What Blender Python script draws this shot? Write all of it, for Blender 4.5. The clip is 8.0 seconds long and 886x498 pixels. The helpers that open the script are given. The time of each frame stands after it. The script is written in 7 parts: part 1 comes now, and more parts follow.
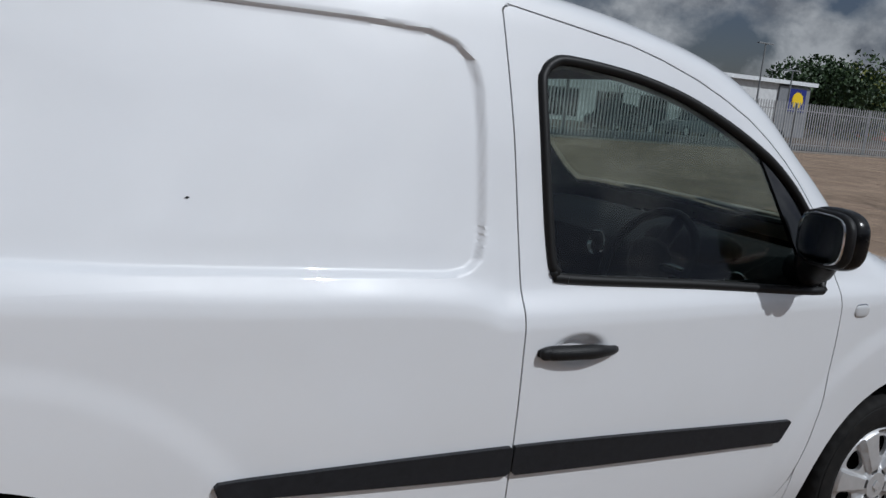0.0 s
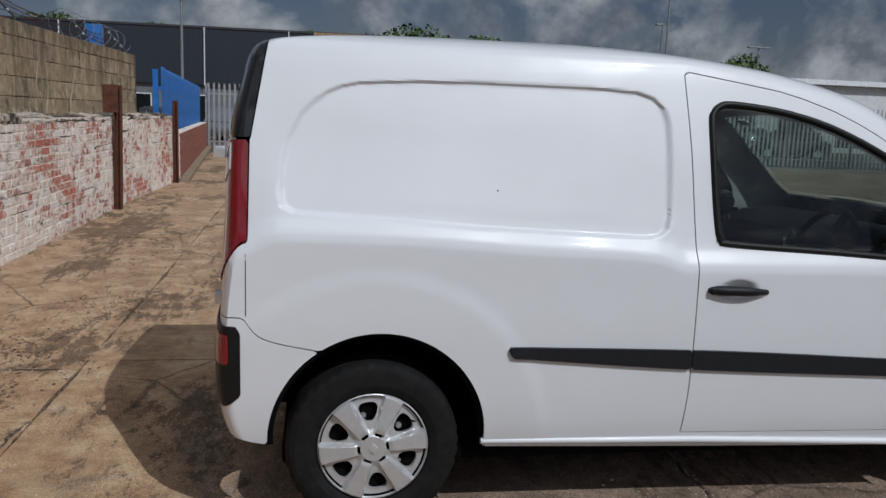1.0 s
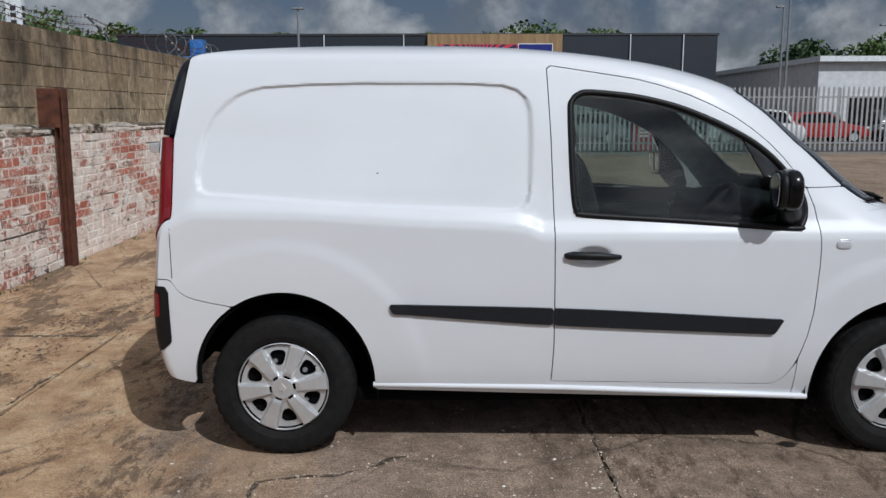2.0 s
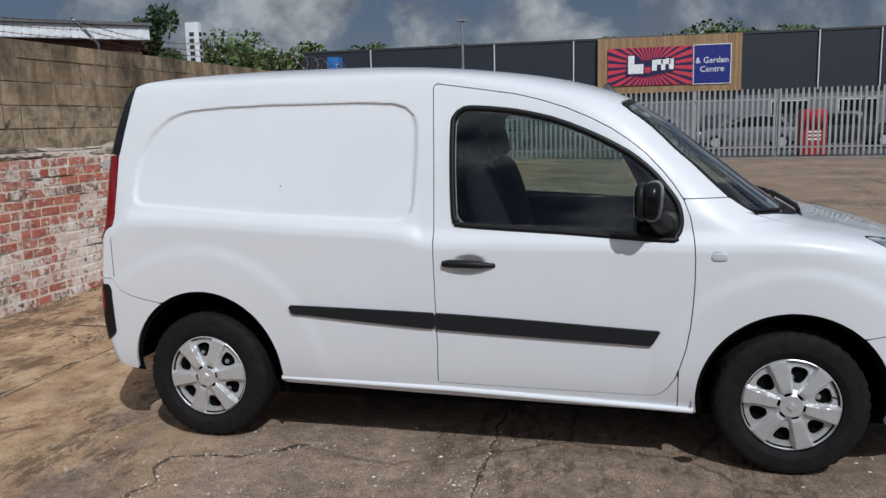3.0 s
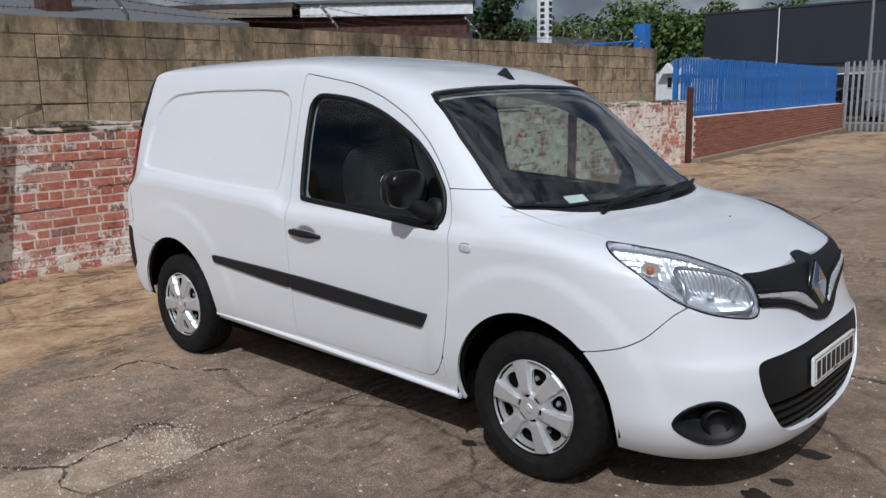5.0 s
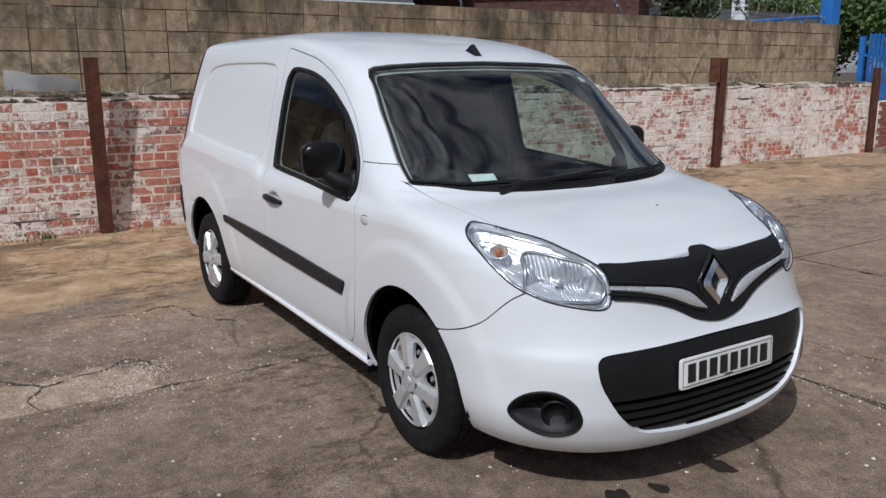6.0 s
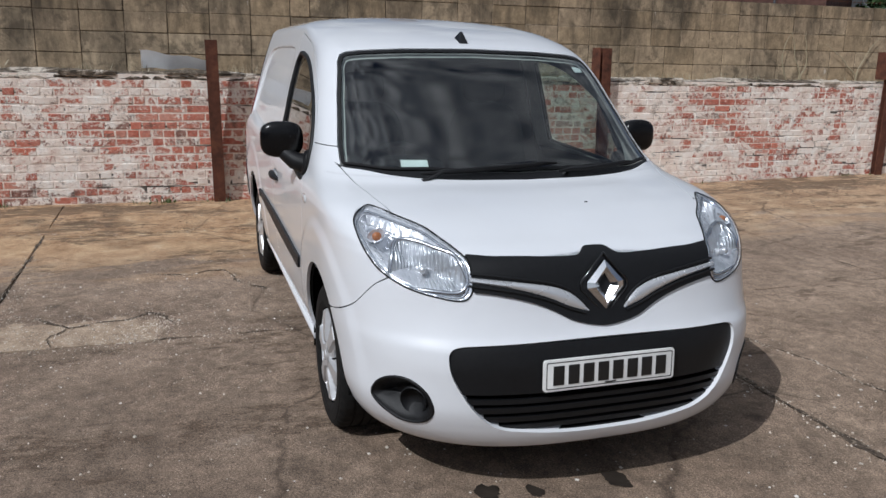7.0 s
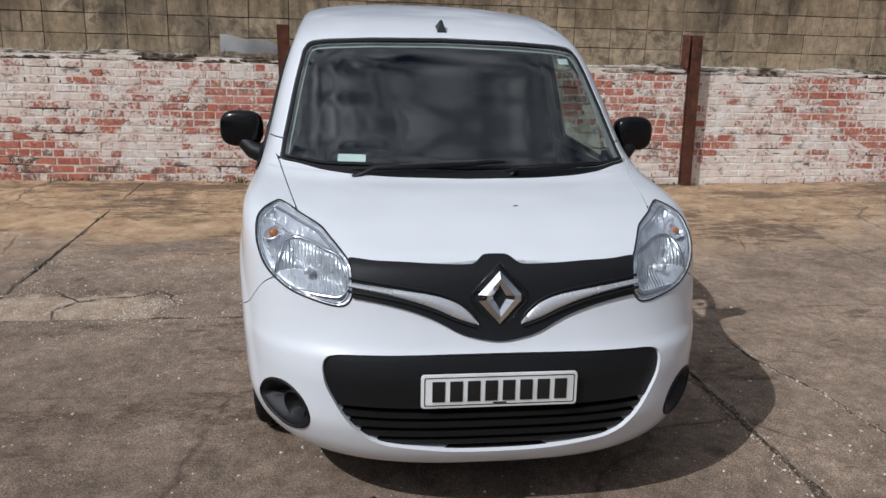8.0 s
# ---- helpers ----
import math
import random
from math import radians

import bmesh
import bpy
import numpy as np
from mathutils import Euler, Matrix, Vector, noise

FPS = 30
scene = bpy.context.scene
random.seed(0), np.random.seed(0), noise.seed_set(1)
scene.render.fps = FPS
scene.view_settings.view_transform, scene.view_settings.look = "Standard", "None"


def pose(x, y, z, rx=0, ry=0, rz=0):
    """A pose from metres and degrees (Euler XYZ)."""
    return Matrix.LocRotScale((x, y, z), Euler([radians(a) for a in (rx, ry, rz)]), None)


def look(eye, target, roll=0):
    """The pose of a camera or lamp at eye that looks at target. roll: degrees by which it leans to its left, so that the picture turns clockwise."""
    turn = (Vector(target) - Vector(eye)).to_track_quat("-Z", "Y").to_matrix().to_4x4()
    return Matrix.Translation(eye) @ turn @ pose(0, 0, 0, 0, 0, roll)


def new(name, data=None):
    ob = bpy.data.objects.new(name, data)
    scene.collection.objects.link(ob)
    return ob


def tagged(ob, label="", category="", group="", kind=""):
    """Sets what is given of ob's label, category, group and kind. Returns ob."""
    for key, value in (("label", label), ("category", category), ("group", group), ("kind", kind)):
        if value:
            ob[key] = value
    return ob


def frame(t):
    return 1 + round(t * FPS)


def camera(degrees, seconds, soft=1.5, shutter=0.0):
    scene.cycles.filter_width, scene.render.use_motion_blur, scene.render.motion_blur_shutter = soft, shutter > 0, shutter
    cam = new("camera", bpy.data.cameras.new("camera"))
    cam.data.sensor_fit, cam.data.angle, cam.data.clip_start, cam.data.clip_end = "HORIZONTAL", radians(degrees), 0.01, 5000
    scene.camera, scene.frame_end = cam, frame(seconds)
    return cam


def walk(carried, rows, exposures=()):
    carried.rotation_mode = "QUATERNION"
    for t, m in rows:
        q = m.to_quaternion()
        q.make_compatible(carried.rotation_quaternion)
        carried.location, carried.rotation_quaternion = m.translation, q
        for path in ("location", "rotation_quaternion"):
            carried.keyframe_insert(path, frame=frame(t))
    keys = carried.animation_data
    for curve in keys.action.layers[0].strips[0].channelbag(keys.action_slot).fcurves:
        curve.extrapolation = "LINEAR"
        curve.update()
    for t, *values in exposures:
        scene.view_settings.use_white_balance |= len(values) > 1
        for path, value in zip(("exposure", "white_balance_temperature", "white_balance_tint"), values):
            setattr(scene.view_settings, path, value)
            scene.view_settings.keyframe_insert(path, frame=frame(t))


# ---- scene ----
cam = camera(57.4, 8.0)

PATH = [
    (0, (-1.294, -2.36, 1.481), (-0.352, -0.638, 1.096), 5.2),
    (0.5, (-1.648, -2.97, 1.46), (-1.014, -1.104, 1.119), 3.5),
    (1, (-1.643, -3.602, 1.488), (-1.327, -1.653, 1.168), 2.1),
    (1.5, (-1.303, -4.04, 1.505), (-1.157, -2.07, 1.197), 0.9),
    (1.7, (-1.083, -4.126, 1.49), (-0.985, -2.155, 1.164), 0.5),
    (2.8, (0.312, -4.369, 1.496), (-0.041, -2.427, 1.171), -1.3),
    (3, (0.588, -4.325, 1.516), (0.141, -2.401, 1.207), -1.4),
    (3.5, (1.308, -4.234, 1.528), (0.625, -2.38, 1.218), -1.6),
    (4, (1.924, -4.015, 1.535), (1.025, -2.258, 1.21), -1.5),
    (4.5, (2.524, -3.741, 1.562), (1.413, -2.119, 1.196), -1.4),
    (5, (3.093, -3.389, 1.571), (1.774, -1.934, 1.196), -1.1),
    (5.2, (3.296, -3.202, 1.559), (1.907, -1.821, 1.152), -0.8),
    (6.3, (4.177, -2.158, 1.562), (2.455, -1.236, 1.132), 0.2),
    (6.5, (4.284, -1.949, 1.581), (2.517, -1.124, 1.138), 0.45),
    (7, (4.53, -1.443, 1.565), (2.686, -0.82, 1.106), 1.2),
    (7.5, (4.556, -0.958, 1.541), (2.66, -0.527, 1.072), 1.6),
    (8, (4.566, -0.564, 1.615), (2.652, -0.28, 1.11), 1.7),
]
walk(cam, [(t, look(eye, target, roll)) for t, eye, target, roll in PATH],
     exposures=((0, -.92, 6000, 8), (.5, -1.0, 6000, 8), (1, -.95, 6000, 8), (1.7, -.78, 6000, 8), (3, -.68, 6000, 8), (5, -.66, 6000, 9), (8, -.60, 6050, 9)))

# ---- daylight ----
SUN_FROM = Vector((.515, -.82, 1.0)).normalized()
world = bpy.data.worlds.new("sky")
scene.world = world
world.use_nodes = True
wt = world.node_tree
wt.nodes.clear()


def wnode(kind, **values):
    n = wt.nodes.new(kind)
    for key, value in values.items():
        n.inputs[key.replace("_", " ")].default_value = value
    return n


sky = wt.nodes.new("ShaderNodeTexSky")
sky.sky_type, sky.sun_disc = "NISHITA", False
sky.sun_elevation = math.asin(SUN_FROM.z)
sky.sun_rotation = math.atan2(SUN_FROM.x, SUN_FROM.y)
sky.air_density, sky.dust_density, sky.ozone_density = 1.0, 1.2, 1.5
# broken cumulus: noise on a flat cloud deck seen in perspective
tc = wt.nodes.new("ShaderNodeTexCoord")
sep = wt.nodes.new("ShaderNodeSeparateXYZ")
wt.links.new(tc.outputs["Generated"], sep.inputs[0])
lift = wt.nodes.new("ShaderNodeMath"); lift.operation = "MAXIMUM"; lift.inputs[1].default_value = 0.0
wt.links.new(sep.outputs["Z"], lift.inputs[0])
plus = wt.nodes.new("ShaderNodeMath"); plus.operation = "MULTIPLY_ADD"; plus.inputs[1].default_value = .25; plus.inputs[2].default_value = .5
wt.links.new(lift.outputs[0], plus.inputs[0])
flat = wt.nodes.new("ShaderNodeVectorMath"); flat.operation = "DIVIDE"
wt.links.new(tc.outputs["Generated"], flat.inputs[0])
wt.links.new(plus.outputs[0], flat.inputs[1])
deck = wt.nodes.new("ShaderNodeVectorMath"); deck.operation = "ADD"; deck.inputs[1].default_value = (1.9, 4.3, .2)
wt.links.new(flat.outputs[0], deck.inputs[0])
big = wnode("ShaderNodeTexNoise", Scale=5.0, Detail=8.0, Roughness=.54, Distortion=.3)
wt.links.new(deck.outputs[0], big.inputs["Vector"])
cover = wt.nodes.new("ShaderNodeValToRGB")
cover.color_ramp.elements[0].position, cover.color_ramp.elements[1].position = .42, .60
overhead = wt.nodes.new("ShaderNodeMath"); overhead.operation = "MULTIPLY_ADD"; overhead.inputs[1].default_value = .085
wt.links.new(lift.outputs[0], overhead.inputs[0])
wt.links.new(big.outputs["Fac"], overhead.inputs[2])
wt.links.new(overhead.outputs[0], cover.inputs[0])
tone = wnode("ShaderNodeTexNoise", Scale=7.0, Detail=8.0, Roughness=.6)
shift = wt.nodes.new("ShaderNodeVectorMath"); shift.operation = "ADD"; shift.inputs[1].default_value = (3.4, 1.2, .6)
wt.links.new(deck.outputs[0], shift.inputs[0])
wt.links.new(shift.outputs[0], tone.inputs["Vector"])
cloud = wt.nodes.new("ShaderNodeValToRGB")
cloud.color_ramp.elements[0].position, cloud.color_ramp.elements[0].color = .38, (5.4, 5.8, 6.6, 1)
cloud.color_ramp.elements[1].position, cloud.color_ramp.elements[1].color = .62, (15.0, 15.2, 15.5, 1)
wt.links.new(tone.outputs["Fac"], cloud.inputs[0])
mixed = wt.nodes.new("ShaderNodeMix"); mixed.data_type = "RGBA"
wt.links.new(cover.outputs["Color"], mixed.inputs["Factor"])
hue = wt.nodes.new("ShaderNodeMix"); hue.data_type, hue.blend_type = "RGBA", "MULTIPLY"
hue.inputs["Factor"].default_value = 1.0
hue.inputs["B"].default_value = (1.08, 1.02, 1.14, 1)
wt.links.new(sky.outputs[0], hue.inputs["A"])
wt.links.new(hue.outputs["Result"], mixed.inputs["A"])
# clouds near the sun are lit through and shine brighter
toward = wt.nodes.new("ShaderNodeVectorMath"); toward.operation = "DOT_PRODUCT"; toward.inputs[1].default_value = SUN_FROM
wt.links.new(tc.outputs["Generated"], toward.inputs[0])
near_sun = wt.nodes.new("ShaderNodeMapRange")
near_sun.inputs["From Min"].default_value, near_sun.inputs["From Max"].default_value = .2, 1.0
near_sun.inputs["To Min"].default_value, near_sun.inputs["To Max"].default_value = 1.0, 2.6
wt.links.new(toward.outputs["Value"], near_sun.inputs["Value"])
lit = wt.nodes.new("ShaderNodeVectorMath"); lit.operation = "SCALE"
wt.links.new(cloud.outputs["Color"], lit.inputs[0])
wt.links.new(near_sun.outputs[0], lit.inputs["Scale"])
wt.links.new(lit.outputs[0], mixed.inputs["B"])
back = wnode("ShaderNodeBackground", Strength=.041)
wt.links.new(mixed.outputs["Result"], back.inputs["Color"])
wout = wt.nodes.new("ShaderNodeOutputWorld")
wt.links.new(back.outputs[0], wout.inputs["Surface"])

sun = new("sun", bpy.data.lights.new("sun", "SUN"))
sun.data.energy, sun.data.angle, sun.data.color = 4.3, radians(.53), (1.0, .985, .965)
sun.matrix_world = look(SUN_FROM * 60, (0, 0, 0))

# ---- materials ----
class Nodes:
    """A node material under construction."""

    def __init__(self, name):
        self.mat = bpy.data.materials.new(name)
        self.mat.use_nodes = True
        self.tree = self.mat.node_tree
        self.tree.nodes.clear()
        self.out = self.add("ShaderNodeOutputMaterial")
        self.coord = self.add("ShaderNodeTexCoord").outputs["Object"]

    def add(self, kind):
        return self.tree.nodes.new(kind)

    def link(self, a, b):
        self.tree.links.new(a, b)

    def put(self, socket, value):
        if isinstance(value, bpy.types.NodeSocket):
            self.link(value, socket)
        elif isinstance(value, tuple) and len(value) == 3 and socket.type == "RGBA":
            socket.default_value = (*value, 1)
        else:
            socket.default_value = value

    def stretched(self, sx, sy, sz, source=None):
        n = self.add("ShaderNodeMapping")
        n.inputs["Scale"].default_value = (sx, sy, sz)
        self.link(source or self.coord, n.inputs["Vector"])
        return n.outputs[0]

    def noise(self, scale, detail=4.0, rough=.55, vector=None, warp=0.0, color=False):
        n = self.add("ShaderNodeTexNoise")
        n.inputs["Scale"].default_value, n.inputs["Detail"].default_value = scale, detail
        n.inputs["Roughness"].default_value, n.inputs["Distortion"].default_value = rough, warp
        self.link(vector or self.coord, n.inputs["Vector"])
        return n.outputs["Color" if color else "Fac"]

    def cells(self, scale, feature="F1", vector=None, out="Distance"):
        n = self.add("ShaderNodeTexVoronoi")
        n.feature = feature
        n.inputs["Scale"].default_value = scale
        self.link(vector or self.coord, n.inputs["Vector"])
        return n.outputs[out]

    def ramp(self, fac, *stops):
        n = self.add("ShaderNodeValToRGB")
        e = n.color_ramp.elements
        while len(e) < len(stops):
            e.new(.5)
        for el, (pos, col) in zip(e, stops):
            el.position, el.color = pos, (*(col if isinstance(col, tuple) else (col,) * 3), 1)
        self.link(fac, n.inputs[0])
        return n.outputs["Color"]

    def mix(self, fac, a, b, blend="MIX"):
        n = self.add("ShaderNodeMix")
        n.data_type, n.blend_type = "RGBA", blend
        self.put(n.inputs["Factor"], fac)
        self.put(n.inputs["A"], a)
        self.put(n.inputs["B"], b)
        return n.outputs["Result"]

    def math(self, op, a, b=0.0, clamp=False):
        n = self.add("ShaderNodeMath")
        n.operation, n.use_clamp = op, clamp
        self.put(n.inputs[0], a)
        self.put(n.inputs[1], b)
        return n.outputs[0]

    def random(self):
        return self.add("ShaderNodeObjectInfo").outputs["Random"]

    def island(self):
        return self.add("ShaderNodeNewGeometry").outputs["Random Per Island"]

    def axis(self, name):
        n = self.add("ShaderNodeSeparateXYZ")
        self.link(self.coord, n.inputs[0])
        return n.outputs[name]

    def axis_of(self, vector, name):
        n = self.add("ShaderNodeSeparateXYZ")
        self.link(vector, n.inputs[0])
        return n.outputs[name]

    def bump(self, height, strength=.3, distance=.01, onto=None):
        n = self.add("ShaderNodeBump")
        n.inputs["Strength"].default_value, n.inputs["Distance"].default_value = strength, distance
        self.link(height, n.inputs["Height"])
        if onto is not None:
            self.link(onto, n.inputs["Normal"])
        return n.outputs[0]

    def surface(self, color, rough=.5, metal=0.0, normal=None, **more):
        n = self.add("ShaderNodeBsdfPrincipled")
        self.put(n.inputs["Base Color"], color)
        self.put(n.inputs["Roughness"], rough)
        self.put(n.inputs["Metallic"], metal)
        if normal is not None:
            self.link(normal, n.inputs["Normal"])
        for key, value in more.items():
            self.put(n.inputs[key.replace("_", " ")], value)
        self.link(n.outputs[0], self.out.inputs["Surface"])
        return self.mat


def plain(name, color, rough=.5, metal=0.0, grain=0.0, scale=60.0, spread=.12, **more):
    """A surface of one colour with faint mottling and grain."""
    m = Nodes(name)
    n = m.noise(scale * .12, 5.0)
    col = m.mix(m.ramp(n, (.3, 0.0), (.7, 1.0)), tuple(c * (1 - spread) for c in color), tuple(min(1, c * (1 + spread)) for c in color))
    normal = m.bump(m.noise(scale, 3.0), grain, .004) if grain else None
    r = m.ramp(m.noise(scale * .3, 4.0), (.3, max(0, rough - .06)), (.7, min(1, rough + .06)))
    return m.surface(col, r, metal, normal, **more)


def see_through(name, tint, gloss=.0, ior=1.5, strength=1.0):
    """Thin glass: what lies behind it, tinted, under a Fresnel reflection."""
    m = Nodes(name)
    clear = m.add("ShaderNodeBsdfTransparent")
    clear.inputs["Color"].default_value = (*tint, 1)
    shine = m.add("ShaderNodeBsdfGlossy")
    shine.inputs["Roughness"].default_value = gloss
    lean = m.add("ShaderNodeLayerWeight")
    lean.inputs["Blend"].default_value = .5
    f0 = ((ior - 1) / (ior + 1)) ** 2
    rise = m.math("MULTIPLY", m.math("POWER", lean.outputs["Facing"], 5.0), 1 - f0)
    fac = m.math("MULTIPLY", m.math("ADD", rise, f0), strength, True)
    both = m.add("ShaderNodeMixShader")
    m.link(fac, both.inputs[0])
    m.link(clear.outputs[0], both.inputs[1])
    m.link(shine.outputs[0], both.inputs[2])
    m.link(both.outputs[0], m.out.inputs["Surface"])
    return m.mat


def concrete_yard():
    m = Nodes("yard_concrete")
    v = m.coord
    x, y = m.axis("X"), m.axis("Y")
    broad = m.noise(.55, 7.0, .62)
    col = m.ramp(broad, (.36, (.275, .205, .157)), (.50, (.338, .256, .197)), (.62, (.405, .310, .240)))
    # broad tone: darker at low y and towards +x, paler at higher y
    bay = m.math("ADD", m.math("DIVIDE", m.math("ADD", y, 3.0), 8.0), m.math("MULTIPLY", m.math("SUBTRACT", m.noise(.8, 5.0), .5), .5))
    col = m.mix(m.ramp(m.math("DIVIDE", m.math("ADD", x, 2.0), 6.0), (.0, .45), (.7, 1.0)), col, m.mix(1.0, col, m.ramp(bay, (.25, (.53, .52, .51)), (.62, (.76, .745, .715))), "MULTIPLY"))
    fine = m.noise(13.0, 8.0, .75)
    col = m.mix(.62, col, m.ramp(fine, (.36, .28), (.5, .5), (.64, .74)), "OVERLAY")
    middle = m.noise(2.6, 9.0, .72, None, .8)
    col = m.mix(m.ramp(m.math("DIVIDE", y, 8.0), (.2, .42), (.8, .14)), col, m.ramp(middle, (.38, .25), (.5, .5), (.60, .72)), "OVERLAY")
    speck = m.noise(120.0, 4.0, .8)
    col = m.mix(.75, col, m.ramp(speck, (.36, .14), (.5, .5), (.64, .86)), "OVERLAY")
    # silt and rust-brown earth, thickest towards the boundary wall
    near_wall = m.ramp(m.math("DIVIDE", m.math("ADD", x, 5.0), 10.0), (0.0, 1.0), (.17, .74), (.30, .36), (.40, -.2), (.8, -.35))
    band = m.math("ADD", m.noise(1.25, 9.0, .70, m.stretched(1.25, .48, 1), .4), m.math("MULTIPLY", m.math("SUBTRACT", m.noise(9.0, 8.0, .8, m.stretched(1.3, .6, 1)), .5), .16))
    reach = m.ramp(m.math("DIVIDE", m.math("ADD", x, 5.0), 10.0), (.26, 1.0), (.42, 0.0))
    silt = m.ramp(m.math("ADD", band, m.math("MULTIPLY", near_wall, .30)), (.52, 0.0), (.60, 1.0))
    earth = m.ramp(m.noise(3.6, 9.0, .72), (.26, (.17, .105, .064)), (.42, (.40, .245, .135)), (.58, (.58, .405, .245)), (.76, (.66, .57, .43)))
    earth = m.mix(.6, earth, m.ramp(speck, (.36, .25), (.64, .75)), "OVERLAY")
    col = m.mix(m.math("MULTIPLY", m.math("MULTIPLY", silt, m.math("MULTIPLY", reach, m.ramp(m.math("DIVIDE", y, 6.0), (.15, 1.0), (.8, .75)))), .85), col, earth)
    # a spalled, sandy strip along the joint, crumbling at its broken edge
    edge = m.math("ADD", m.math("MULTIPLY", m.math("SUBTRACT", m.noise(3.2, 7.0, .66), .5), 2.6), m.math("MULTIPLY", m.math("SUBTRACT", fine, .5), .5))
    west = m.math("DIVIDE", m.math("SUBTRACT", -.47, x), .22)
    north = m.math("DIVIDE", m.math("ADD", y, 1.56), .14)
    south = m.math("DIVIDE", m.math("SUBTRACT", -3.3, y), .3)
    spread = m.math("ADD", m.math("MAXIMUM", m.math("MAXIMUM", west, north), south), edge)
    sandy = m.math("MULTIPLY", m.ramp(m.math("ADD", m.math("MULTIPLY", spread, .25), .5), (.46, 1.0), (.51, 0.0)), m.math("LESS_THAN", x, -.028))
    col = m.mix(m.math("MULTIPLY", sandy, .8), col, m.ramp(m.noise(7.0, 9.0, .78), (.36, (.25, .185, .135)), (.50, (.42, .325, .240)), (.66, (.56, .455, .350))))
    # scuffed paler and darker films with hard edges
    film = m.noise(1.7, 10.0, .78, None, .2)
    col = m.mix(m.ramp(film, (.555, 0.0), (.575, .35), (.66, .45)), col, m.mix(1.0, col, (.66, .65, .64), "MULTIPLY"))
    col = m.mix(m.ramp(m.noise(2.9, 10.0, .80, None, .2), (.59, 0.0), (.62, .28), (.72, .38)), col, (.44, .36, .29))
    # leaf mould trodden dark into the surface, drifted in streaks along the wall
    drift = m.ramp(m.noise(.75, 5.0, .6, m.stretched(1.5, .7, 1)), (.44, 0.0), (.60, 1.0))
    crumb = m.noise(7.5, 10.0, .84, m.stretched(1.5, .55, 1), .3)
    mould = m.ramp(m.math("ADD", m.math("ADD", crumb, m.math("MULTIPLY", drift, .17)), m.math("MULTIPLY", near_wall, .08)), (.655, 0.0), (.70, 1.0))
    col = m.mix(m.math("MULTIPLY", mould, .72), col, m.ramp(m.noise(55.0, 5.0, .8), (.4, (.040, .027, .018)), (.62, (.16, .11, .075))))
    # damp and oil darkening
    stain = m.ramp(m.noise(.9, 6.0, .55, m.stretched(1, 1.3, 1), 1.2), (.58, 0.0), (.72, 1.0))
    col = m.mix(m.math("MULTIPLY", stain, .42), col, (.050, .038, .030))
    spots = m.ramp(m.cells(1.1), (.03, 1.0), (.075, 0.0))
    col = m.mix(m.math("MULTIPLY", spots, .5), col, (.030, .024, .020))
    # pale flakes and grit, and the aggregate showing through
    stone = m.ramp(m.axis_of(m.cells(150.0, out="Color"), "X"), (.2, .30), (.8, .72))
    col = m.mix(m.ramp(m.noise(1.9, 6.0, .7), (.42, .15), (.62, .6)), col, stone, "OVERLAY")
    for scale, size, low in ((41.0, .07, .54), (95.0, .12, .47)):
        grit = m.ramp(m.cells(scale), (size, 1.0), (size + .05, 0.0))
        some = m.ramp(m.noise(2.6 + scale * .02, 6.0, .75), (low, 0.0), (low + .1, 1.0))
        col = m.mix(m.math("MULTIPLY", m.math("MULTIPLY", grit, some), .7), col, (.56, .48, .39))
    # hairline cracks
    crack = m.ramp(m.cells(.62, "DISTANCE_TO_EDGE", m.mix(.12, v, m.noise(3.0, 7.0, .65, color=True))), (.0, 1.0), (.008, 0.0))
    col = m.mix(m.math("MULTIPLY", m.math("MULTIPLY", crack, m.ramp(m.noise(.7, 4.0), (.46, 0.0), (.56, 1.0))), .7), col, (.045, .032, .024))
    col = m.mix(1.0, col, (1.02, .995, .965), "MULTIPLY")
    h = m.math("ADD", m.math("MULTIPLY", speck, .6), m.math("MULTIPLY", fine, .9))
    h = m.math("SUBTRACT", h, m.math("MULTIPLY", crack, .2))
    rough = m.ramp(m.noise(2.0, 5.0), (.3, .76), (.7, .94))
    return m.surface(col, rough, 0.0, m.bump(h, .7, .012), Specular_IOR_Level=.3)


def joint_dirt():
    m = Nodes("joint_dirt")
    n = m.noise(40.0, 6.0, .7)
    col = m.ramp(n, (.38, (.040, .028, .020)), (.54, (.11, .080, .056)), (.70, (.34, .27, .20)))
    return m.surface(col, .95, 0.0, m.bump(n, .8, .02))


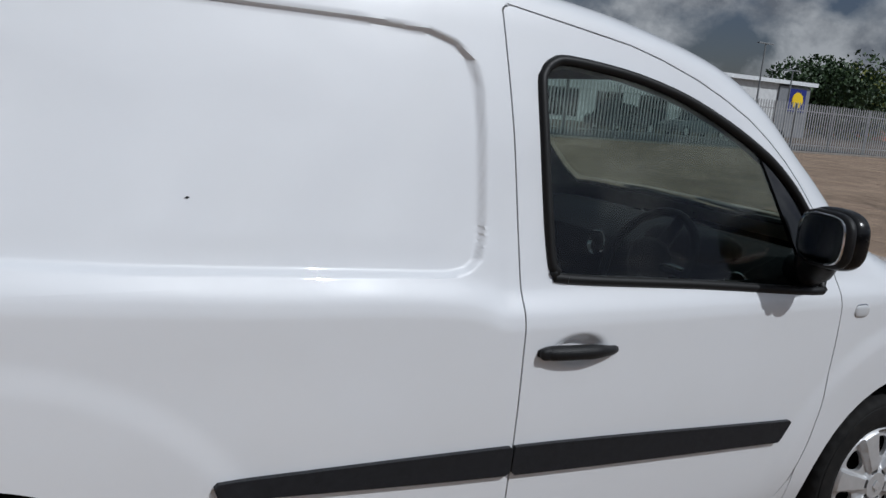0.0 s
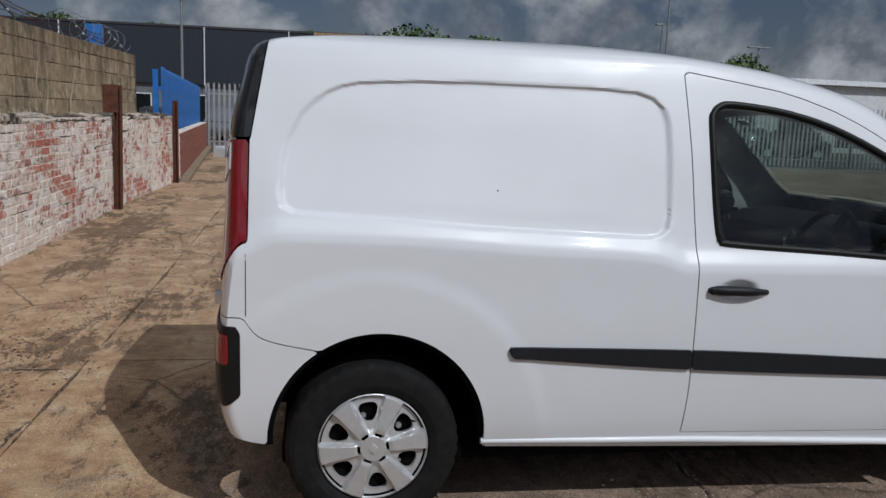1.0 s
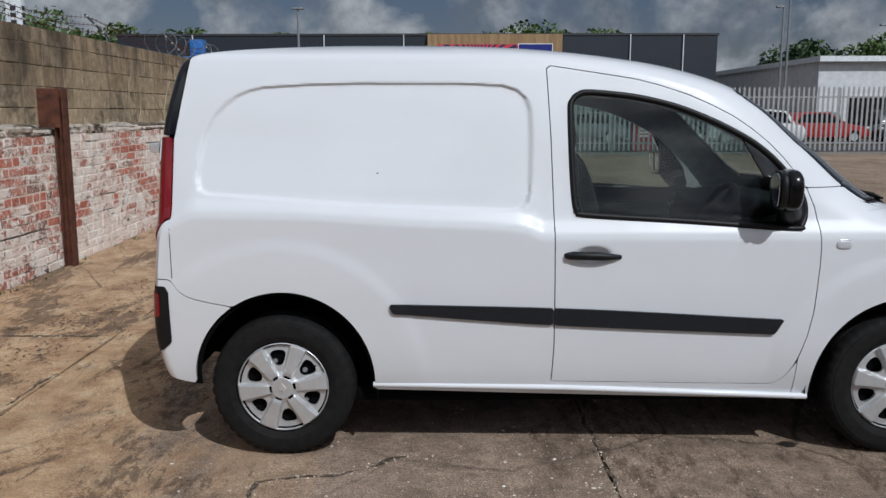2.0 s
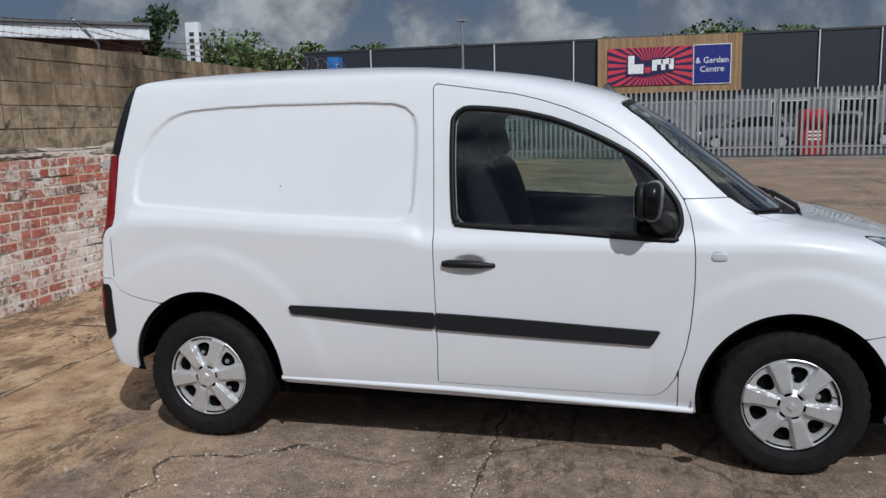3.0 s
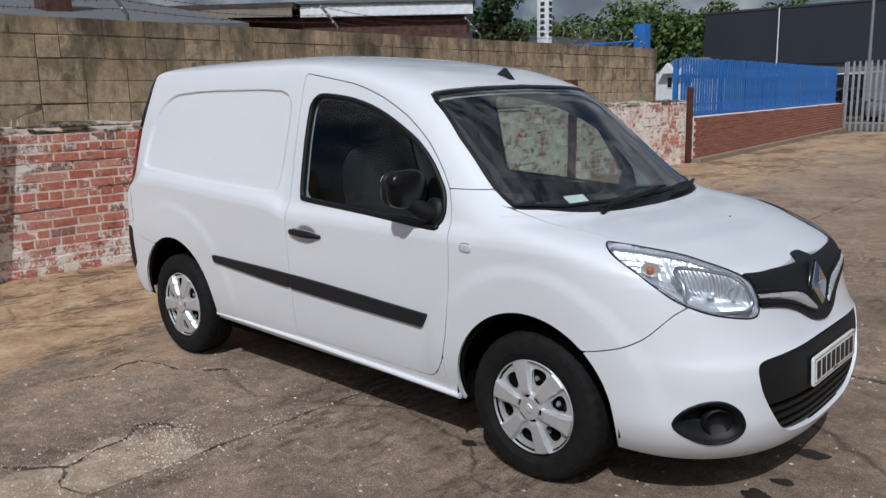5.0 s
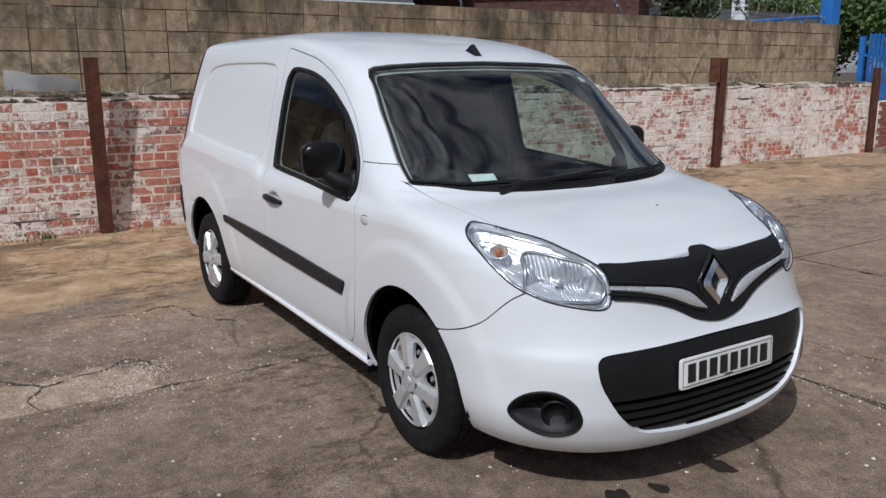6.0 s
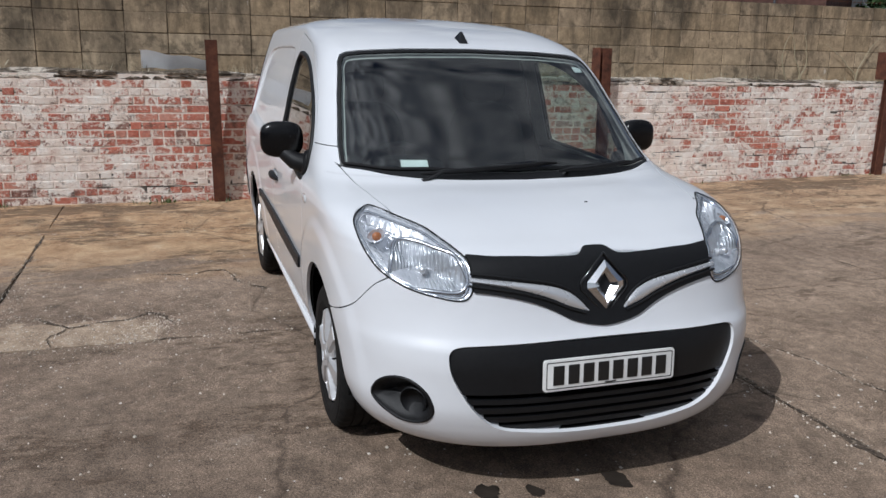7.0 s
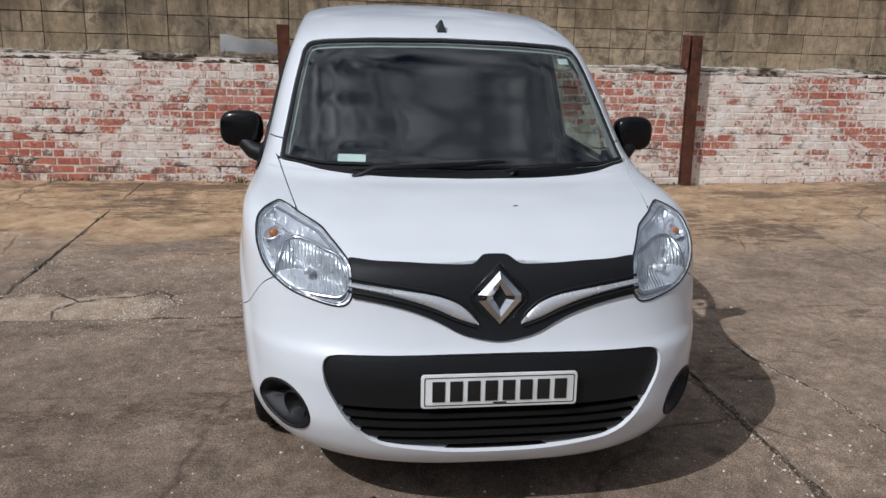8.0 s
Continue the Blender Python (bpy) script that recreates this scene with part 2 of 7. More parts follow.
def whitewash(m, where, bias):
    """How much flaking limewash is left, its colour, and soot: one film over bricks and joints alike."""
    patch = m.noise(1.0, 6.0, .6, m.stretched(1, .8, 1.7, where), .3)
    tear = m.noise(9.0, 8.0, .78, where, .6)
    run = m.add("ShaderNodeSeparateXYZ")
    m.link(where, run.inputs[0])
    weather = m.ramp(m.math("DIVIDE", m.math("ADD", run.outputs["Y"], 4.0), 10.0), (.0, .10), (.14, .05), (.24, -.03), (.46, -.02), (.72, .12))
    level = m.math("ADD", m.math("ADD", m.math("MULTIPLY", patch, 1.35), m.math("MULTIPLY", m.math("SUBTRACT", m.noise(30.0, 7.0, .82, where), .5), .95)), m.math("MULTIPLY", tear, 1.15))
    level = m.math("SUBTRACT", level, .10)
    level = m.math("ADD", m.math("ADD", level, bias), weather)
    left = m.ramp(m.math("DIVIDE", level, 2.0), (.572, 0.0), (.594, .34), (.612, .80), (.66, .96))
    wash = m.ramp(m.noise(5.5, 9.0, .74, where), (.30, (.68, .54, .46)), (.46, (.86, .75, .66)), (.62, (.93, .88, .81)))
    soot = m.ramp(m.noise(8.0, 9.0, .82, m.stretched(1, .7, 1.2, where)), (.56, 0.0), (.61, 1.0))
    pits = m.ramp(m.noise(46.0, 5.0, .8, m.stretched(1, .7, 1.1, where)), (.62, 0.0), (.66, .85))
    soot = m.math("MAXIMUM", soot, pits)
    return left, wash, soot


def old_brick(joined=False):
    """Weathered red brick with the remains of cream whitewash."""
    m = Nodes("old_brick_joined" if joined else "old_brick")
    r = m.island() if joined else m.random()
    fired = m.ramp(r, (0.0, (.44, .125, .085)), (.25, (.58, .190, .125)), (.45, (.48, .150, .102)), (.65, (.62, .290, .215)), (.80, (.50, .18, .125)), (.86, (.22, .105, .08)), (1.0, (.30, .17, .14)))
    where = m.add("ShaderNodeNewGeometry").outputs["Position"]
    fired = m.mix(.65, fired, m.ramp(m.noise(30.0, 8.0, .78, where), (.32, .22), (.68, .76)), "OVERLAY")
    left, wash, soot = whitewash(m, where, m.math("MULTIPLY", m.math("SUBTRACT", r, .55), .20))
    film = m.ramp(m.noise(11.0, 8.0, .78, where, .5), (.44, 0.0), (.66, .46))
    fired = m.mix(film, fired, (.62, .40, .33))
    col = m.mix(left, fired, wash)
    col = m.mix(m.math("MULTIPLY", soot, .68), col, (.10, .075, .06))
    h = m.math("ADD", m.noise(45.0, 8.0, .75, where), m.math("MULTIPLY", left, .4))
    return m.surface(col, .92, 0.0, m.bump(h, .9, .008), Specular_IOR_Level=.25)


def old_mortar():
    m = Nodes("old_mortar")
    bare = m.ramp(m.noise(16.0, 8.0, .78), (.30, (.30, .22, .17)), (.40, (.70, .55, .46)), (.62, (.86, .74, .64)))
    left, wash, soot = whitewash(m, m.coord, .06)
    col = m.mix(left, bare, wash)
    col = m.mix(m.math("MULTIPLY", soot, .55), col, (.13, .10, .08))
    # washed-out bed joints: shade in their recesses painted as long dark seams
    seam = m.ramp(m.noise(1.0, 5.0, .6, m.stretched(1, 1.1, 17.0)), (.585, 0.0), (.625, 1.0))
    col = m.mix(m.math("MULTIPLY", seam, .9), col, (.040, .030, .023))
    h = m.math("SUBTRACT", m.noise(60.0, 6.0, .7), m.math("MULTIPLY", seam, 1.5))
    return m.surface(col, .95, 0.0, m.bump(h, .8, .012), Specular_IOR_Level=.2)


def dark_joint():
    m = Nodes("block_joint")
    col = m.ramp(m.noise(3.5, 8.0, .75), (.36, (.055, .041, .029)), (.52, (.13, .100, .070)), (.68, (.42, .345, .255)))
    return m.surface(col, .95, 0.0, m.bump(m.noise(60.0, 6.0, .7), .8, .008), Specular_IOR_Level=.2)


def crumbling_cap():
    """Broken mortar capping: slabs of cream limewash between soot-dark, mossy rubble."""
    m = Nodes("crumbling_capping")
    n = m.noise(11.0, 9.0, .80, m.stretched(1, .8, 1.4))
    dark = m.ramp(n, (.36, (.026, .021, .016)), (.48, (.10, .080, .060)), (.57, (.30, .245, .19)), (.68, (.62, .56, .48)))
    pale = m.ramp(n, (.30, (.20, .15, .11)), (.44, (.50, .42, .34)), (.60, (.72, .65, .56)))
    slabs = m.math("ADD", m.noise(1.3, 3.0, .6, m.stretched(.1, 1, .1)), m.math("MULTIPLY", m.math("SUBTRACT", n, .5), .35))
    col = m.mix(m.ramp(slabs, (.47, 0.0), (.51, 1.0)), dark, pale)
    crack = m.ramp(m.cells(4.6, "DISTANCE_TO_EDGE", m.stretched(.4, 1, .3)), (.015, 1.0), (.05, 0.0))
    col = m.mix(m.math("MULTIPLY", crack, .35), col, (.045, .036, .028))
    moss = m.ramp(m.noise(3.3, 7.0, .72), (.60, 0.0), (.68, .5))
    col = m.mix(moss, col, (.075, .080, .030))
    return m.surface(col, .95, 0.0, m.bump(m.noise(40.0, 8.0, .75), 1.0, .02), Specular_IOR_Level=.2)


def old_block():
    """Tan concrete blocks, streaked dark by damp running from the coping."""
    m = Nodes("old_block")
    r = m.random()
    where = m.add("ShaderNodeNewGeometry").outputs["Position"]
    col = m.ramp(r, (0.0, (.31, .232, .146)), (.35, (.43, .325, .210)), (.7, (.37, .283, .190)), (1.0, (.45, .352, .236)))
    col = m.mix(.75, col, m.ramp(m.noise(9.0, 9.0, .76, where), (.32, .24), (.68, .74)), "OVERLAY")
    s = m.add("ShaderNodeSeparateXYZ")
    m.link(where, s.inputs[0])
    streak = m.noise(1.9, 9.0, .68, m.stretched(1, 1.5, .42, where), .3)
    coping = m.math("MULTIPLY", m.math("SUBTRACT", s.outputs["Z"], 1.55), .36)
    along = m.ramp(m.math("DIVIDE", m.math("ADD", s.outputs["Y"], 4.0), 10.0), (.2, .09), (.4, .05), (.62, .02), (.9, .02))
    dark = m.ramp(m.math("SUBTRACT", m.math("ADD", m.math("ADD", streak, along), m.math("MULTIPLY", coping, .48)), .045), (.50, 0.0), (.60, .45), (.76, 1.0))
    col = m.mix(m.math("MULTIPLY", dark, .88), col, (.048, .040, .031))
    own = m.ramp(m.math("ADD", m.noise(5.0, 7.0, .7, where, .6), m.math("MULTIPLY", m.math("SUBTRACT", r, .5), .22)), (.56, 0.0), (.68, 1.0))
    col = m.mix(m.math("MULTIPLY", own, .62), col, (.075, .060, .044))
    runs = m.noise(3.0, 8.0, .72, m.stretched(1, 3.4, .30, where), .2)
    col = m.mix(m.ramp(runs, (.54, 0.0), (.70, .40)), col, (.12, .098, .070))
    col = m.mix(m.ramp(m.noise(3.4, 8.0, .74, m.stretched(1.3, 3.0, .34, where)), (.60, 0.0), (.70, .25)), col, (.50, .41, .29))
    lime = m.ramp(m.noise(4.2, 8.0, .75, m.stretched(1, 2.4, .6, where)), (.66, 0.0), (.70, 1.0))
    col = m.mix(m.math("MULTIPLY", lime, .75), col, (.64, .58, .49))
    return m.surface(col, .93, 0.0, m.bump(m.noise(60.0, 7.0, .75), .8, .008), Specular_IOR_Level=.25)


def new_brick():
    m = Nodes("fence_wall_brick")
    col = m.ramp(m.island(), (0.0, (.25, .085, .055)), (.5, (.32, .115, .072)), (1.0, (.22, .09, .065)))
    col = m.mix(.4, col, m.ramp(m.noise(20.0, 5.0), (.3, .35), (.7, .65)), "OVERLAY")
    return m.surface(col, .9, 0.0, m.bump(m.noise(50.0, 5.0), .4, .005))


def rusted():
    m = Nodes("rusted_steel")
    col = m.ramp(m.noise(9.0, 7.0, .7), (.3, (.045, .018, .011)), (.5, (.105, .036, .020)), (.72, (.17, .065, .035)))
    return m.surface(col, .85, .15, m.bump(m.noise(80.0, 6.0, .7), .5, .004))


def leaf(name, a, b):
    m = Nodes(name)
    col = m.mix(m.island(), a, b)
    return m.surface(col, .6, 0.0)


def cladding():
    m = Nodes("dark_cladding")
    rib = m.add("ShaderNodeTexWave")
    rib.wave_type, rib.bands_direction = "BANDS", "X"
    rib.inputs["Scale"].default_value = .9
    m.link(m.coord, rib.inputs["Vector"])
    col = m.ramp(m.noise(.4, 4.0), (.3, (.017, .021, .031)), (.7, (.021, .026, .037)))
    return m.surface(col, .55, 0.0, m.bump(rib.outputs["Fac"], .10, .03))


def planks(name, a, b):
    m = Nodes(name)
    col = m.mix(m.random(), a, b)
    col = m.mix(.45, col, m.ramp(m.noise(3.0, 6.0, .6, m.stretched(6, 1, .6)), (.3, .3), (.7, .7)), "OVERLAY")
    return m.surface(col, .75)


def white_paint():
    """White coach paint under lacquer, a little road dust on it."""
    m = Nodes("white_car_paint")
    dust = m.ramp(m.noise(3.0, 6.0, .6), (.35, 0.0), (.8, 1.0))
    col = m.mix(m.math("MULTIPLY", dust, .25), (.722, .738, .768), (.64, .64, .635))
    rough = m.ramp(m.noise(5.0, 5.0), (.3, .34), (.7, .46))
    return m.surface(col, rough, 0.0, None, Coat_Weight=.9, Coat_Roughness=.03, Specular_IOR_Level=.4)


def lamp_chrome():
    """Vacuum-coated lamp reflector, softly rippled."""
    m = Nodes("reflector_chrome")
    ripple = m.noise(38.0, 3.0, .55, m.stretched(1, 1.5, .5))
    col = m.ramp(m.noise(14.0, 3.0), (.35, (.68, .70, .73)), (.65, (.86, .87, .90)))
    return m.surface(col, .26, .65, m.bump(ripple, .55, .012))


def fluted_lens():
    """Main-beam reflector cut into upright flutes."""
    m = Nodes("fluted_reflector")
    rib = m.add("ShaderNodeTexWave")
    rib.wave_type, rib.bands_direction = "BANDS", "Y"
    rib.inputs["Scale"].default_value, rib.inputs["Distortion"].default_value = 26.0, .6
    m.link(m.coord, rib.inputs["Vector"])
    h = m.math("ADD", rib.outputs["Fac"], m.math("MULTIPLY", m.noise(50.0, 3.0), .8))
    col = m.ramp(m.noise(26.0, 4.0, .6, m.stretched(1, 1.4, .5)), (.35, (.50, .52, .55)), (.65, (.80, .82, .85)))
    return m.surface(col, .28, .65, m.bump(h, .6, .008))


def tyre_rubber():
    m = Nodes("tyre_rubber")
    n = m.noise(30.0, 5.0)
    col = m.ramp(n, (.3, (.0055, .0055, .006)), (.7, (.013, .0125, .012)))
    return m.surface(col, .78, 0.0, m.bump(m.noise(200.0, 3.0), .2, .002), Specular_IOR_Level=.22)


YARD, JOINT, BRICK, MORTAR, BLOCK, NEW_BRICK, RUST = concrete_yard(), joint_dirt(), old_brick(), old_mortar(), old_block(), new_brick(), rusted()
PAINT, TYRE, REFLECTOR, CLAD = white_paint(), tyre_rubber(), lamp_chrome(), cladding()
PLASTIC = plain("black_moulded_plastic", (.0075, .0078, .0088), .46, 0, .25, 500, .15, Specular_IOR_Level=.3)
MOULDING = plain("weathered_moulding", (.013, .0142, .0175), .5, 0, .3, 400, .2, Specular_IOR_Level=.3)
HOUSING = plain("polished_black_plastic", (.0035, .0036, .004), .22, 0, .05, 300, .1, Specular_IOR_Level=.3)
GLOSS = plain("gloss_black", (.004, .004, .0045), .12, 0, 0, 40, .1, Coat_Weight=.4, Coat_Roughness=.04)
# near-black that paints in the deep shade of cavities
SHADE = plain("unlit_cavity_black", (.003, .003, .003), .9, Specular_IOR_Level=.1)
SEAL = plain("window_rubber", (.006, .006, .0065), .5, 0, .1, 300, Specular_IOR_Level=.3)
SILVER = plain("silver_wheel_paint", (.60, .605, .615), .40, .55, .05, 300, .05)
CHROME = plain("bright_chrome", (.82, .83, .85), .07, 1.0, 0, 30, .03)
SATIN = plain("satin_chrome", (.62, .63, .65), .22, 1.0, 0, 30, .05)
STRIP_SILVER = plain("bright_silver_trim", (.72, .73, .75), .28, .6, 0, 30, .04)
ZINC = plain("weathered_zinc", (.78, .81, .85), .5, .2, .1, 20, .2)
SCREEN = see_through("windscreen_glass", (.70, .80, .77), 0.0, 1.75, 1.9)
TINT = see_through("tinted_side_glass", (.62, .72, .68), 0.0, 1.5, 1.6)
LENS = see_through("clear_lens", (.93, .95, .97), .02, 1.5, 1.0)
RED_LENS = plain("red_lens", (.20, .004, .008), .14, 0, 0, 40, .2, Coat_Weight=.8, Coat_Roughness=.03)
CLEAR_LENS = plain("white_lens", (.55, .56, .58), .16, 0, 0, 40, .1, Coat_Weight=.8)
AMBER = plain("amber_lens", (.42, .15, .05), .3)
MIRROR = plain("mirror_silver", (.55, .56, .58), .015, 1.0, 0, 20, .01)
TRIM_GREY = plain("grey_cabin_trim", (.42, .425, .41), .75, 0, .2, 200)
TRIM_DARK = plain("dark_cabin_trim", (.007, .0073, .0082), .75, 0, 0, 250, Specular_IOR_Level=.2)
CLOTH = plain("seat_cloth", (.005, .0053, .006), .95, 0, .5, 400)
PAPER = plain("paper", (.78, .84, .83), .7)
PLATE = plain("plate_white", (.78, .78, .76), .35)
INK = plain("plate_black", (.012, .012, .012), .4)
GALV = plain("galvanised_steel", (.36, .365, .37), .55, .3, .1, 40, .2)
BLUE_PAINT = plain("blue_fence_paint", (.020, .145, .46), .5, 0, .15, 30, .25)
RED_PAINT = plain("red_paint", (.42, .020, .022), .45)
SHOPFRONT = plain("grey_shopfront", (.15, .155, .165), .7, 0, .2, 20)
WHITE_WALL = plain("white_stucco", (.66, .67, .68), .8, 0, .2, 20)
FASCIA = plain("white_fascia", (.74, .76, .78), .6)
GREY_ROOF = plain("grey_roof", (.12, .125, .13), .8, 0, .3, 20)
DARK_BRICK = plain("dark_brick_wall", (.085, .040, .030), .9, 0, .5, 60, .4)
POLE_GREY = plain("pole_grey", (.25, .26, .27), .55, .3)
POLE_DARK = plain("pole_dark", (.05, .05, .055), .6, .2)
SIGN_RED = plain("sign_red", (.60, .045, .080), .5)
SIGN_NAVY = plain("sign_navy", (.018, .016, .075), .5)
SIGN_BLUE = plain("sign_blue", (.012, .022, .20), .5)
SIGN_WHITE = plain("sign_white", (.86, .86, .86), .5)
SIGN_YELLOW = plain("sign_yellow", (.90, .62, .01), .5)
BRICK_JOINED, BLOCK_JOINT, CAPPING, FLUTED = old_brick(True), dark_joint(), crumbling_cap(), fluted_lens()
TIMBER = planks("timber_cladding", (.30, .19, .095), (.40, .265, .14))
BARK = plain("bark", (.10, .075, .055), .95, 0, .6, 30, .3)
LEAF_A = leaf("spring_leaves", (.034, .066, .013), (.095, .150, .034))
LEAF_B = leaf("dark_leaves", (.018, .042, .014), (.045, .085, .025))
LEAF_C = leaf("willow_leaves", (.15, .17, .03), (.25, .26, .06))
DRY = leaf("dry_stalks", (.30, .25, .15), (.46, .41, .30))
WEED = leaf("weeds", (.05, .09, .02), (.12, .15, .05))
CAR_SILVER = plain("silver_car_paint", (.20, .21, .225), .3, .5, 0, 10)
CAR_DARK = plain("dark_car_paint", (.03, .034, .04), .25, .2, 0, 10)
CAR_RED = plain("red_car_paint", (.33, .02, .018), .3, 0, 0, 10)
CAR_WHITE = plain("white_far_car_paint", (.7, .71, .72), .3, 0, 0, 10)
CAR_GLASS = plain("dark_car_glass", (.012, .014, .016), .05, 0, 0, 10)

# ---- mesh tools ----
class Solid:
    """Vertices and faces gathered for one mesh."""

    def __init__(self):
        self.v, self.f = [], []

    def add(self, verts, faces):
        n = len(self.v)
        self.v += [tuple(p) for p in verts]
        self.f += [tuple(i + n for i in face) for face in faces]
        return self

    def box(self, a, b, m=None):
        c = [Vector((x, y, z)) for z in (a[2], b[2]) for y in (a[1], b[1]) for x in (a[0], b[0])]
        c = [m @ p for p in c] if m is not None else c
        return self.add(c, [(0, 2, 3, 1), (4, 5, 7, 6), (0, 1, 5, 4), (2, 6, 7, 3), (0, 4, 6, 2), (1, 3, 7, 5)])

    def tube(self, path, radius, n=8, caps=True):
        """A round bar along a path; radius: one number or one for each point."""
        pts = [Vector(p) for p in path]
        rad = radius if isinstance(radius, (list, tuple)) else [radius] * len(pts)
        rings, up = [], None
        for i, p in enumerate(pts):
            d = (pts[min(i + 1, len(pts) - 1)] - pts[max(i - 1, 0)]).normalized()
            if up is None:
                up = d.orthogonal().normalized()
            up = (up - d * up.dot(d)).normalized()
            side = d.cross(up)
            rings.append([p + rad[i] * (math.cos(a) * up + math.sin(a) * side) for a in (2 * math.pi * k / n for k in range(n))])
        faces = [(i * n + k, i * n + (k + 1) % n, (i + 1) * n + (k + 1) % n, (i + 1) * n + k) for i in range(len(pts) - 1) for k in range(n)]
        if caps:
            faces += [tuple(range(n - 1, -1, -1)), tuple((len(pts) - 1) * n + k for k in range(n))]
        return self.add([p for r in rings for p in r], faces)

    def lathe(self, profile, m, n=48, close=False):
        """(radius, height) pairs turned about m's z axis."""
        verts = [m @ Vector((r * math.cos(2 * math.pi * k / n), r * math.sin(2 * math.pi * k / n), h)) for r, h in profile for k in range(n)]
        rows = len(profile)
        return self.add(verts, [(i * n + k, i * n + (k + 1) % n, ((i + 1) % rows) * n + (k + 1) % n, ((i + 1) % rows) * n + k)
                                for i in range(rows if close else rows - 1) for k in range(n)])

    def prism(self, outline, depth, m):
        """A flat outline (x, y) given depth along m's z axis."""
        n = len(outline)
        verts = [m @ Vector((x, y, h)) for h in (0, depth) for x, y in outline]
        return self.add(verts, [tuple(range(n - 1, -1, -1)), tuple(range(n, 2 * n))] + [(k, (k + 1) % n, n + (k + 1) % n, n + k) for k in range(n)])

    def blob(self, centre, size, power=2.6, m=None, rows=14, cols=24):
        """A rounded box: a superellipsoid."""
        def sgn(q, e):
            return math.copysign(abs(q) ** e, q)
        e = 2 / power
        verts = []
        for i in range(rows + 1):
            a = -math.pi / 2 + math.pi * i / rows
            for k in range(cols):
                b = 2 * math.pi * k / cols
                p = Vector((size[0] * sgn(math.cos(a), e) * sgn(math.cos(b), e), size[1] * sgn(math.cos(a), e) * sgn(math.sin(b), e), size[2] * sgn(math.sin(a), e)))
                verts.append((m @ p if m is not None else p) + Vector(centre))
        return self.add(verts, [(i * cols + k, i * cols + (k + 1) % cols, (i + 1) * cols + (k + 1) % cols, (i + 1) * cols + k) for i in range(rows) for k in range(cols)])


def mesh_of(name, solid, material, soft=35.0, bevel=0.0):
    me = bpy.data.meshes.new(name)
    me.from_pydata(solid.v, [], solid.f)
    if bevel:
        bm = bmesh.new()
        bm.from_mesh(me)
        bmesh.ops.remove_doubles(bm, verts=bm.verts, dist=1e-5)
        edges = [e for e in bm.edges if len(e.link_faces) == 2 and e.calc_face_angle(0) > .6]
        bmesh.ops.bevel(bm, geom=edges, offset=bevel, segments=2, profile=.6, affect="EDGES", clamp_overlap=True)
        bm.to_mesh(me)
        bm.free()
    me.materials.append(material)
    if soft:
        me.shade_smooth()
        me.set_sharp_from_angle(angle=radians(soft))
    me.update()
    return me


def part(name, solid, material, parent=None, label="", soft=35.0, bevel=0.0):
    ob = new(name, mesh_of(name, solid, material, soft, bevel))
    ob.parent = parent
    return tagged(ob, label)


def thing(name, label, category, at=(0, 0, 0), group="", kind=""):
    ob = new(name)
    ob.empty_display_size = .2
    ob.location = at
    return tagged(ob, label, category, group, kind)


def cut(grid, normals, keep, lift=0.0, rim=0.0, mirror=False):
    """The part of a surface grid where keep is positive, cleanly cut, lifted along the normals; rim: the depth of a turned-in edge."""
    rows, cols = keep.shape
    flat, nrm, val = grid.reshape(-1, 3), normals.reshape(-1, 3), keep.ravel()
    inside_ = val > 0
    verts, norms, index, faces, edge_of, border = [], [], {}, [], {}, []

    def corner(i):
        if i not in index:
            index[i] = len(verts)
            verts.append(flat[i])
            norms.append(nrm[i])
        return index[i]

    def crossing(i, j):
        key = (min(i, j), max(i, j))
        if key not in edge_of:
            u = val[i] / (val[i] - val[j])
            edge_of[key] = len(verts)
            verts.append(flat[i] + u * (flat[j] - flat[i]))
            norms.append(nrm[i] + u * (nrm[j] - nrm[i]))
        return edge_of[key]

    ins = inside_.reshape(rows, cols)
    count = ins[:-1, :-1].astype(int) + ins[:-1, 1:] + ins[1:, 1:] + ins[1:, :-1]
    for r, c in zip(*np.nonzero(count)):
        i = r * cols + c
        q = (i, i + 1, i + cols + 1, i + cols)
        if count[r, c] == 4:
            faces.append(tuple(corner(k) for k in q))
            continue
        poly, cross = [], []
        for a, b in zip(q, q[1:] + q[:1]):
            if inside_[a]:
                poly.append(corner(a))
            if inside_[a] != inside_[b]:
                poly.append(crossing(a, b))
                cross.append((poly[-1], bool(inside_[a])))
        if len(poly) >= 3:
            faces.append(tuple(poly))
            if len(cross) == 2:
                (p, leaving), (s, _) = cross
                border.append((p, s) if leaving else (s, p))
    if not verts:
        return Solid()
    v, n = np.array(verts), np.array(norms)
    n /= np.linalg.norm(n, axis=1)[:, None] + 1e-12
    top = v + n * lift
    out = Solid()
    if rim:
        low, where = [], {}
        for a, b in border:
            for k in (a, b):
                if k not in where:
                    where[k] = len(top) + len(low)
                    low.append(v[k] + n[k] * (lift - rim))
        faces += [(b, a, where[a], where[b]) for a, b in border]
        top = np.concatenate([top, np.array(low).reshape(-1, 3)])
    if mirror:
        top = top * (1, -1, 1)
        faces = [f[::-1] for f in faces]
    out.add(top.tolist(), faces)
    return out


def normals_of(grid):
    du, dv = np.gradient(grid, axis=1), np.gradient(grid, axis=0)
    n = np.cross(du, dv)
    size = np.linalg.norm(n, axis=2, keepdims=True)
    return np.where(size > 1e-9, n / np.maximum(size, 1e-9), (0.0, 0.0, 1.0))


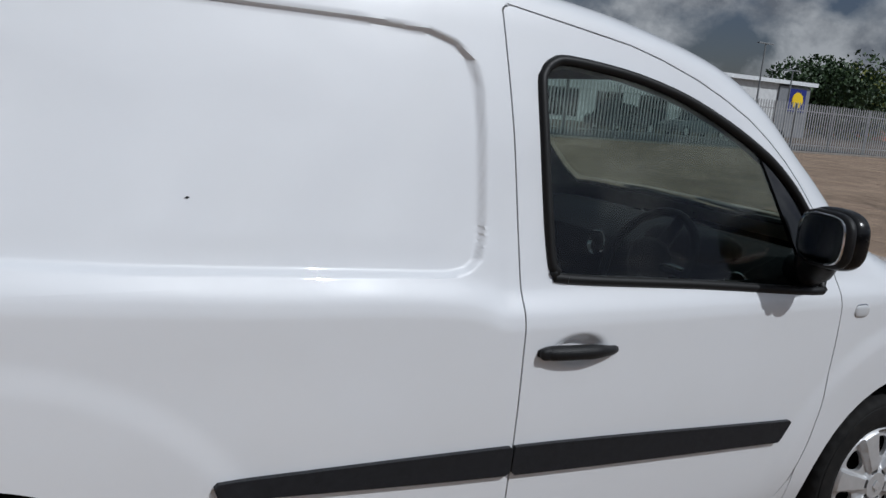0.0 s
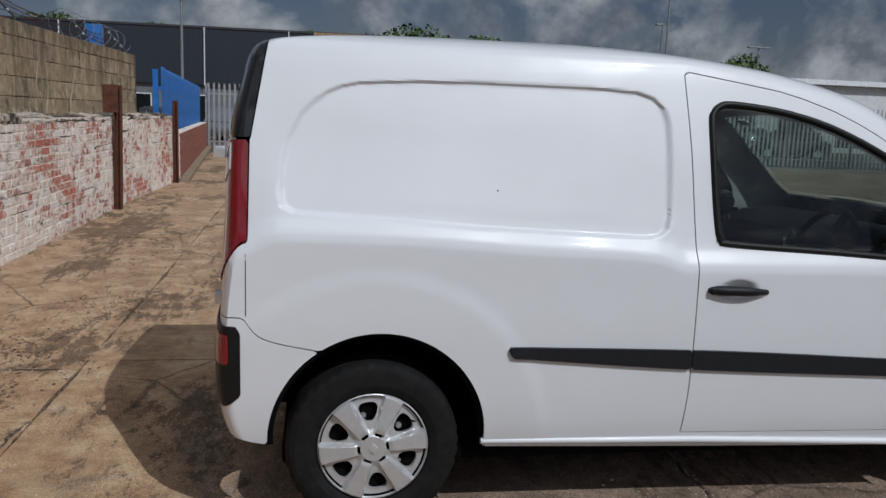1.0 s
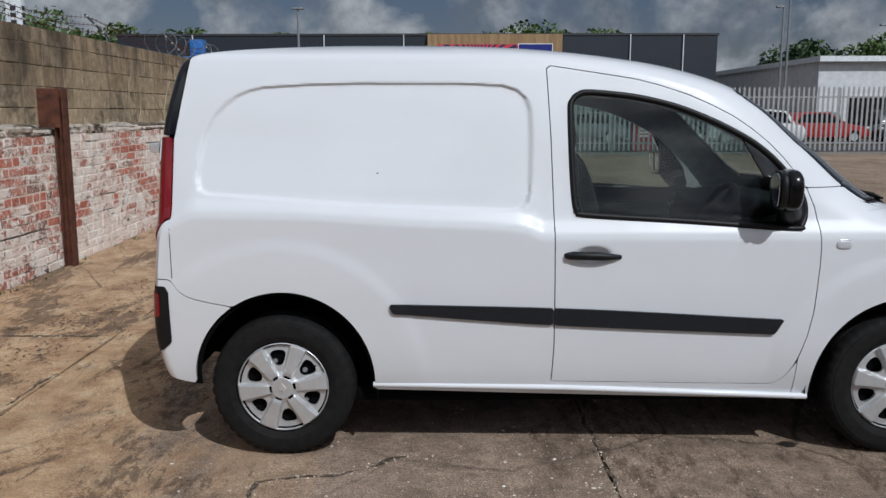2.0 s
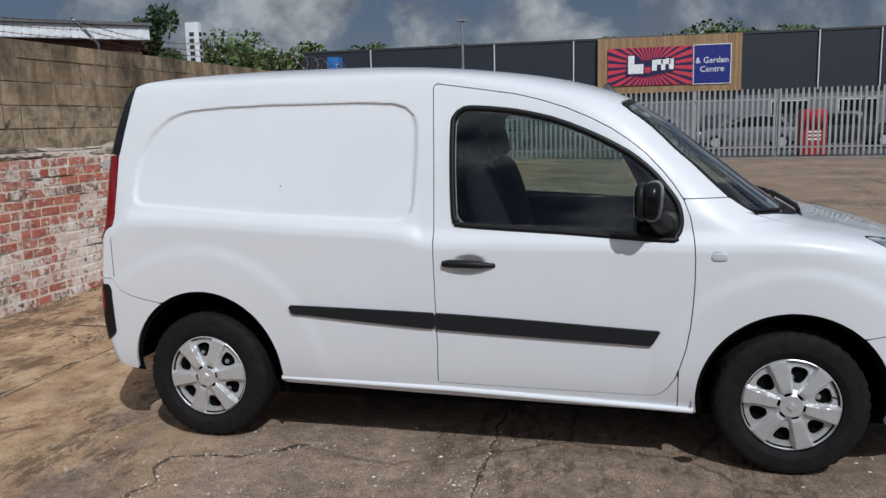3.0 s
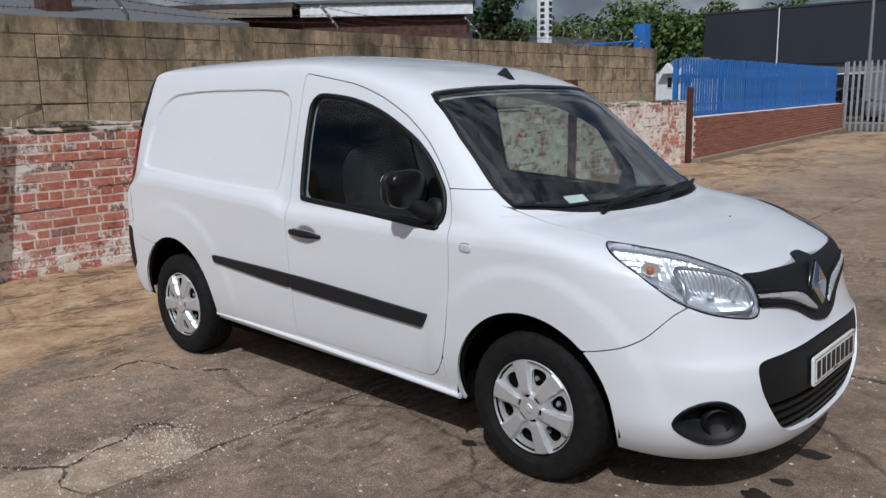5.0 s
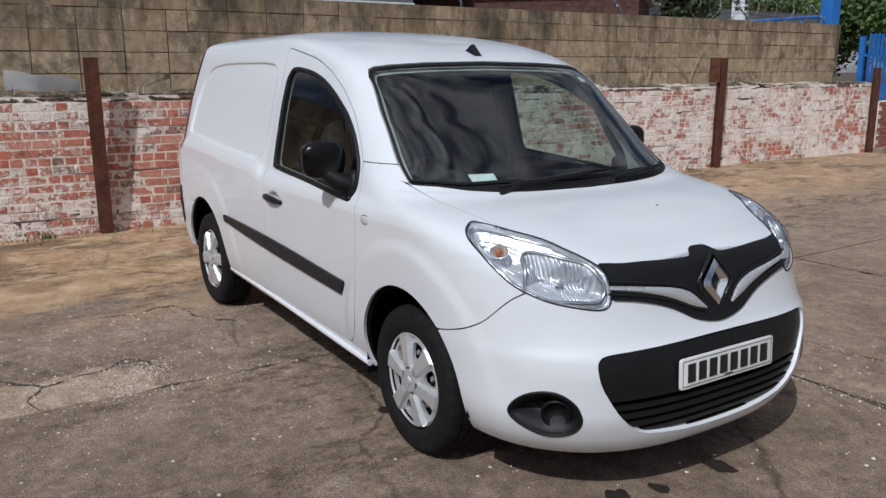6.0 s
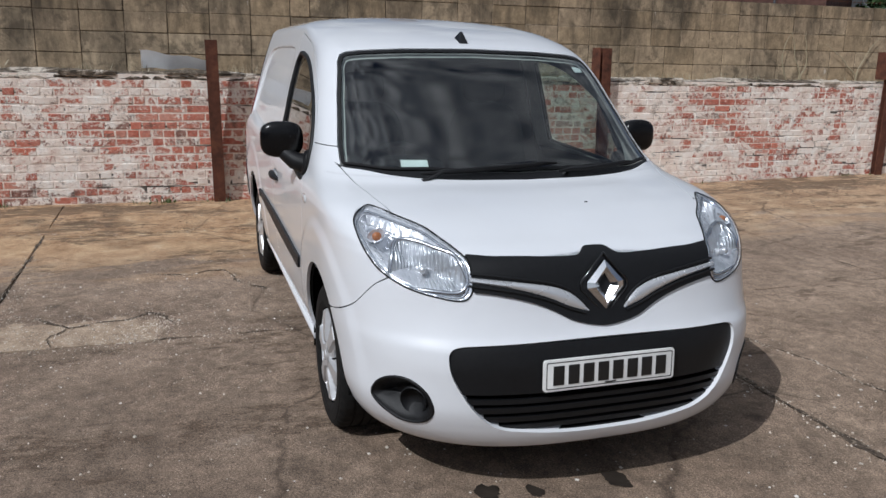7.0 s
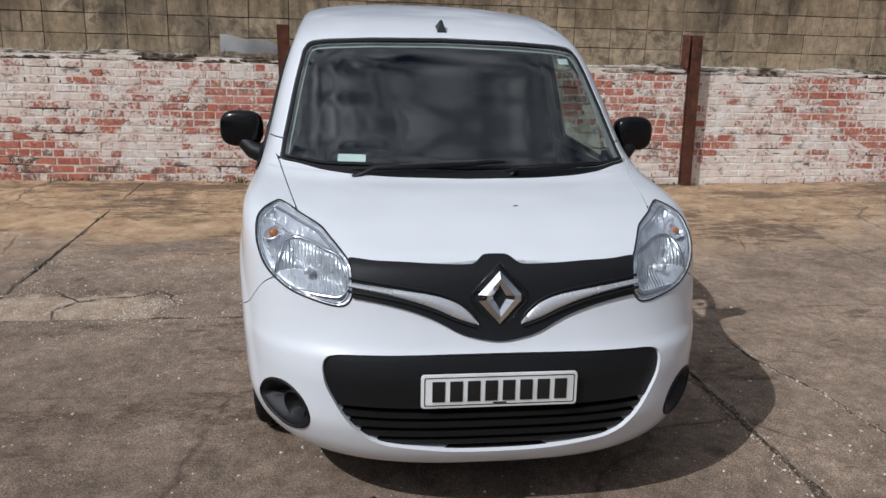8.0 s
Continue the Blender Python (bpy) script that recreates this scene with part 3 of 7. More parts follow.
def lettering(name, text, size, m, material, parent, depth=.01):
    """Raised letters in the built-in font, as a mesh."""
    cu = bpy.data.curves.new(name, "FONT")
    cu.body, cu.size, cu.extrude, cu.align_x = text, size, depth, "CENTER"
    tmp = bpy.data.objects.new(name, cu)
    scene.collection.objects.link(tmp)
    me = bpy.data.meshes.new_from_object(tmp.evaluated_get(bpy.context.evaluated_depsgraph_get()))
    bpy.data.objects.remove(tmp)
    bpy.data.curves.remove(cu)
    me.transform(m)
    me.materials.clear()
    me.materials.append(material)
    ob = new(name, me)
    ob.parent = parent
    return ob

# ---- the van's outer skin: level contours, rear centre -> right side -> front centre ----
def curve(*pairs):
    """A smooth monotone curve through (key, value) pairs."""
    k = np.array([p[0] for p in pairs], float)
    v = np.array([p[1] for p in pairs], float)
    h, d = np.diff(k), np.diff(v) / np.diff(k)
    m = np.zeros(len(k))
    m[0], m[-1] = d[0], d[-1]
    for i in range(1, len(k) - 1):
        if d[i - 1] * d[i] > 0:
            a, b = 2 * h[i] + h[i - 1], h[i] + 2 * h[i - 1]
            m[i] = (a + b) / (a / d[i - 1] + b / d[i])

    def at(q):
        q = np.clip(np.asarray(q, float), k[0], k[-1])
        i = np.clip(np.searchsorted(k, q, "right") - 1, 0, len(k) - 2)
        u = (q - k[i]) / h[i]
        return ((1 + 2 * u) * (1 - u) ** 2 * v[i] + u * (1 - u) ** 2 * h[i] * m[i]
                + u * u * (3 - 2 * u) * v[i + 1] + u * u * (u - 1) * h[i] * m[i + 1])
    return at


def smooth(a, b, q):
    u = np.clip((q - a) / (b - a), 0, 1)
    return u * u * (3 - 2 * u)


HALF_WIDTH = curve((.19, .77), (.24, .81), (.3, .838), (.4, .862), (.6, .882), (.8, .892), (.955, .8935), (.985, .8885), (1.05, .856),
                   (1.13, .836), (1.4, .775), (1.6, .717), (1.69, .686), (1.735, .662), (1.757, .620), (1.777, .54), (1.79, .445),
                   (1.80, .33), (1.806, .2), (1.81, 0))
FRONT_X = curve((.19, 2.085), (.23, 2.125), (.29, 2.15), (.38, 2.165), (.5, 2.165), (.58, 2.15), (.63, 2.115), (.7, 2.085), (.8, 2.055), (.87, 2.02),
                (.91, 1.955), (.94, 1.87), (.97, 1.78), (1.0, 1.672), (1.03, 1.535), (1.06, 1.375), (1.14, 1.245), (1.35, .968),
                (1.58, .645), (1.64, .52), (1.70, .32), (1.74, .10), (1.78, -.22), (1.80, -.5), (1.81, -.85))
FRONT_BEND = curve((.19, 1.30), (.4, 1.35), (.75, 1.30), (.88, 1.20), (.95, 1.12), (1.0, 1.04), (1.06, .84), (1.14, .70), (1.35, .5), (1.58, .2), (1.7, -.25), (1.74, -.5), (1.81, -.95))
FRONT_POWER = curve((.19, 2.7), (.4, 3.0), (.75, 3.05), (.88, 3.3), (.95, 3.9), (1.0, 4.2), (1.06, 3.5), (1.14, 3.0), (1.35, 3.2), (1.58, 3.9), (1.7, 3.2), (1.81, 2.4))
REAR_X = curve((.19, -1.86), (.27, -1.93), (.35, -1.985), (.45, -2.01), (.6, -2.01), (.8, -1.99), (1.0, -1.98), (1.4, -1.965), (1.6, -1.925), (1.70, -1.895),
               (1.745, -1.855), (1.762, -1.80), (1.775, -1.66), (1.787, -1.5), (1.80, -1.3), (1.81, -1.0))
REAR_BEND = curve((.19, -1.78), (.4, -1.90), (.6, -1.93), (.8, -1.925), (1.0, -1.905), (1.4, -1.89), (1.6, -1.855), (1.70, -1.82), (1.74, -1.75), (1.76, -1.6), (1.79, -1.2), (1.81, -.95))

# outlines on the side, in x and z
DOOR = [(-.258, .338), (-.256, .352), (-.250, .5), (-.252, .68), (-.258, 1.05), (-.268, 1.39), (-.282, 1.676), (-.270, 1.690), (-.05, 1.656), (.1, 1.632), (.2, 1.606), (.32, 1.566), (.42, 1.522),
        (.51, 1.475), (.59, 1.420), (.66, 1.362), (.72, 1.298), (.77, 1.236), (.812, 1.170), (.838, 1.10), (.852, 1.02), (.858, .93), (.858, .84), (.853, .74), (.844, .645), (.829, .55), (.807, .47), (.785, .41), (.755, .362), (.725, .335), (.69, .322)]
PANE = [(-.128, 1.066), (-.155, 1.085), (-.170, 1.115), (-.181, 1.3), (-.184, 1.50), (-.175, 1.54), (-.15, 1.565), (-.10, 1.576), (.07, 1.560), (.2, 1.534), (.306, 1.502), (.42, 1.455), (.52, 1.405),
        (.60, 1.357), (.68, 1.29), (.74, 1.22), (.782, 1.16), (.798, 1.10), (.795, 1.055), (.775, 1.022), (.735, 1.010), (.3, 1.040)]
CARGO = [(-1.71, 1.158), (-1.745, 1.175), (-1.756, 1.22), (-1.750, 1.31), (-1.73, 1.402), (-1.691, 1.482), (-1.65, 1.525), (-1.601, 1.562), (-1.55, 1.584), (-1.487, 1.598), (-1.3, 1.609), (-1.1, 1.614), (-.647, 1.613),
         (-.47, 1.604), (-.41, 1.586), (-.372, 1.552), (-.356, 1.50), (-.352, 1.40), (-.356, 1.25), (-.360, 1.16), (-.372, 1.115), (-.40, 1.094), (-.45, 1.086), (-1.1, 1.113), (-1.45, 1.140)]
REAR_AXLE, FRONT_AXLE, HUB_Z = -1.424, 1.257, .311


def inside(outline, p, q):
    """Signed distance to a closed outline, positive inside."""
    p, q = np.asarray(p, float), np.asarray(q, float)
    pts = np.array(outline, float)
    best, odd = np.full(p.shape, 1e9), np.zeros(p.shape, bool)
    for (ax, ay), (bx, by) in zip(pts, np.roll(pts, -1, 0)):
        ex, ey = bx - ax, by - ay
        u = np.clip(((p - ax) * ex + (q - ay) * ey) / (ex * ex + ey * ey + 1e-12), 0, 1)
        best = np.minimum(best, np.hypot(p - ax - u * ex, q - ay - u * ey))
        if by != ay:
            odd ^= ((ay > q) != (by > q)) & (p < ex * (q - ay) / ey + ax)
    return np.where(odd, best, -best)


def arch(x, z, grow=0.0):
    """Positive outside both wheel arches."""
    rear = np.hypot(x - REAR_AXLE - .015, (z - .345) * .97) - .388 - grow
    front = np.hypot(x - FRONT_AXLE, z - .33) - .386 - grow
    return np.minimum(rear, front)


def spaced(x, y, n):
    """Each row of a polyline again, with n points at even steps."""
    run = np.concatenate([np.zeros((len(x), 1)), np.cumsum(np.hypot(np.diff(x, axis=1), np.diff(y, axis=1)), 1)], 1)
    want = np.linspace(0, 1, n)
    return tuple(np.stack([np.interp(want * r[-1], r, q) if r[-1] > 1e-9 else np.full(n, q[0]) for r, q in zip(run, c)]) for c in (x, y))


def rounded_off(outline, steps=5):
    """The same closed outline drawn with smooth bends."""
    p = np.array(outline, float)
    a, b, c, d = np.roll(p, 1, 0), p, np.roll(p, -1, 0), np.roll(p, -2, 0)
    out = []
    for i in range(len(p)):
        for k in range(steps):
            u = k / steps
            out.append(tuple(.5 * (2 * b[i] + (c[i] - a[i]) * u + (2 * a[i] - 5 * b[i] + 4 * c[i] - d[i]) * u * u + (3 * b[i] - a[i] - 3 * c[i] + d[i]) * u ** 3)))
    return out


CLIMB = curve((-1.93, 0), (-1.86, .05), (-1.75, .098), (-1.4, .092), (-.9, .062), (-.42, .036), (-.36, .022), (-.30, 0), (.2, 0))
FLOOR_Z = curve((-2.05, .405), (-1.97, .385), (-1.80, .335), (-1.0, .30), (.86, .245), (1.63, .232), (1.9, .212), (2.2, .206))


def skin():
    z = np.concatenate([np.arange(.19, .86, .0095), np.arange(.86, 1.08, .0055), np.arange(1.08, 1.19, .0045), np.arange(1.19, 1.555, .0125), np.arange(1.555, 1.68, .0062),
                        1.81 - .13 * np.linspace(1, 0, 46) ** 2.0])
    n_rear, n_side, n_front = 40, 235, 140
    w, xf, bf, nf, xr, br = (c(z)[:, None] for c in (HALF_WIDTH, FRONT_X, FRONT_BEND, FRONT_POWER, REAR_X, REAR_BEND))
    a = np.linspace(0, math.pi / 2, 300)[None, :]
    rx, ry = br + (xr - br) * np.clip(np.cos(a), 0, 1) ** (2 / 2.2), w * np.sin(a) ** (2 / 2.2)
    rx, ry = (q[:, :-1] for q in spaced(rx, ry, n_rear))
    u = np.linspace(0, 1, n_side)[None, :-1]
    sx, sy = br + (bf - br) * u, w + 0 * u
    a = np.linspace(math.pi / 2, 0, 500)[None, :]
    fx, fy = bf + (xf - bf) * np.clip(np.cos(a), 0, 1) ** (2 / nf), w * np.clip(np.sin(a), 0, 1) ** (2 / nf)
    fx, fy = spaced(fx, fy, n_front)
    x, y = np.concatenate([rx, sx, fx], 1), np.concatenate([ry, sy, fy], 1)
    zz = z[:, None] + 0 * x
    # the shoulder climbs towards the rear, under the pressed panel
    rise = CLIMB(x) * smooth(.80, .95, zz) * (1 - smooth(1.10, 1.42, zz))
    y = np.where((x > -1.93) & (x < .2), y + (HALF_WIDTH(zz - rise) - HALF_WIDTH(zz)), y)
    # pressed panel, flared arches and the hollow behind the door handle
    side = smooth(.45, .62, y)
    d = inside(CARGO, x, zz)
    y = y - side * .013 * smooth(-.007, .006, d)
    for cx, r, soft, out in ((REAR_AXLE, .665, .075, .0055), (FRONT_AXLE, .60, .07, .009)):
        rr = np.hypot(x - cx, zz - .32)
        y = y + side * out * (1 - smooth(r - soft, r, rr)) * smooth(.25, .5, zz)
    # the bumper's lower lip stands out at its corners
    y = y * (1 + .030 * smooth(1.45, 1.80, x) * (1 - smooth(.27, .52, zz)))
    hx, hz = (x + .095) / .085, (zz - .900) / .044
    y = y - side * .026 * (1 - smooth(.35, 1.0, np.hypot(hx, hz)))
    return np.stack([x, -y, zz], -1)

# ---- the yard and its boundary walls ----
def ground_z(x, y):
    return .12 * float(smooth(2.0, 10.0, y)) * (1 - float(smooth(-3.5, 3.0, x)))


def brick_face(y):
    return -4.52 + .025 * y


def block_face(y):
    return -5.08 + .025 * y


POSTS_Y = (-.97, 3.62, 7.92, 12.0)
WALL_START, BRICK_END, BLOCK_END, CAP_Z, TOP_Z = -9.6, 12.02, 11.75, 1.36, 2.38

ground = Solid()
xs = [-900, -300, -100, -40, -20, -12, -8, -6, -5, -4.5, -4, -3, -2, -1, 0, 1, 2, 3, 4, 6, 9, 14, 20, 30, 60, 120, 300, 900]
ys = [-900, -300, -100, -40, -20, -10, -4, 0, 2, 3, 4, 5, 6, 7, 8, 9, 10, 12, 16, 22, 30, 60, 120, 300, 900]
ground.add([(x, y, ground_z(x, y) - .014) for y in ys for x in xs],
           [(j * len(xs) + i, j * len(xs) + i + 1, (j + 1) * len(xs) + i + 1, (j + 1) * len(xs) + i) for j in range(len(ys) - 1) for i in range(len(xs) - 1)])
ground = part("ground", ground, JOINT, label="bare yard ground of dirt under worn concrete slabs")
tagged(ground, category="ground", kind="structure")


def yard_slab(x0, x1, y0, y1):
    """One cast bay of the yard: ragged edges, a little out of level."""
    nx, ny = max(2, round((x1 - x0) / .13)), max(2, round((y1 - y0) / .13))
    tilt, rise = random.uniform(-.0003, .0003), random.uniform(-.0012, .0012)
    s, top = Solid(), []
    for j in range(ny + 1):
        for i in range(nx + 1):
            x, y = x0 + (x1 - x0) * i / nx, y0 + (y1 - y0) * j / ny
            ragged = .016 * noise.noise(Vector((x * 2.3, y * 2.3, 4))) + .012 * noise.noise(Vector((x * 9, y * 9, 1)))
            if i in (0, nx):
                x += (.008 + ragged) * (1 if i == 0 else -1)
            if j in (0, ny):
                y += (.008 + ragged) * (1 if j == 0 else -1)
            z = ground_z(x, y) + rise + tilt * (x - x0) + .0012 * noise.noise(Vector((x * .9, y * .9, 7)))
            top.append((x, y, z))
    edge = [i for i in range(nx + 1)] + [j * (nx + 1) + nx for j in range(1, ny + 1)] + [ny * (nx + 1) + i for i in range(nx - 1, -1, -1)] + [j * (nx + 1) for j in range(ny - 1, 0, -1)]
    n = len(top)
    low = [(top[k][0], top[k][1], top[k][2] - .05) for k in edge]
    faces = [(j * (nx + 1) + i, j * (nx + 1) + i + 1, (j + 1) * (nx + 1) + i + 1, (j + 1) * (nx + 1) + i) for j in range(ny) for i in range(nx)]
    faces += [(edge[k], n + k, n + (k + 1) % len(edge), edge[(k + 1) % len(edge)]) for k in range(len(edge))]
    s.add(top + low, [f[::-1] if k >= nx * ny else f for k, f in enumerate(faces)])
    return s


SLAB_X = (-4.9, -2.95, -.03, 2.95, 5.95, 9.0, 13.0, 18.0, 24.0, 32.0, 42.0)
SLAB_Y = (-12.0, -6.6, -2.53, 1.10, 5.7, 9.8, 13.9, 18.0, 22.0, 25.6)
YARD_Y = (-12.0, -6.6, -2.53, 1.262, 3.70, 7.6, 11.6, 15.6, 20.0, 25.6)
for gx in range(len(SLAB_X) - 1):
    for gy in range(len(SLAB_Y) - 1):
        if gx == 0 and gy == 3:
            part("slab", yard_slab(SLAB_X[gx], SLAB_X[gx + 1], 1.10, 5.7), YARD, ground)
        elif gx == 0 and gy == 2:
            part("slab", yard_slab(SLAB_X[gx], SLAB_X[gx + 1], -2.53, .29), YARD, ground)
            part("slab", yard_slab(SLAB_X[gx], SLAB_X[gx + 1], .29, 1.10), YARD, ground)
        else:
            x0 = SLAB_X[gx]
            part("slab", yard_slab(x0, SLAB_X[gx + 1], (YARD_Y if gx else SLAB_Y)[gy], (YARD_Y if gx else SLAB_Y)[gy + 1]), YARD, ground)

# the cores that carry the bricks and blocks, which are laid on at the end of the file
low_wall = Solid()
low_wall.prism([(brick_face(WALL_START) - .003, WALL_START), (brick_face(BRICK_END) - .003, BRICK_END), (brick_face(BRICK_END) - .5, BRICK_END), (brick_face(WALL_START) - .5, WALL_START)], CAP_Z + .13, pose(0, 0, -.15))
low_wall = part("wall_low", low_wall, MORTAR, label="low painted brick wall, whitewash flaking off red bricks", soft=0)
tagged(low_wall, category="wall", kind="structure")
high_wall = Solid()
high_wall.prism([(block_face(WALL_START) - .006, WALL_START), (block_face(BLOCK_END) - .006, BLOCK_END), (block_face(BLOCK_END) - .2, BLOCK_END), (block_face(WALL_START) - .2, WALL_START)], TOP_Z + .1, pose(0, 0, -.1))
high_wall = part("wall_high", high_wall, BLOCK_JOINT, label="tall weathered concrete block wall behind the brick wall", soft=0)
tagged(high_wall, category="wall", kind="structure")


def steel_post(y, lean_x, lean_y, top, flange):
    """A rusted H-section post let into the low wall."""
    s = Solid()
    h = [(-.060, -.044), (.060, -.044), (.060, -.033), (.006, -.033), (.006, .033), (.060, .033), (.060, .044), (-.060, .044), (-.060, .033), (-.006, .033), (-.006, -.033), (-.060, -.033)]
    m = Matrix.Translation((brick_face(y) + .05, y, -.05)) @ Matrix(((1, 0, lean_x, 0), (0, 1, lean_y, 0), (0, 0, 1, 0), (0, 0, 0, 1)))
    post = thing("steel_post", "rusted brown steel post standing against the brick wall", "post", (brick_face(y) + .05, y, 0), "posts along the wall")
    back = Matrix.Translation((-(brick_face(y) + .05), -y, 0))
    s.prism(h, top + .05, back @ m @ pose(0, 0, 0, 0, 0, 90))
    part("column", s, RUST, post, soft=0)
    if flange:
        p = Solid()
        p.box((-.18 + lean_x * top, -.085 + lean_y * top, top - .36), (.02 + lean_x * top, -.073 + lean_y * top, top + .005))
        part("side_plate", p, RUST, post, "flat rusted plate at the post's head", soft=0, bevel=.002)
    return post


steel_post(POSTS_Y[0], .09, -.02, 1.70, False)
steel_post(POSTS_Y[1], .02, -.03, 1.72, True)
steel_post(POSTS_Y[2], .02, -.01, 1.76, True)
steel_post(POSTS_Y[3], .0, .0, 1.62, False)
steel_post(-5.6, .0, .0, 1.70, False)

# ---- the van ----
van = thing("van", "white panel van with black mouldings parked on concrete", "van")
half = skin()
GRID = np.concatenate([half, (half * (1, -1, 1))[:, -2::-1]], 1)
NORM = normals_of(GRID)
X, A, Z = GRID[..., 0], np.abs(GRID[..., 1]), GRID[..., 2]
RIGHT, LEFT = GRID[..., 1] < 0, GRID[..., 1] > 0
BEARING = np.degrees(np.arctan2(A, X - 1.2)) * .0145


def true_width(f):
    """A signed function near its edge, in metres along the skin."""
    tu, tv = np.gradient(GRID, axis=1), np.gradient(GRID, axis=0)
    fu, fv = np.gradient(f, axis=1), np.gradient(f, axis=0)
    e, g, h = (tu * tu).sum(-1), (tu * tv).sum(-1), (tv * tv).sum(-1)
    det = np.maximum(e * h - g * g, 1e-14)
    slope = np.sqrt(np.maximum((h * fu * fu - 2 * g * fu * fv + e * fv * fv) / det, 1e-8))
    return f / np.clip(slope, .15, 3.0)


def nose(outline):
    """Signed distance to an outline on the nose, given as bearings from the front axle in degrees and heights."""
    return np.where(X > 1.26, true_width(inside(rounded_off([(b * .0145, z) for b, z in outline]), BEARING, Z)), -1.0)


def both_sides(outline):
    """An outline's right half and its mirror image, closed across the centre line."""
    return outline + [(-b, z) for b, z in outline[::-1]]


LAMP = [(66.0, 1.008), (63.2, 1.007), (54.6, 0.988), (46.4, 0.965), (41.1, 0.941), (36.1, 0.914), (32.4, 0.882), (31.0, 0.837), (30.5, 0.789), (31.3, 0.759), (32.9, 0.75), (35.9, 0.755), (40.8, 0.771), (45.2, 0.792), (50.4, 0.830), (54.6, 0.878), (58.8, 0.927), (63.7, 0.975)]
TRIM = both_sides([(1.0, .903), (2.6, .902), (3.6, .896), (5.4, .881), (8.2, .878), (14.3, .880), (20.7, .884), (27, .886), (36, .889), (35, .83), (33, .785), (30.2, .784), (26, .776), (21.3, .761), (17.7, .745), (14.7, .728), (11.6, .705), (8.6, .681), (5.5, .666), (1.5, .655)])
BEZEL = [(48.4, 0.82), (48.6, 0.887), (49.8, 0.931), (48.4, 0.941), (44.3, 0.934), (40.3, 0.921), (36.0, 0.906), (33.4, 0.874), (31.7, 0.815), (32.3, 0.788), (33.9, 0.775), (38.6, 0.778), (44.1, 0.784), (47.2, 0.795)]
STRIP_BEARING = curve((0, 31.4), (.24, 25), (.45, 19.6), (.66, 13.6), (.82, 9.2), (.93, 6.2), (1, 4.6))
STRIP_TOP = curve((0, .828), (.24, .817), (.45, .806), (.66, .791), (.82, .768), (.93, .734), (1, .705))
STRIP_LOW = curve((0, .812), (.24, .797), (.45, .780), (.66, .751), (.82, .722), (.93, .706), (1, .698))
MOUTH = both_sides([(8, .615), (20, .611), (29, .606), (32.3, .600), (33.5, .588), (33.8, .56), (33, .5), (31.2, .440), (29, .382), (26.2, .328), (23.5, .302), (20, .289), (8, .270)])
FOG = [(50.8, .377), (49.9, .417), (47.6, .450), (44.7, .469), (41.8, .470), (39.3, .450), (37.4, .415), (36.6, .365), (38.0, .325), (41, .305), (44.5, .308), (48.5, .340)]

f_door = np.where(A > .4, inside(DOOR, X, Z), -1.0)
f_pane = np.where(A > .4, inside(PANE, X, Z), -1.0)
f_arch = np.minimum(np.where(A > .5, arch(X, Z), 1.0), Z - FLOOR_Z(X))
f_lamp, f_trim, f_mouth, f_fog = (nose(o) for o in (LAMP, TRIM, MOUTH, FOG))
GLASS_TOP = [(-.2, 1.612), (.0, 1.612), (.35, 1.605), (.55, 1.594), (.62, 1.585), (.648, 1.572), (.668, 1.54), (.704, 1.394), (.745, 1.19), (.757, 1.10), (.757, 1.0), (-.2, 1.0)]
REAR_EDGE = curve((0, 1.362), (.25, 1.352), (.43, 1.325), (.56, 1.278), (.68, 1.19), (.75, 1.12), (.79, 1.03), (.9, .95))
SEAM_Y = curve((1.0, .79), (1.10, .765), (1.25, .735), (1.5, .695), (1.9, .62))
f_glass = np.where(X > .42, np.minimum(inside(GLASS_TOP, A, Z), (REAR_EDGE(A) - .055 + .032 * smooth(.40, .70, A) - X) * .8), -1.0)
f_cowl = np.where(X > .8, np.minimum.reduce([(REAR_EDGE(A) - .004 - X) * .8, (X - REAR_EDGE(A) + .050 - .032 * smooth(.40, .70, A)) * .8, inside(GLASS_TOP, A, Z) - .004]), -1.0)
f_black = np.maximum(f_glass, np.where(X > .8, np.minimum((REAR_EDGE(A) - X) * .8, inside(GLASS_TOP, A, Z)), -1.0))
TRIM_EDGE = curve((-1, .904), (1, .904), (2.6, .903), (3.6, .897), (5.4, .882), (8.2, .879), (14.3, .881), (20.7, .885), (33, .889), (90, .890))
f_bonnet = np.where(X > .9, np.minimum.reduce([SEAM_Y(X) - A, (X - REAR_EDGE(A)) * .7, Z - TRIM_EDGE(BEARING / .0145) + .003, -f_lamp]), -1.0)
SEAM_Z = curve((0, .90), (31, .88), (40, .86), (50, .793), (58, .680), (63, .643), (69, .617), (85, .58), (120, .55))
f_bumper = np.where(X > 1.26, np.minimum.reduce([(SEAM_Z(BEARING / .0145) - Z) * .8, -f_lamp, -f_trim]), -1.0)
f_wing = np.where((X > .7) & (A > .3), np.minimum.reduce([1.177 - Z, X - .80, -f_door, -f_bonnet, -f_bumper, -f_lamp, -f_black]), -1.0)
REAR_SEAM = curve((-2.1, .805), (-1.88, .80), (-1.855, .77), (-1.835, .745), (-1.80, .724), (-1.643, .686), (-1.5, .66))
f_rear_bumper = np.where(X < -1.5, (REAR_SEAM(X) - Z) * .9, -1.0)
f_tail = np.where((X < -1.7) & (A > .52), np.minimum.reduce([-1.862 - X, 1.392 - Z, (Z - 1.056 + 16.0 * np.maximum(0, -1.862 - X) ** 2) * .7]), -1.0)
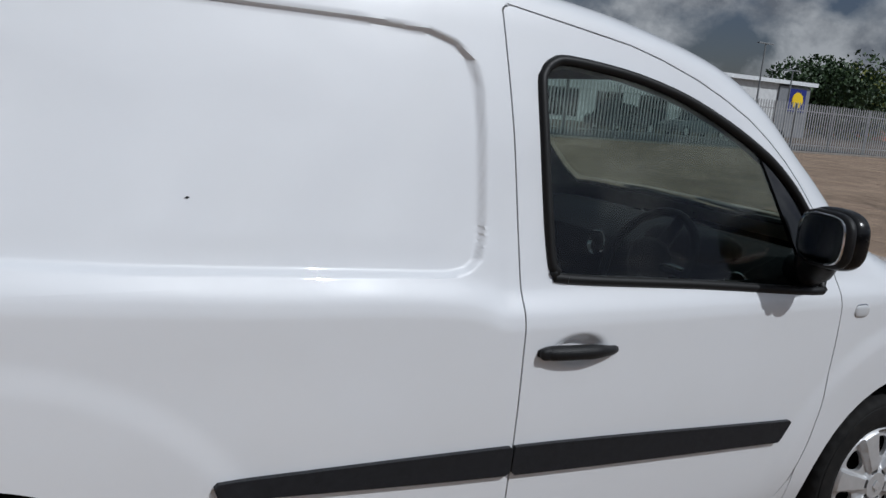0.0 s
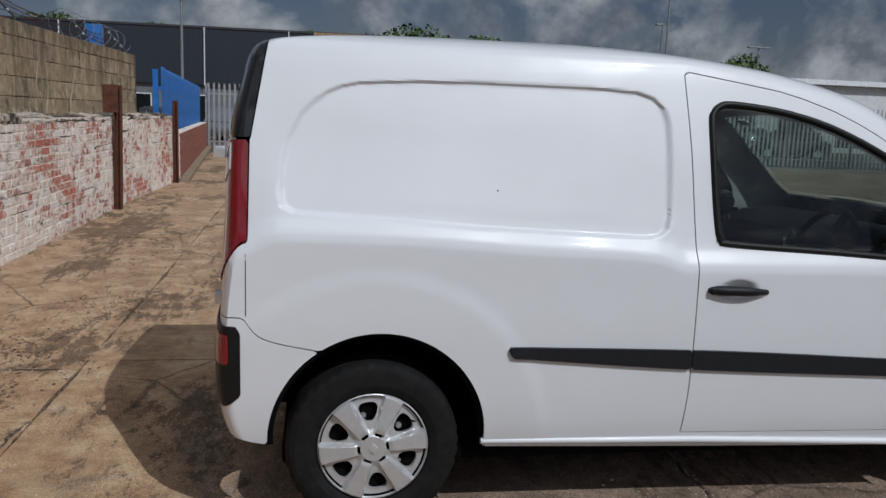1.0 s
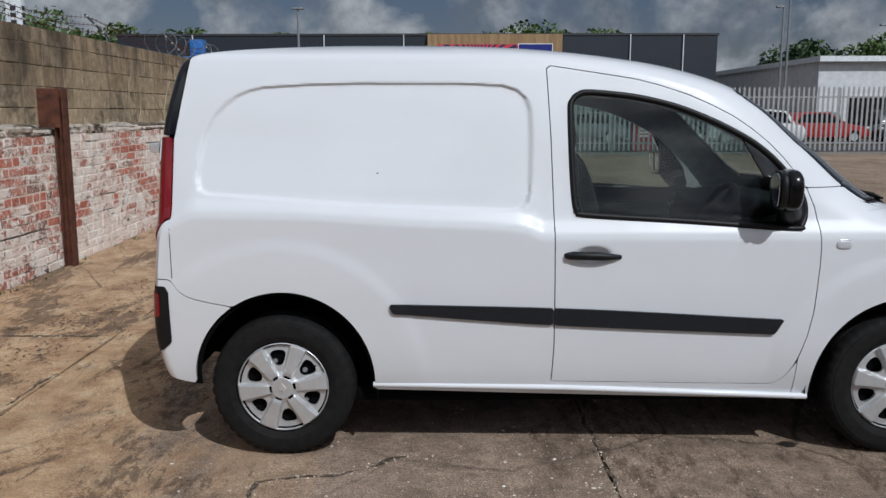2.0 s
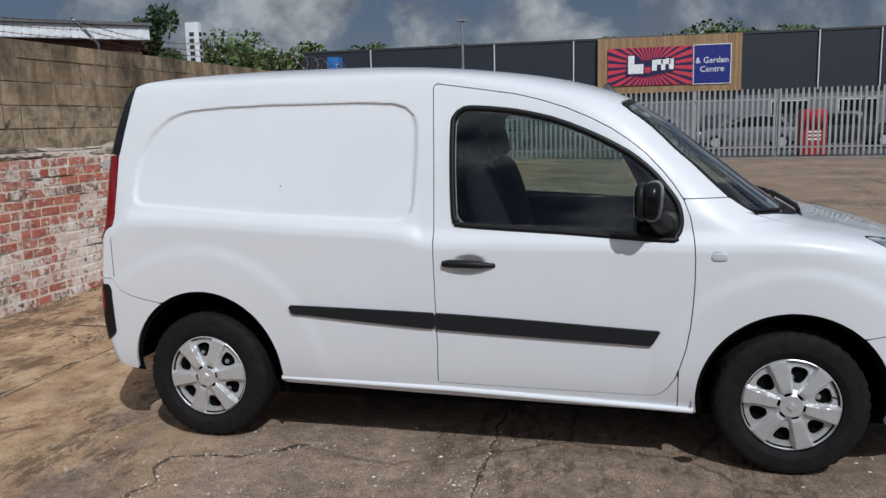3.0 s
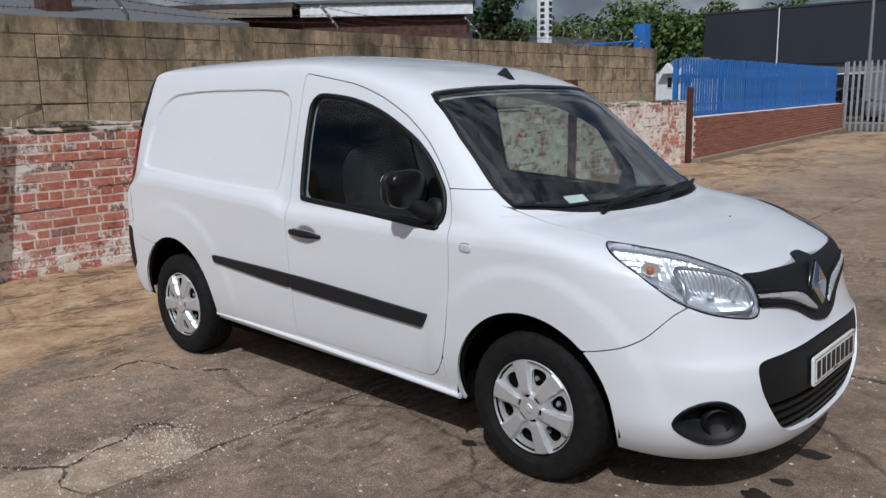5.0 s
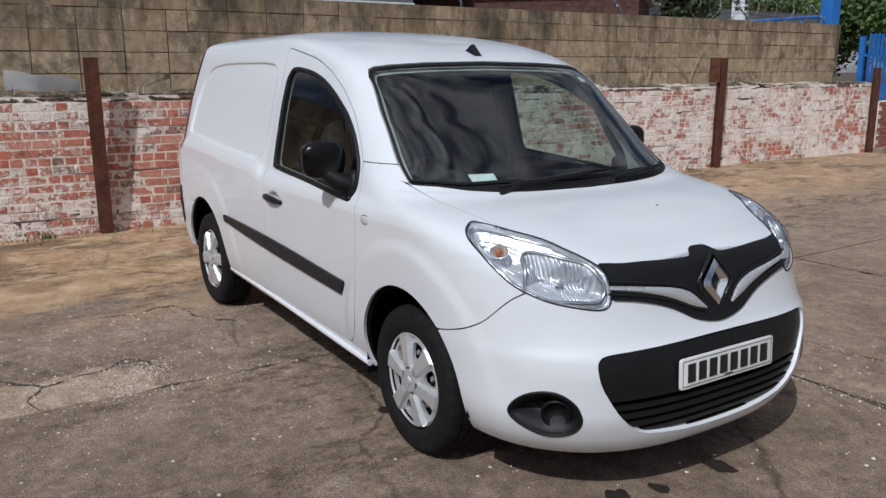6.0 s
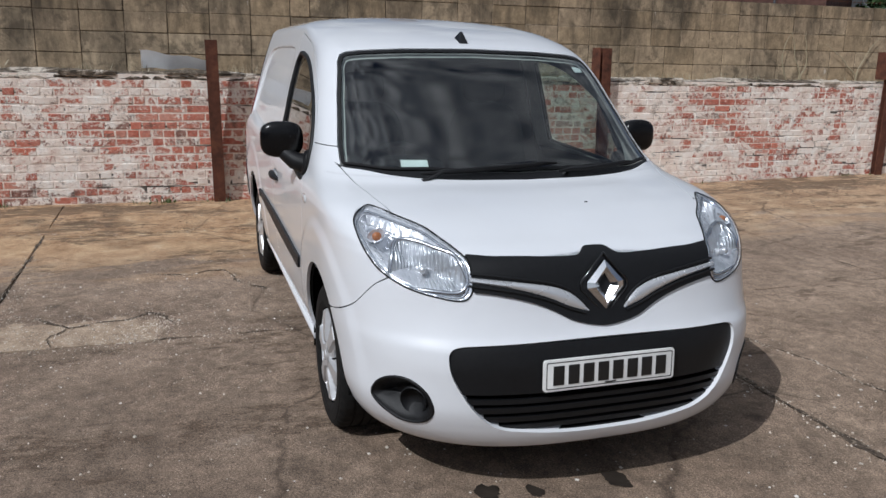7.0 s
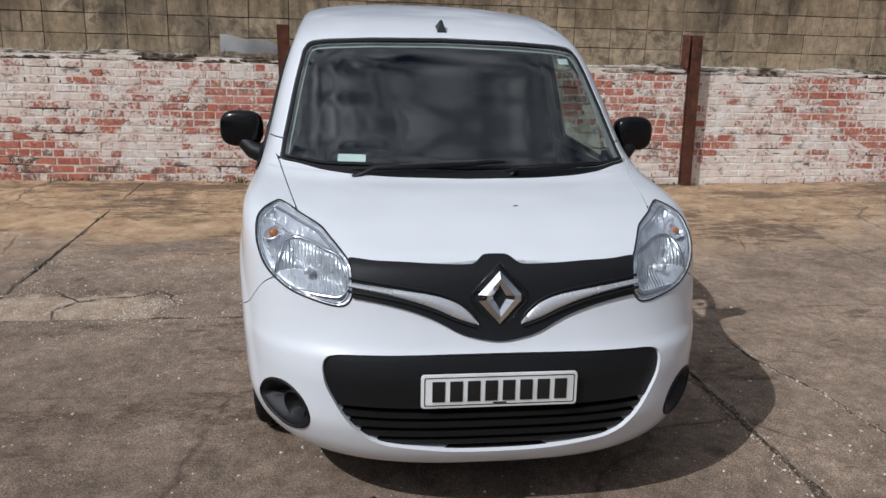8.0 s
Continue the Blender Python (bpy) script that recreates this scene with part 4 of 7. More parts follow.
f_spoiler = np.where(X < -1.7, np.minimum.reduce([-1.858 + .16 * (Z - 1.40) - X, Z - 1.398, 1.738 - Z]), -1.0)
f_tailgate = np.where(X < -1.8, np.minimum.reduce([.66 - A, A - .004, 1.392 - Z, Z - .55]), -1.0)
GAP = .0022
f_body = np.minimum.reduce([-f_door, -f_wing, -f_bonnet, -f_bumper, -f_lamp, -f_trim, -f_black, -f_rear_bumper, -f_tail, -f_spoiler, -f_tailgate]) - GAP
f_body = np.minimum(f_body, f_arch)


def panel(name, keep, material, parent, label="", lift=0.0, rim=.014, side=None):
    k = keep if side is None else np.where(side, keep, -1.0)
    return part(name, cut(GRID, NORM, k, lift, rim), material, parent, label, soft=40)


panel("body_shell", f_body, PAINT, van)
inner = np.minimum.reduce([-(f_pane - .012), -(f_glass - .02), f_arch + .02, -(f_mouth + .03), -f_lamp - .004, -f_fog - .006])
# inner sheets coloured as shade behind the gaps and round the load bay
panel("inner_shell", np.where(Z < 1.03, inner, -1.0), SHADE, van, "inner shell in shade black behind the panel gaps", -.022, 0)
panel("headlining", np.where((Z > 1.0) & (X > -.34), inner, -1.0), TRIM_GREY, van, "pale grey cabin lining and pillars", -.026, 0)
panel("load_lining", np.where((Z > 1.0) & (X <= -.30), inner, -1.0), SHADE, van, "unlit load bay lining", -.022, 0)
panel("bonnet", f_bonnet - GAP, PAINT, van)
bumper = panel("front_bumper", np.minimum.reduce([f_bumper - GAP, -f_mouth, -f_fog, f_arch]), PAINT, van, rim=.035)
rear_bumper = panel("rear_bumper", np.minimum(f_rear_bumper - GAP, f_arch), PAINT, van)
for side, sgn in ((RIGHT, -1), (LEFT, 1)):
    wing = panel("front_wing", np.minimum(f_wing - GAP, f_arch), PAINT, van, side=side)
    door = panel("door", np.minimum.reduce([f_door - GAP, -f_pane + .004]), PAINT, van, rim=.005, side=side)
    seal = []
    for px, pz in rounded_off(PANE, 4):
        near = np.where(side & (A > .4), np.exp(-((X - px) ** 2 + (Z - pz) ** 2) / (2 * .012 ** 2)), 0.0)
        seal.append(Vector((px, sgn * (float((near * A).sum() / near.sum()) - .001), pz)))
    part("window_seal", Solid().tube(seal + [seal[0]], .0135, 8, False), SEAL, door, "black rubber window seal", soft=60)
    panel("quarter_frame", np.minimum(f_pane + .002, X - .70 + .55 * (Z - 1.1)), GLOSS, door, "black window frame and mirror triangle", -.003, .012, side)
    pane = panel("pane", np.minimum(f_pane + .002, .69 - .55 * (Z - 1.1) - X), TINT, door, "tinted side window glass", -.003, 0, side)
    pane.visible_shadow = False
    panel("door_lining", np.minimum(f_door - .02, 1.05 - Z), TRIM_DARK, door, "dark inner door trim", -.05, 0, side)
    # side marker
    m = Solid().blob((.952, sgn * .890, .944), (.034, .010, .019), 3.2)
    marker = part("side_marker", m, CLEAR_LENS, wing, "small clear indicator repeater")
    part("marker_ring", Solid().blob((.952, sgn * .886, .944), (.042, .009, .026), 3.2), SATIN, marker)
    # handle: a bar over a hollow
    h = Solid()
    path, rad = [], []
    for i in range(15):
        u = i / 14
        path.append((-.214 + .232 * u, sgn * (.888 + .024 * math.sin(math.pi * u) ** .6), .901 - .008 * u + .004 * math.sin(math.pi * u)))
        rad.append(.0180 * (1 - .40 * smooth(.6, 1, u)) * (.5 + .5 * min(1, u * 9)))
    h.tube(path, [float(r) for r in rad], 12)
    handle = part("door_handle", h, PLASTIC, door, "black pull handle over a pressed hollow", soft=60)
    part("lock_barrel", Solid().blob((-.196, sgn * .905, .901), (.020, .010, .015), 2.6), PLASTIC, handle)
    # rubbing strips, one on the load side and one on the door
    TOP = curve((-.952, .692), (-.254, .674), (.725, .622))
    BOT = curve((-.952, .652), (-.254, .600), (.725, .555))
    for x0, x1, owner in ((-.952, -.2575, van), (-.2535, .725, door)):
        keep = np.where(A > .5, np.minimum.reduce([TOP(X) - Z, Z - BOT(X), (X - x0) - .45 * np.maximum(0, TOP(X) - Z - .012) * (x0 < -.5), (x1 - X) - .55 * np.maximum(0, TOP(X) - Z) * (x1 > .5)]), -1.0)
        panel("side_moulding", keep, MOULDING, owner, "black plastic rubbing strip", .012, .014, side)
    # sill
    part("sill_edge", Solid().tube([(-1.03, sgn * .838, .322), (-.2, sgn * .842, .306), (.865, sgn * .835, .262)], [.013, .014, .014], 8), PAINT, van, soft=60)
    # wheel-arch liners, the shade inside them painted as black
    for ax, r in ((REAR_AXLE + .01, .40), (FRONT_AXLE, .40)):
        l = Solid()
        n = 24
        pts = [(ax + r * math.cos(math.pi * k / n), .33 + r * math.sin(math.pi * k / n)) for k in range(n + 1)]
        pts = [(pts[0][0], .25 if ax < 0 else .29)] + pts + [(pts[-1][0], .36 if ax < 0 else .21)]
        pts = [(x, max(z, .37) if ax < 0 and x < ax - .3 else z) for x, z in pts]
        l.add([(x, sgn * y, z) for x, z in pts for y in (.845, .50)], [(2 * k, 2 * k + 1, 2 * k + 3, 2 * k + 2) for k in range(len(pts) - 1)])
        l.add([(x, sgn * .50, z) for x, z in pts], [tuple(range(len(pts)))])
        part("arch_liner", l, SHADE, van, "wheel arch liner with its shade painted black")
    # door mirror
    mir = thing("door_mirror", "", "")
    mir.parent = van
    b = Solid()
    b.blob((.682, sgn * .952, 1.180), (.044, .100, .084), 2.9, pose(0, 0, 0, 0, 0, sgn * 8), 20, 32)
    part("housing", b, HOUSING, mir, "gloss black mirror housing", soft=60)
    part("mirror_rim", Solid().blob((.642, sgn * .953, 1.180), (.020, .095, .078), 3.2, pose(0, 0, 0, 0, 0, sgn * 8)), PLASTIC, mir, soft=60)
    part("mirror_glass", Solid().blob((.622, sgn * .952, 1.182), (.005, .086, .068), 3.4, pose(0, 0, 0, 0, 0, sgn * 10)), MIRROR, mir, "silvered mirror glass", soft=60)
    arm = Solid().tube([(.745, sgn * .80, 1.055), (.74, sgn * .84, 1.065), (.715, sgn * .90, 1.085), (.69, sgn * .94, 1.12)], [.05, .048, .042, .036], 14)
    part("mirror_arm", arm, PLASTIC, mir, soft=60)
    part("mirror_foot", Solid().blob((.742, sgn * .846, 1.075), (.055, .028, .062), 2.4, pose(0, 0, 0, sgn * 14, 0, 0)), PLASTIC, mir, soft=60)
    # headlamp
    lamp = thing("headlamp", "", "")
    lamp.parent = van
    bowl_keep = f_lamp + .005
    depth = .070 * smooth(.0, .09, f_lamp)
    BOWL = GRID - NORM * depth[..., None]
    k = np.where(side, bowl_keep, -1.0)
    part("lamp_bowl", cut(BOWL, normals_of(BOWL), k, -.006, 0), REFLECTOR, lamp, "chromed reflector bowl", soft=60)
    lens = panel("lens", f_lamp - .002, LENS, lamp, "clear lamp lens", .003, 0, side)
    lens.visible_shadow = False

    def on_nose(bearing, z, out):
        """A place on the nose by bearing and height, moved out along the normal, and the normal."""
        near = np.where(side, np.exp(-((BEARING - bearing * .0145) ** 2 + (Z - z) ** 2) / (2 * .007 ** 2)), 0.0)
        near /= near.sum()
        at, nn_ = ((near[..., None] * q).sum((0, 1)) for q in (GRID, NORM))
        nn_ /= np.linalg.norm(nn_)
        return Vector(at) + out * Vector(nn_), Vector(nn_)

    def ring(outline, r, out, name, mat, owner, label=""):
        pts = [on_nose(bb, zz, out)[0] for bb, zz in outline]
        dense = []
        for a, p in enumerate(pts):
            q = pts[(a + 1) % len(pts)]
            o, w = pts[a - 1], pts[(a + 2) % len(pts)]
            for u in (0, .25, .5, .75):
                dense.append(.5 * ((2 * p) + (q - o) * u + (2 * o - 5 * p + 4 * q - w) * u * u + (3 * p - o - 3 * q + w) * u ** 3))
        return part(name, Solid().tube(dense + [dense[0]], r, 8, False), mat, owner, label, soft=60)

    ring(BEZEL, .0085, -.014, "lamp_bezel", SATIN, lamp, "bright rim round the main beam")
    ring(LAMP, .0030, .001, "lamp_seal", SEAL, lamp, "thin dark edge of the lamp")
    ring([(b * .93 + 3.1, z * .93 + .061) for b, z in LAMP], .006, -.012, "inner_rim", CHROME, lamp)
    c, nn = on_nose(55.2, .945, -.022)
    part("indicator_bulb", Solid().blob(c, (.013, .017, .016), 2.2), AMBER, lamp, "amber indicator bulb")
    f_bezel = nose(BEZEL)
    FLUTE = GRID - NORM * (.014 + .050 * smooth(.0, .062, f_bezel))[..., None]
    part("beam_reflector", cut(FLUTE, normals_of(FLUTE), np.where(side, f_bezel + .002, -1.0), 0, 0), FLUTED, lamp, "fluted grey reflector of the main beam", soft=60)
    # bulb and its shield in the main beam, and the indicator's own small bowl
    c, nn = on_nose(41.5, .850, -.050)
    q = Matrix.Translation(c) @ nn.to_track_quat("Z", "Y").to_matrix().to_4x4()
    part("bulb_shield", Solid().lathe([(0, .030), (.009, .029), (.014, .022), (.014, .004), (.011, 0)], q, 20), STRIP_SILVER, lamp, "metal cap before the main bulb", soft=50)
    part("bulb", Solid().lathe([(.007, .006), (.008, -.004), (.016, -.012), (.018, -.02)], q, 16), CLEAR_LENS, lamp, soft=60)
    c, nn = on_nose(55.2, .943, -.030)
    q = Matrix.Translation(c) @ nn.to_track_quat("Z", "Y").to_matrix().to_4x4()
    part("indicator_bowl", Solid().lathe([(.036, .016), (.033, .017), (.030, .008), (.022, -.008), (.012, -.016), (0, -.017)], q, 28), REFLECTOR, lamp, "small bright bowl round the indicator bulb", soft=60)
    for bearings, heights in (((62.0, 60.0, 57.5, 54.5, 51.5), (.975, .974, .970, .963, .952)), ((57.0, 55.5, 54.0, 52.5, 51.0), (.905, .900, .893, .884, .872))):
        step = [on_nose(bb, zz, -.020)[0] for bb, zz in zip(bearings, heights)]
        part("lamp_step", Solid().tube(step, .0035, 6), STRIP_SILVER, lamp, "bright step inside the lamp", soft=60)
    # fog lamp in its black bowl
    fog = thing("fog_lamp", "", "")
    fog.parent = van
    ring(FOG, .006, -.001, "fog_bezel", PLASTIC, fog)
    FB = GRID - NORM * (.075 * smooth(0, .06, f_fog))[..., None]
    part("fog_bowl", cut(FB, normals_of(FB), np.where(side, f_fog - .004, -1.0), 0, 0), PLASTIC, fog, "deep black plastic bowl", soft=60)
    c, nn = on_nose(41.5, .375, -.05)
    q = nn.to_track_quat("Z", "Y").to_matrix().to_4x4()
    part("fog_lens", Solid().lathe([(0, -.012), (.026, -.010), (.040, .004), (.050, .020), (.054, .018), (.056, -.01)], Matrix.Translation(c) @ q, 28), PLASTIC, fog, "dark round blanking lens", soft=60)
    # chrome wing of the grille
    strip = Solid()
    n = 56
    for k in range(n + 1):
        u = k / n
        hi, lo = STRIP_TOP(u), STRIP_LOW(u)
        bear = float(STRIP_BEARING(u))
        edge = [(float(hi), .010), (float(hi) * .75 + float(lo) * .25, .017), (float(hi) * .25 + float(lo) * .75, .017), (float(lo), .010)]
        strip.v += [tuple(on_nose(bear, z, o)[0]) for j, (z, o) in enumerate(edge)]
    strip.f = [(k * 4 + j, k * 4 + j + 1, k * 4 + j + 5, k * 4 + j + 4) for k in range(n) for j in range(3)]
    if sgn > 0:
        strip.f = [f[::-1] for f in strip.f]
    part("grille_strip", strip, STRIP_SILVER, van, "satin chrome grille strip", soft=50)
    # raised black beads above and below the strip
    for edge_of, off in ((STRIP_TOP, .012), (STRIP_LOW, -.012)):
        bead = [on_nose(float(STRIP_BEARING(u)), float(edge_of(u)) + off * (1 - .35 * u), .011)[0] for u in np.linspace(0, .97, 26)]
        part("grille_bead", Solid().tube(bead, .0048, 8), PLASTIC, van, "raised edge of the black grille trim", soft=60)
    # rear corner
    gap = []
    for k in range(9):
        gz = .808 + .235 * k / 8
        near = np.where(side & (A > .4), np.exp(-((X + 1.866) ** 2 + (Z - gz) ** 2) / (2 * .010 ** 2)), 0.0)
        gap.append(Vector((-1.866, sgn * (float((near * A).sum() / near.sum()) - .0005), gz)))
    part("corner_seam", Solid().tube(gap, .0018, 6), SEAL, van, "dark joint beside the tail lamp's corner piece", soft=60)
    tail = panel("tail_lamp", f_tail - GAP, RED_LENS, van, "tall red tail lamp", .006, .03, side)
    panel("reversing_lens", np.minimum.reduce([f_tail - .010, 1.385 - Z, Z - 1.235, -1.918 - X - .5 * np.maximum(0, 1.29 - Z)]), CLEAR_LENS, tail, "clear reversing lens", .010, .01, side)
    f_corner = np.where((X < -1.7) & (A > .4), np.minimum.reduce([.772 - Z, Z - .485 - .9 * np.maximum(0, X + 1.93), -1.884 - X - .6 * np.maximum(0, Z - .745)]), -1.0)
    insert = panel("bumper_corner", f_corner, PLASTIC, rear_bumper, "black plastic corner guard", .005, .02, side)
    panel("reflector", np.minimum.reduce([f_corner - .014, .742 - Z, Z - .640, -1.922 - X]), RED_LENS, insert, "red bumper reflector", .009, .01, side)
    panel("rear_door", np.where(X < -1.8, np.minimum(f_tailgate - GAP, A - .006), -1.0), PAINT, van, side=side)
    for hz in (1.345, .832):
        part("door_hinge", Solid().box((-1.985, -.03, -.021), (-1.945, .014, .021), Matrix.Translation((0, sgn * .70, hz))), STRIP_SILVER, van, "bare metal rear door hinge", bevel=.005)

panel("rear_glass", f_spoiler - GAP, GLOSS, van, "dark rear glass and black pillar trim", .002, .02)
screen = panel("windscreen", f_glass - .004, SCREEN, van, "raked windscreen with a black border", -.004, 0)
screen.visible_shadow = False
panel("screen_border", np.minimum(f_glass - .002, .013 - f_glass), SEAL, screen, "black border printed on the glass", -.001, .01)
panel("cowl", f_cowl, PLASTIC, van, "black plastic scuttle panel", -.004, .02)
panel("grille_trim", np.minimum(f_trim + .006, -f_lamp - .003), PLASTIC, van, "matt black upper grille", .008, .03)

# badge: a hollow bevelled diamond
badge = thing("badge", "", "")
badge.parent = van
bm_ = Matrix.Translation((2.085, 0, .789)) @ Matrix(((.22, 0, .98, 0), (0, 1, 0, 0), (-.98, 0, .22, 0), (0, 0, 0, 1)))
frame_m = Matrix.Translation((2.066, 0, .789)) @ pose(0, 0, 0, 90 - 12, 0, 90)
def diamond(w, h):
    return [(0, -h), (w, -h * .12), (w, h * .12), (0, h), (-w, h * .12), (-w, -h * .12)]
s = Solid()
rings = [(diamond(.074, .090), 0.0), (diamond(.072, .088), .012), (diamond(.046, .064), .024), (diamond(.022, .042), .008), (diamond(.020, .039), 0.0)]
for o, d in rings:
    s.v += [tuple(frame_m @ Vector((x, y, d))) for x, y in o]
for k in range(len(rings) - 1):
    s.f += [(k * 6 + i, k * 6 + (i + 1) % 6, (k + 1) * 6 + (i + 1) % 6, (k + 1) * 6 + i) for i in range(6)]
part("diamond", s, CHROME, badge, "hollow chrome diamond", soft=20)
part("badge_plate", Solid().prism(diamond(.095, .115), .006, frame_m @ pose(0, 0, -.008)), GLOSS, badge, bevel=.003)
surround = [frame_m @ Vector((x, y, .002)) for x, y in diamond(.092, .112)]
part("badge_surround", Solid().tube(surround + surround[:1], .0055, 8, False), GLOSS, badge, "raised black rim round the badge", soft=60)

# lower grille: a blank upper band and slats under it
grille = thing("lower_grille", "", "")
grille.parent = van
DEEP = GRID - np.where(X > 1.3, 1.0, 0.0)[..., None] * np.array((.055, 0, 0))
# the backing's black stands in for shade deep in the mouth
part("grille_back", cut(DEEP, NORM, f_mouth + .02, -.03, 0), SHADE, grille)
part("grille_band", cut(DEEP, NORM, np.minimum.reduce([f_mouth + .01, .588 - Z, Z - .432]), .038, .03), PLASTIC, grille, "blank black band behind the plate", soft=40)
for k in range(5):
    z0 = .412 - .031 * k
    part("slat", cut(DEEP, NORM, np.minimum.reduce([f_mouth + .01, z0 - Z, Z - z0 + .017]), .036, .03), PLASTIC, grille, soft=40)
plate = thing("number_plate", "", "")
plate.parent = van
pm = Matrix.Translation((2.150, -.003, .498)) @ pose(0, 0, 0, 90 - 3, 0, 90)
def rounded(w, h, r, n=4):
    return [(sx * (w - r) + r * math.cos(a), sy * (h - r) + r * math.sin(a)) for sx, sy, a0 in ((1, -1, -90), (1, 1, 0), (-1, 1, 90), (-1, -1, 180)) for a in (radians(a0 + 90 * i / n) for i in range(n + 1))]
part("plate_blank", Solid().prism(rounded(.262, .0575, .012), .010, pm), PLATE, plate, "white plate with black bars", bevel=.002)
part("plate_border", Solid().add([tuple(pm @ Vector((x, y, .0112))) for w, h in ((.252, .049), (.2490, .046)) for x, y in rounded(w, h, .006)], [(i, (i + 1) % 20, 20 + (i + 1) % 20, 20 + i) for i in range(20)]), INK, plate)
for k in range(8):
    bx = -.2045 + .0585 * k
    part("plate_bar", Solid().box((bx - .021, -.035, .0105), (bx + .021, .035, .0125), pm), INK, plate, bevel=.0008)
part("dealer_bar", Solid().box((-.022, -.0445, .0105), (.022, -.040, .0118), pm), INK, plate)

# wipers, aerial, tax paper, screen sticker
def on_screen(y, z, out=0.0):
    miss = (GRID[..., 1] - y) ** 2 + (Z - z) ** 2 + np.where(X > .4, 0, 9)
    i = np.unravel_index(np.argmin(miss), miss.shape)
    return Vector(GRID[i]) + out * Vector(NORM[i])


for y0, y1, z0, z1 in ((-.46, .17, 1.075, 1.108), (.16, .58, 1.074, 1.100)):
    w = thing("wiper", "", "")
    w.parent = van
    pts = [on_screen(y0 + (y1 - y0) * u, z0 + (z1 - z0) * u, .022) for u in (0, .15, .3, .45, .6, .75, .9, 1.0)]
    part("wiper_blade", Solid().tube(pts, [.006, .010, .012, .012, .012, .011, .009, .005], 6), SEAL, w, soft=60)
    a = on_screen(y0 + .30 * (y1 - y0), z0 + .008, .030)
    base = Vector((1.335 - .12 * max(0, y0 + .0), y0 + .0 if y0 < 0 else y0 + .02, 1.062))
    part("wiper_arm", Solid().tube([base, (base + a) / 2 + Vector((0, 0, .018)), pts[4]], [.011, .009, .006], 6), PLASTIC, w, soft=60)
s = Solid()
s.add([(.435, -.028, 1.662), (.435, .028, 1.662), (.530, .026, 1.630), (.530, -.026, 1.630), (.470, -.004, 1.700), (.470, .004, 1.700), (.484, .004, 1.697), (.484, -.004, 1.697)],
      [(0, 1, 5, 4), (1, 2, 6, 5), (2, 3, 7, 6), (3, 0, 4, 7), (4, 5, 6, 7)])
part("roof_aerial", s, GLOSS, van, "black fin aerial at the roof's front edge", soft=0)
c = on_screen(-.47, 1.118, -.03)
part("windscreen_paper", Solid().add([tuple(on_screen(y, z, -.014)) for y, z in ((-.525, 1.112), (-.41, 1.112), (-.40, 1.145), (-.515, 1.145))], [(0, 1, 2, 3)]), PAPER, van, "folded paper behind the windscreen", soft=0)
part("screen_sticker", Solid().add([tuple(on_screen(y, z, -.010)) for y, z in ((.545, 1.545), (.60, 1.540), (.605, 1.515), (.55, 1.520))], [(0, 1, 2, 3)]), PAPER, van, "small pale windscreen sticker", soft=0)

def chip(x, y, z, size):
    """A small dark chip in the paint."""
    miss = (GRID[..., 0] - x) ** 2 + (GRID[..., 1] - y) ** 2 + (Z - z) ** 2
    i = np.unravel_index(np.argmin(miss), miss.shape)
    turn = Matrix.Translation(Vector(GRID[i])) @ Vector(NORM[i]).to_track_quat("Z", "Y").to_matrix().to_4x4()
    part("paint_chip", Solid().prism([(-size, -size * .3), (size * .2, -size * .5), (size, size * .1), (size * .3, size * .5), (-size * .5, size * .3)], .0012, turn), SEAL, van, "dark stone chip in the paint", soft=0)


chip(1.62, .14, .99, .010)
chip(-1.005, -.80, 1.235, .005)

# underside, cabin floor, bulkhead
# shade-black box, made wide and low to deepen the shade under the van
part("underbody", Solid().box((-1.75, -.76, .215), (1.68, .76, .29)), SHADE, van, "underside box in shade black", bevel=.02)
levels = [.30 + .07 * k for k in range(21)] + [1.74, 1.765]
section = [(float(HALF_WIDTH(q)) - .05, q) for q in levels]
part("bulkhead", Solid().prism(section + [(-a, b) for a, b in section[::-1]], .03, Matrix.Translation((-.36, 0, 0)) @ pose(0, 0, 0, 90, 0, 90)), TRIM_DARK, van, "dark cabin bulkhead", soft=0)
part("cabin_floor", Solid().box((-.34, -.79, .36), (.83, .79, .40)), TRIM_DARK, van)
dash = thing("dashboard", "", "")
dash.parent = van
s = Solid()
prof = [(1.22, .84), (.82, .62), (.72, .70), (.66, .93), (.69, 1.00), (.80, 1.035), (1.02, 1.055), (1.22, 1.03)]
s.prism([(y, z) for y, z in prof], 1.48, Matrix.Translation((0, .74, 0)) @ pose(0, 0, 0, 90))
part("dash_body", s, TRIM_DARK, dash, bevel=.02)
part("binnacle", Solid().blob((.755, -.37, 1.045), (.10, .19, .055), 2.6), TRIM_DARK, dash, soft=60)
for vy in (-.66, .02, .66):
    part("air_vent", Solid().lathe([(.034, -.004), (.046, .0), (.050, .008), (.046, .012)], Matrix.Translation((.672, vy, .965)) @ pose(0, 0, 0, 0, -80, 0), 24, True), SATIN, dash, "round air vent with a bright ring", soft=60)
wheel_m = Matrix.Translation((.565, -.37, .985)) @ pose(0, 0, 0, 0, -62, 0)
steer = thing("steering_wheel", "", "")
steer.parent = van
ringp = [wheel_m @ Vector((.185 * math.cos(a), .185 * math.sin(a), 0)) for a in (2 * math.pi * k / 40 for k in range(41))]
part("wheel_rim", Solid().tube(ringp, .0155, 10, False), TRIM_DARK, steer, soft=60)
hub = part("wheel_boss", Solid().blob(tuple(wheel_m @ Vector((0, 0, -.012))), (.05, .085, .085), 2.4), TRIM_DARK, steer, soft=60)
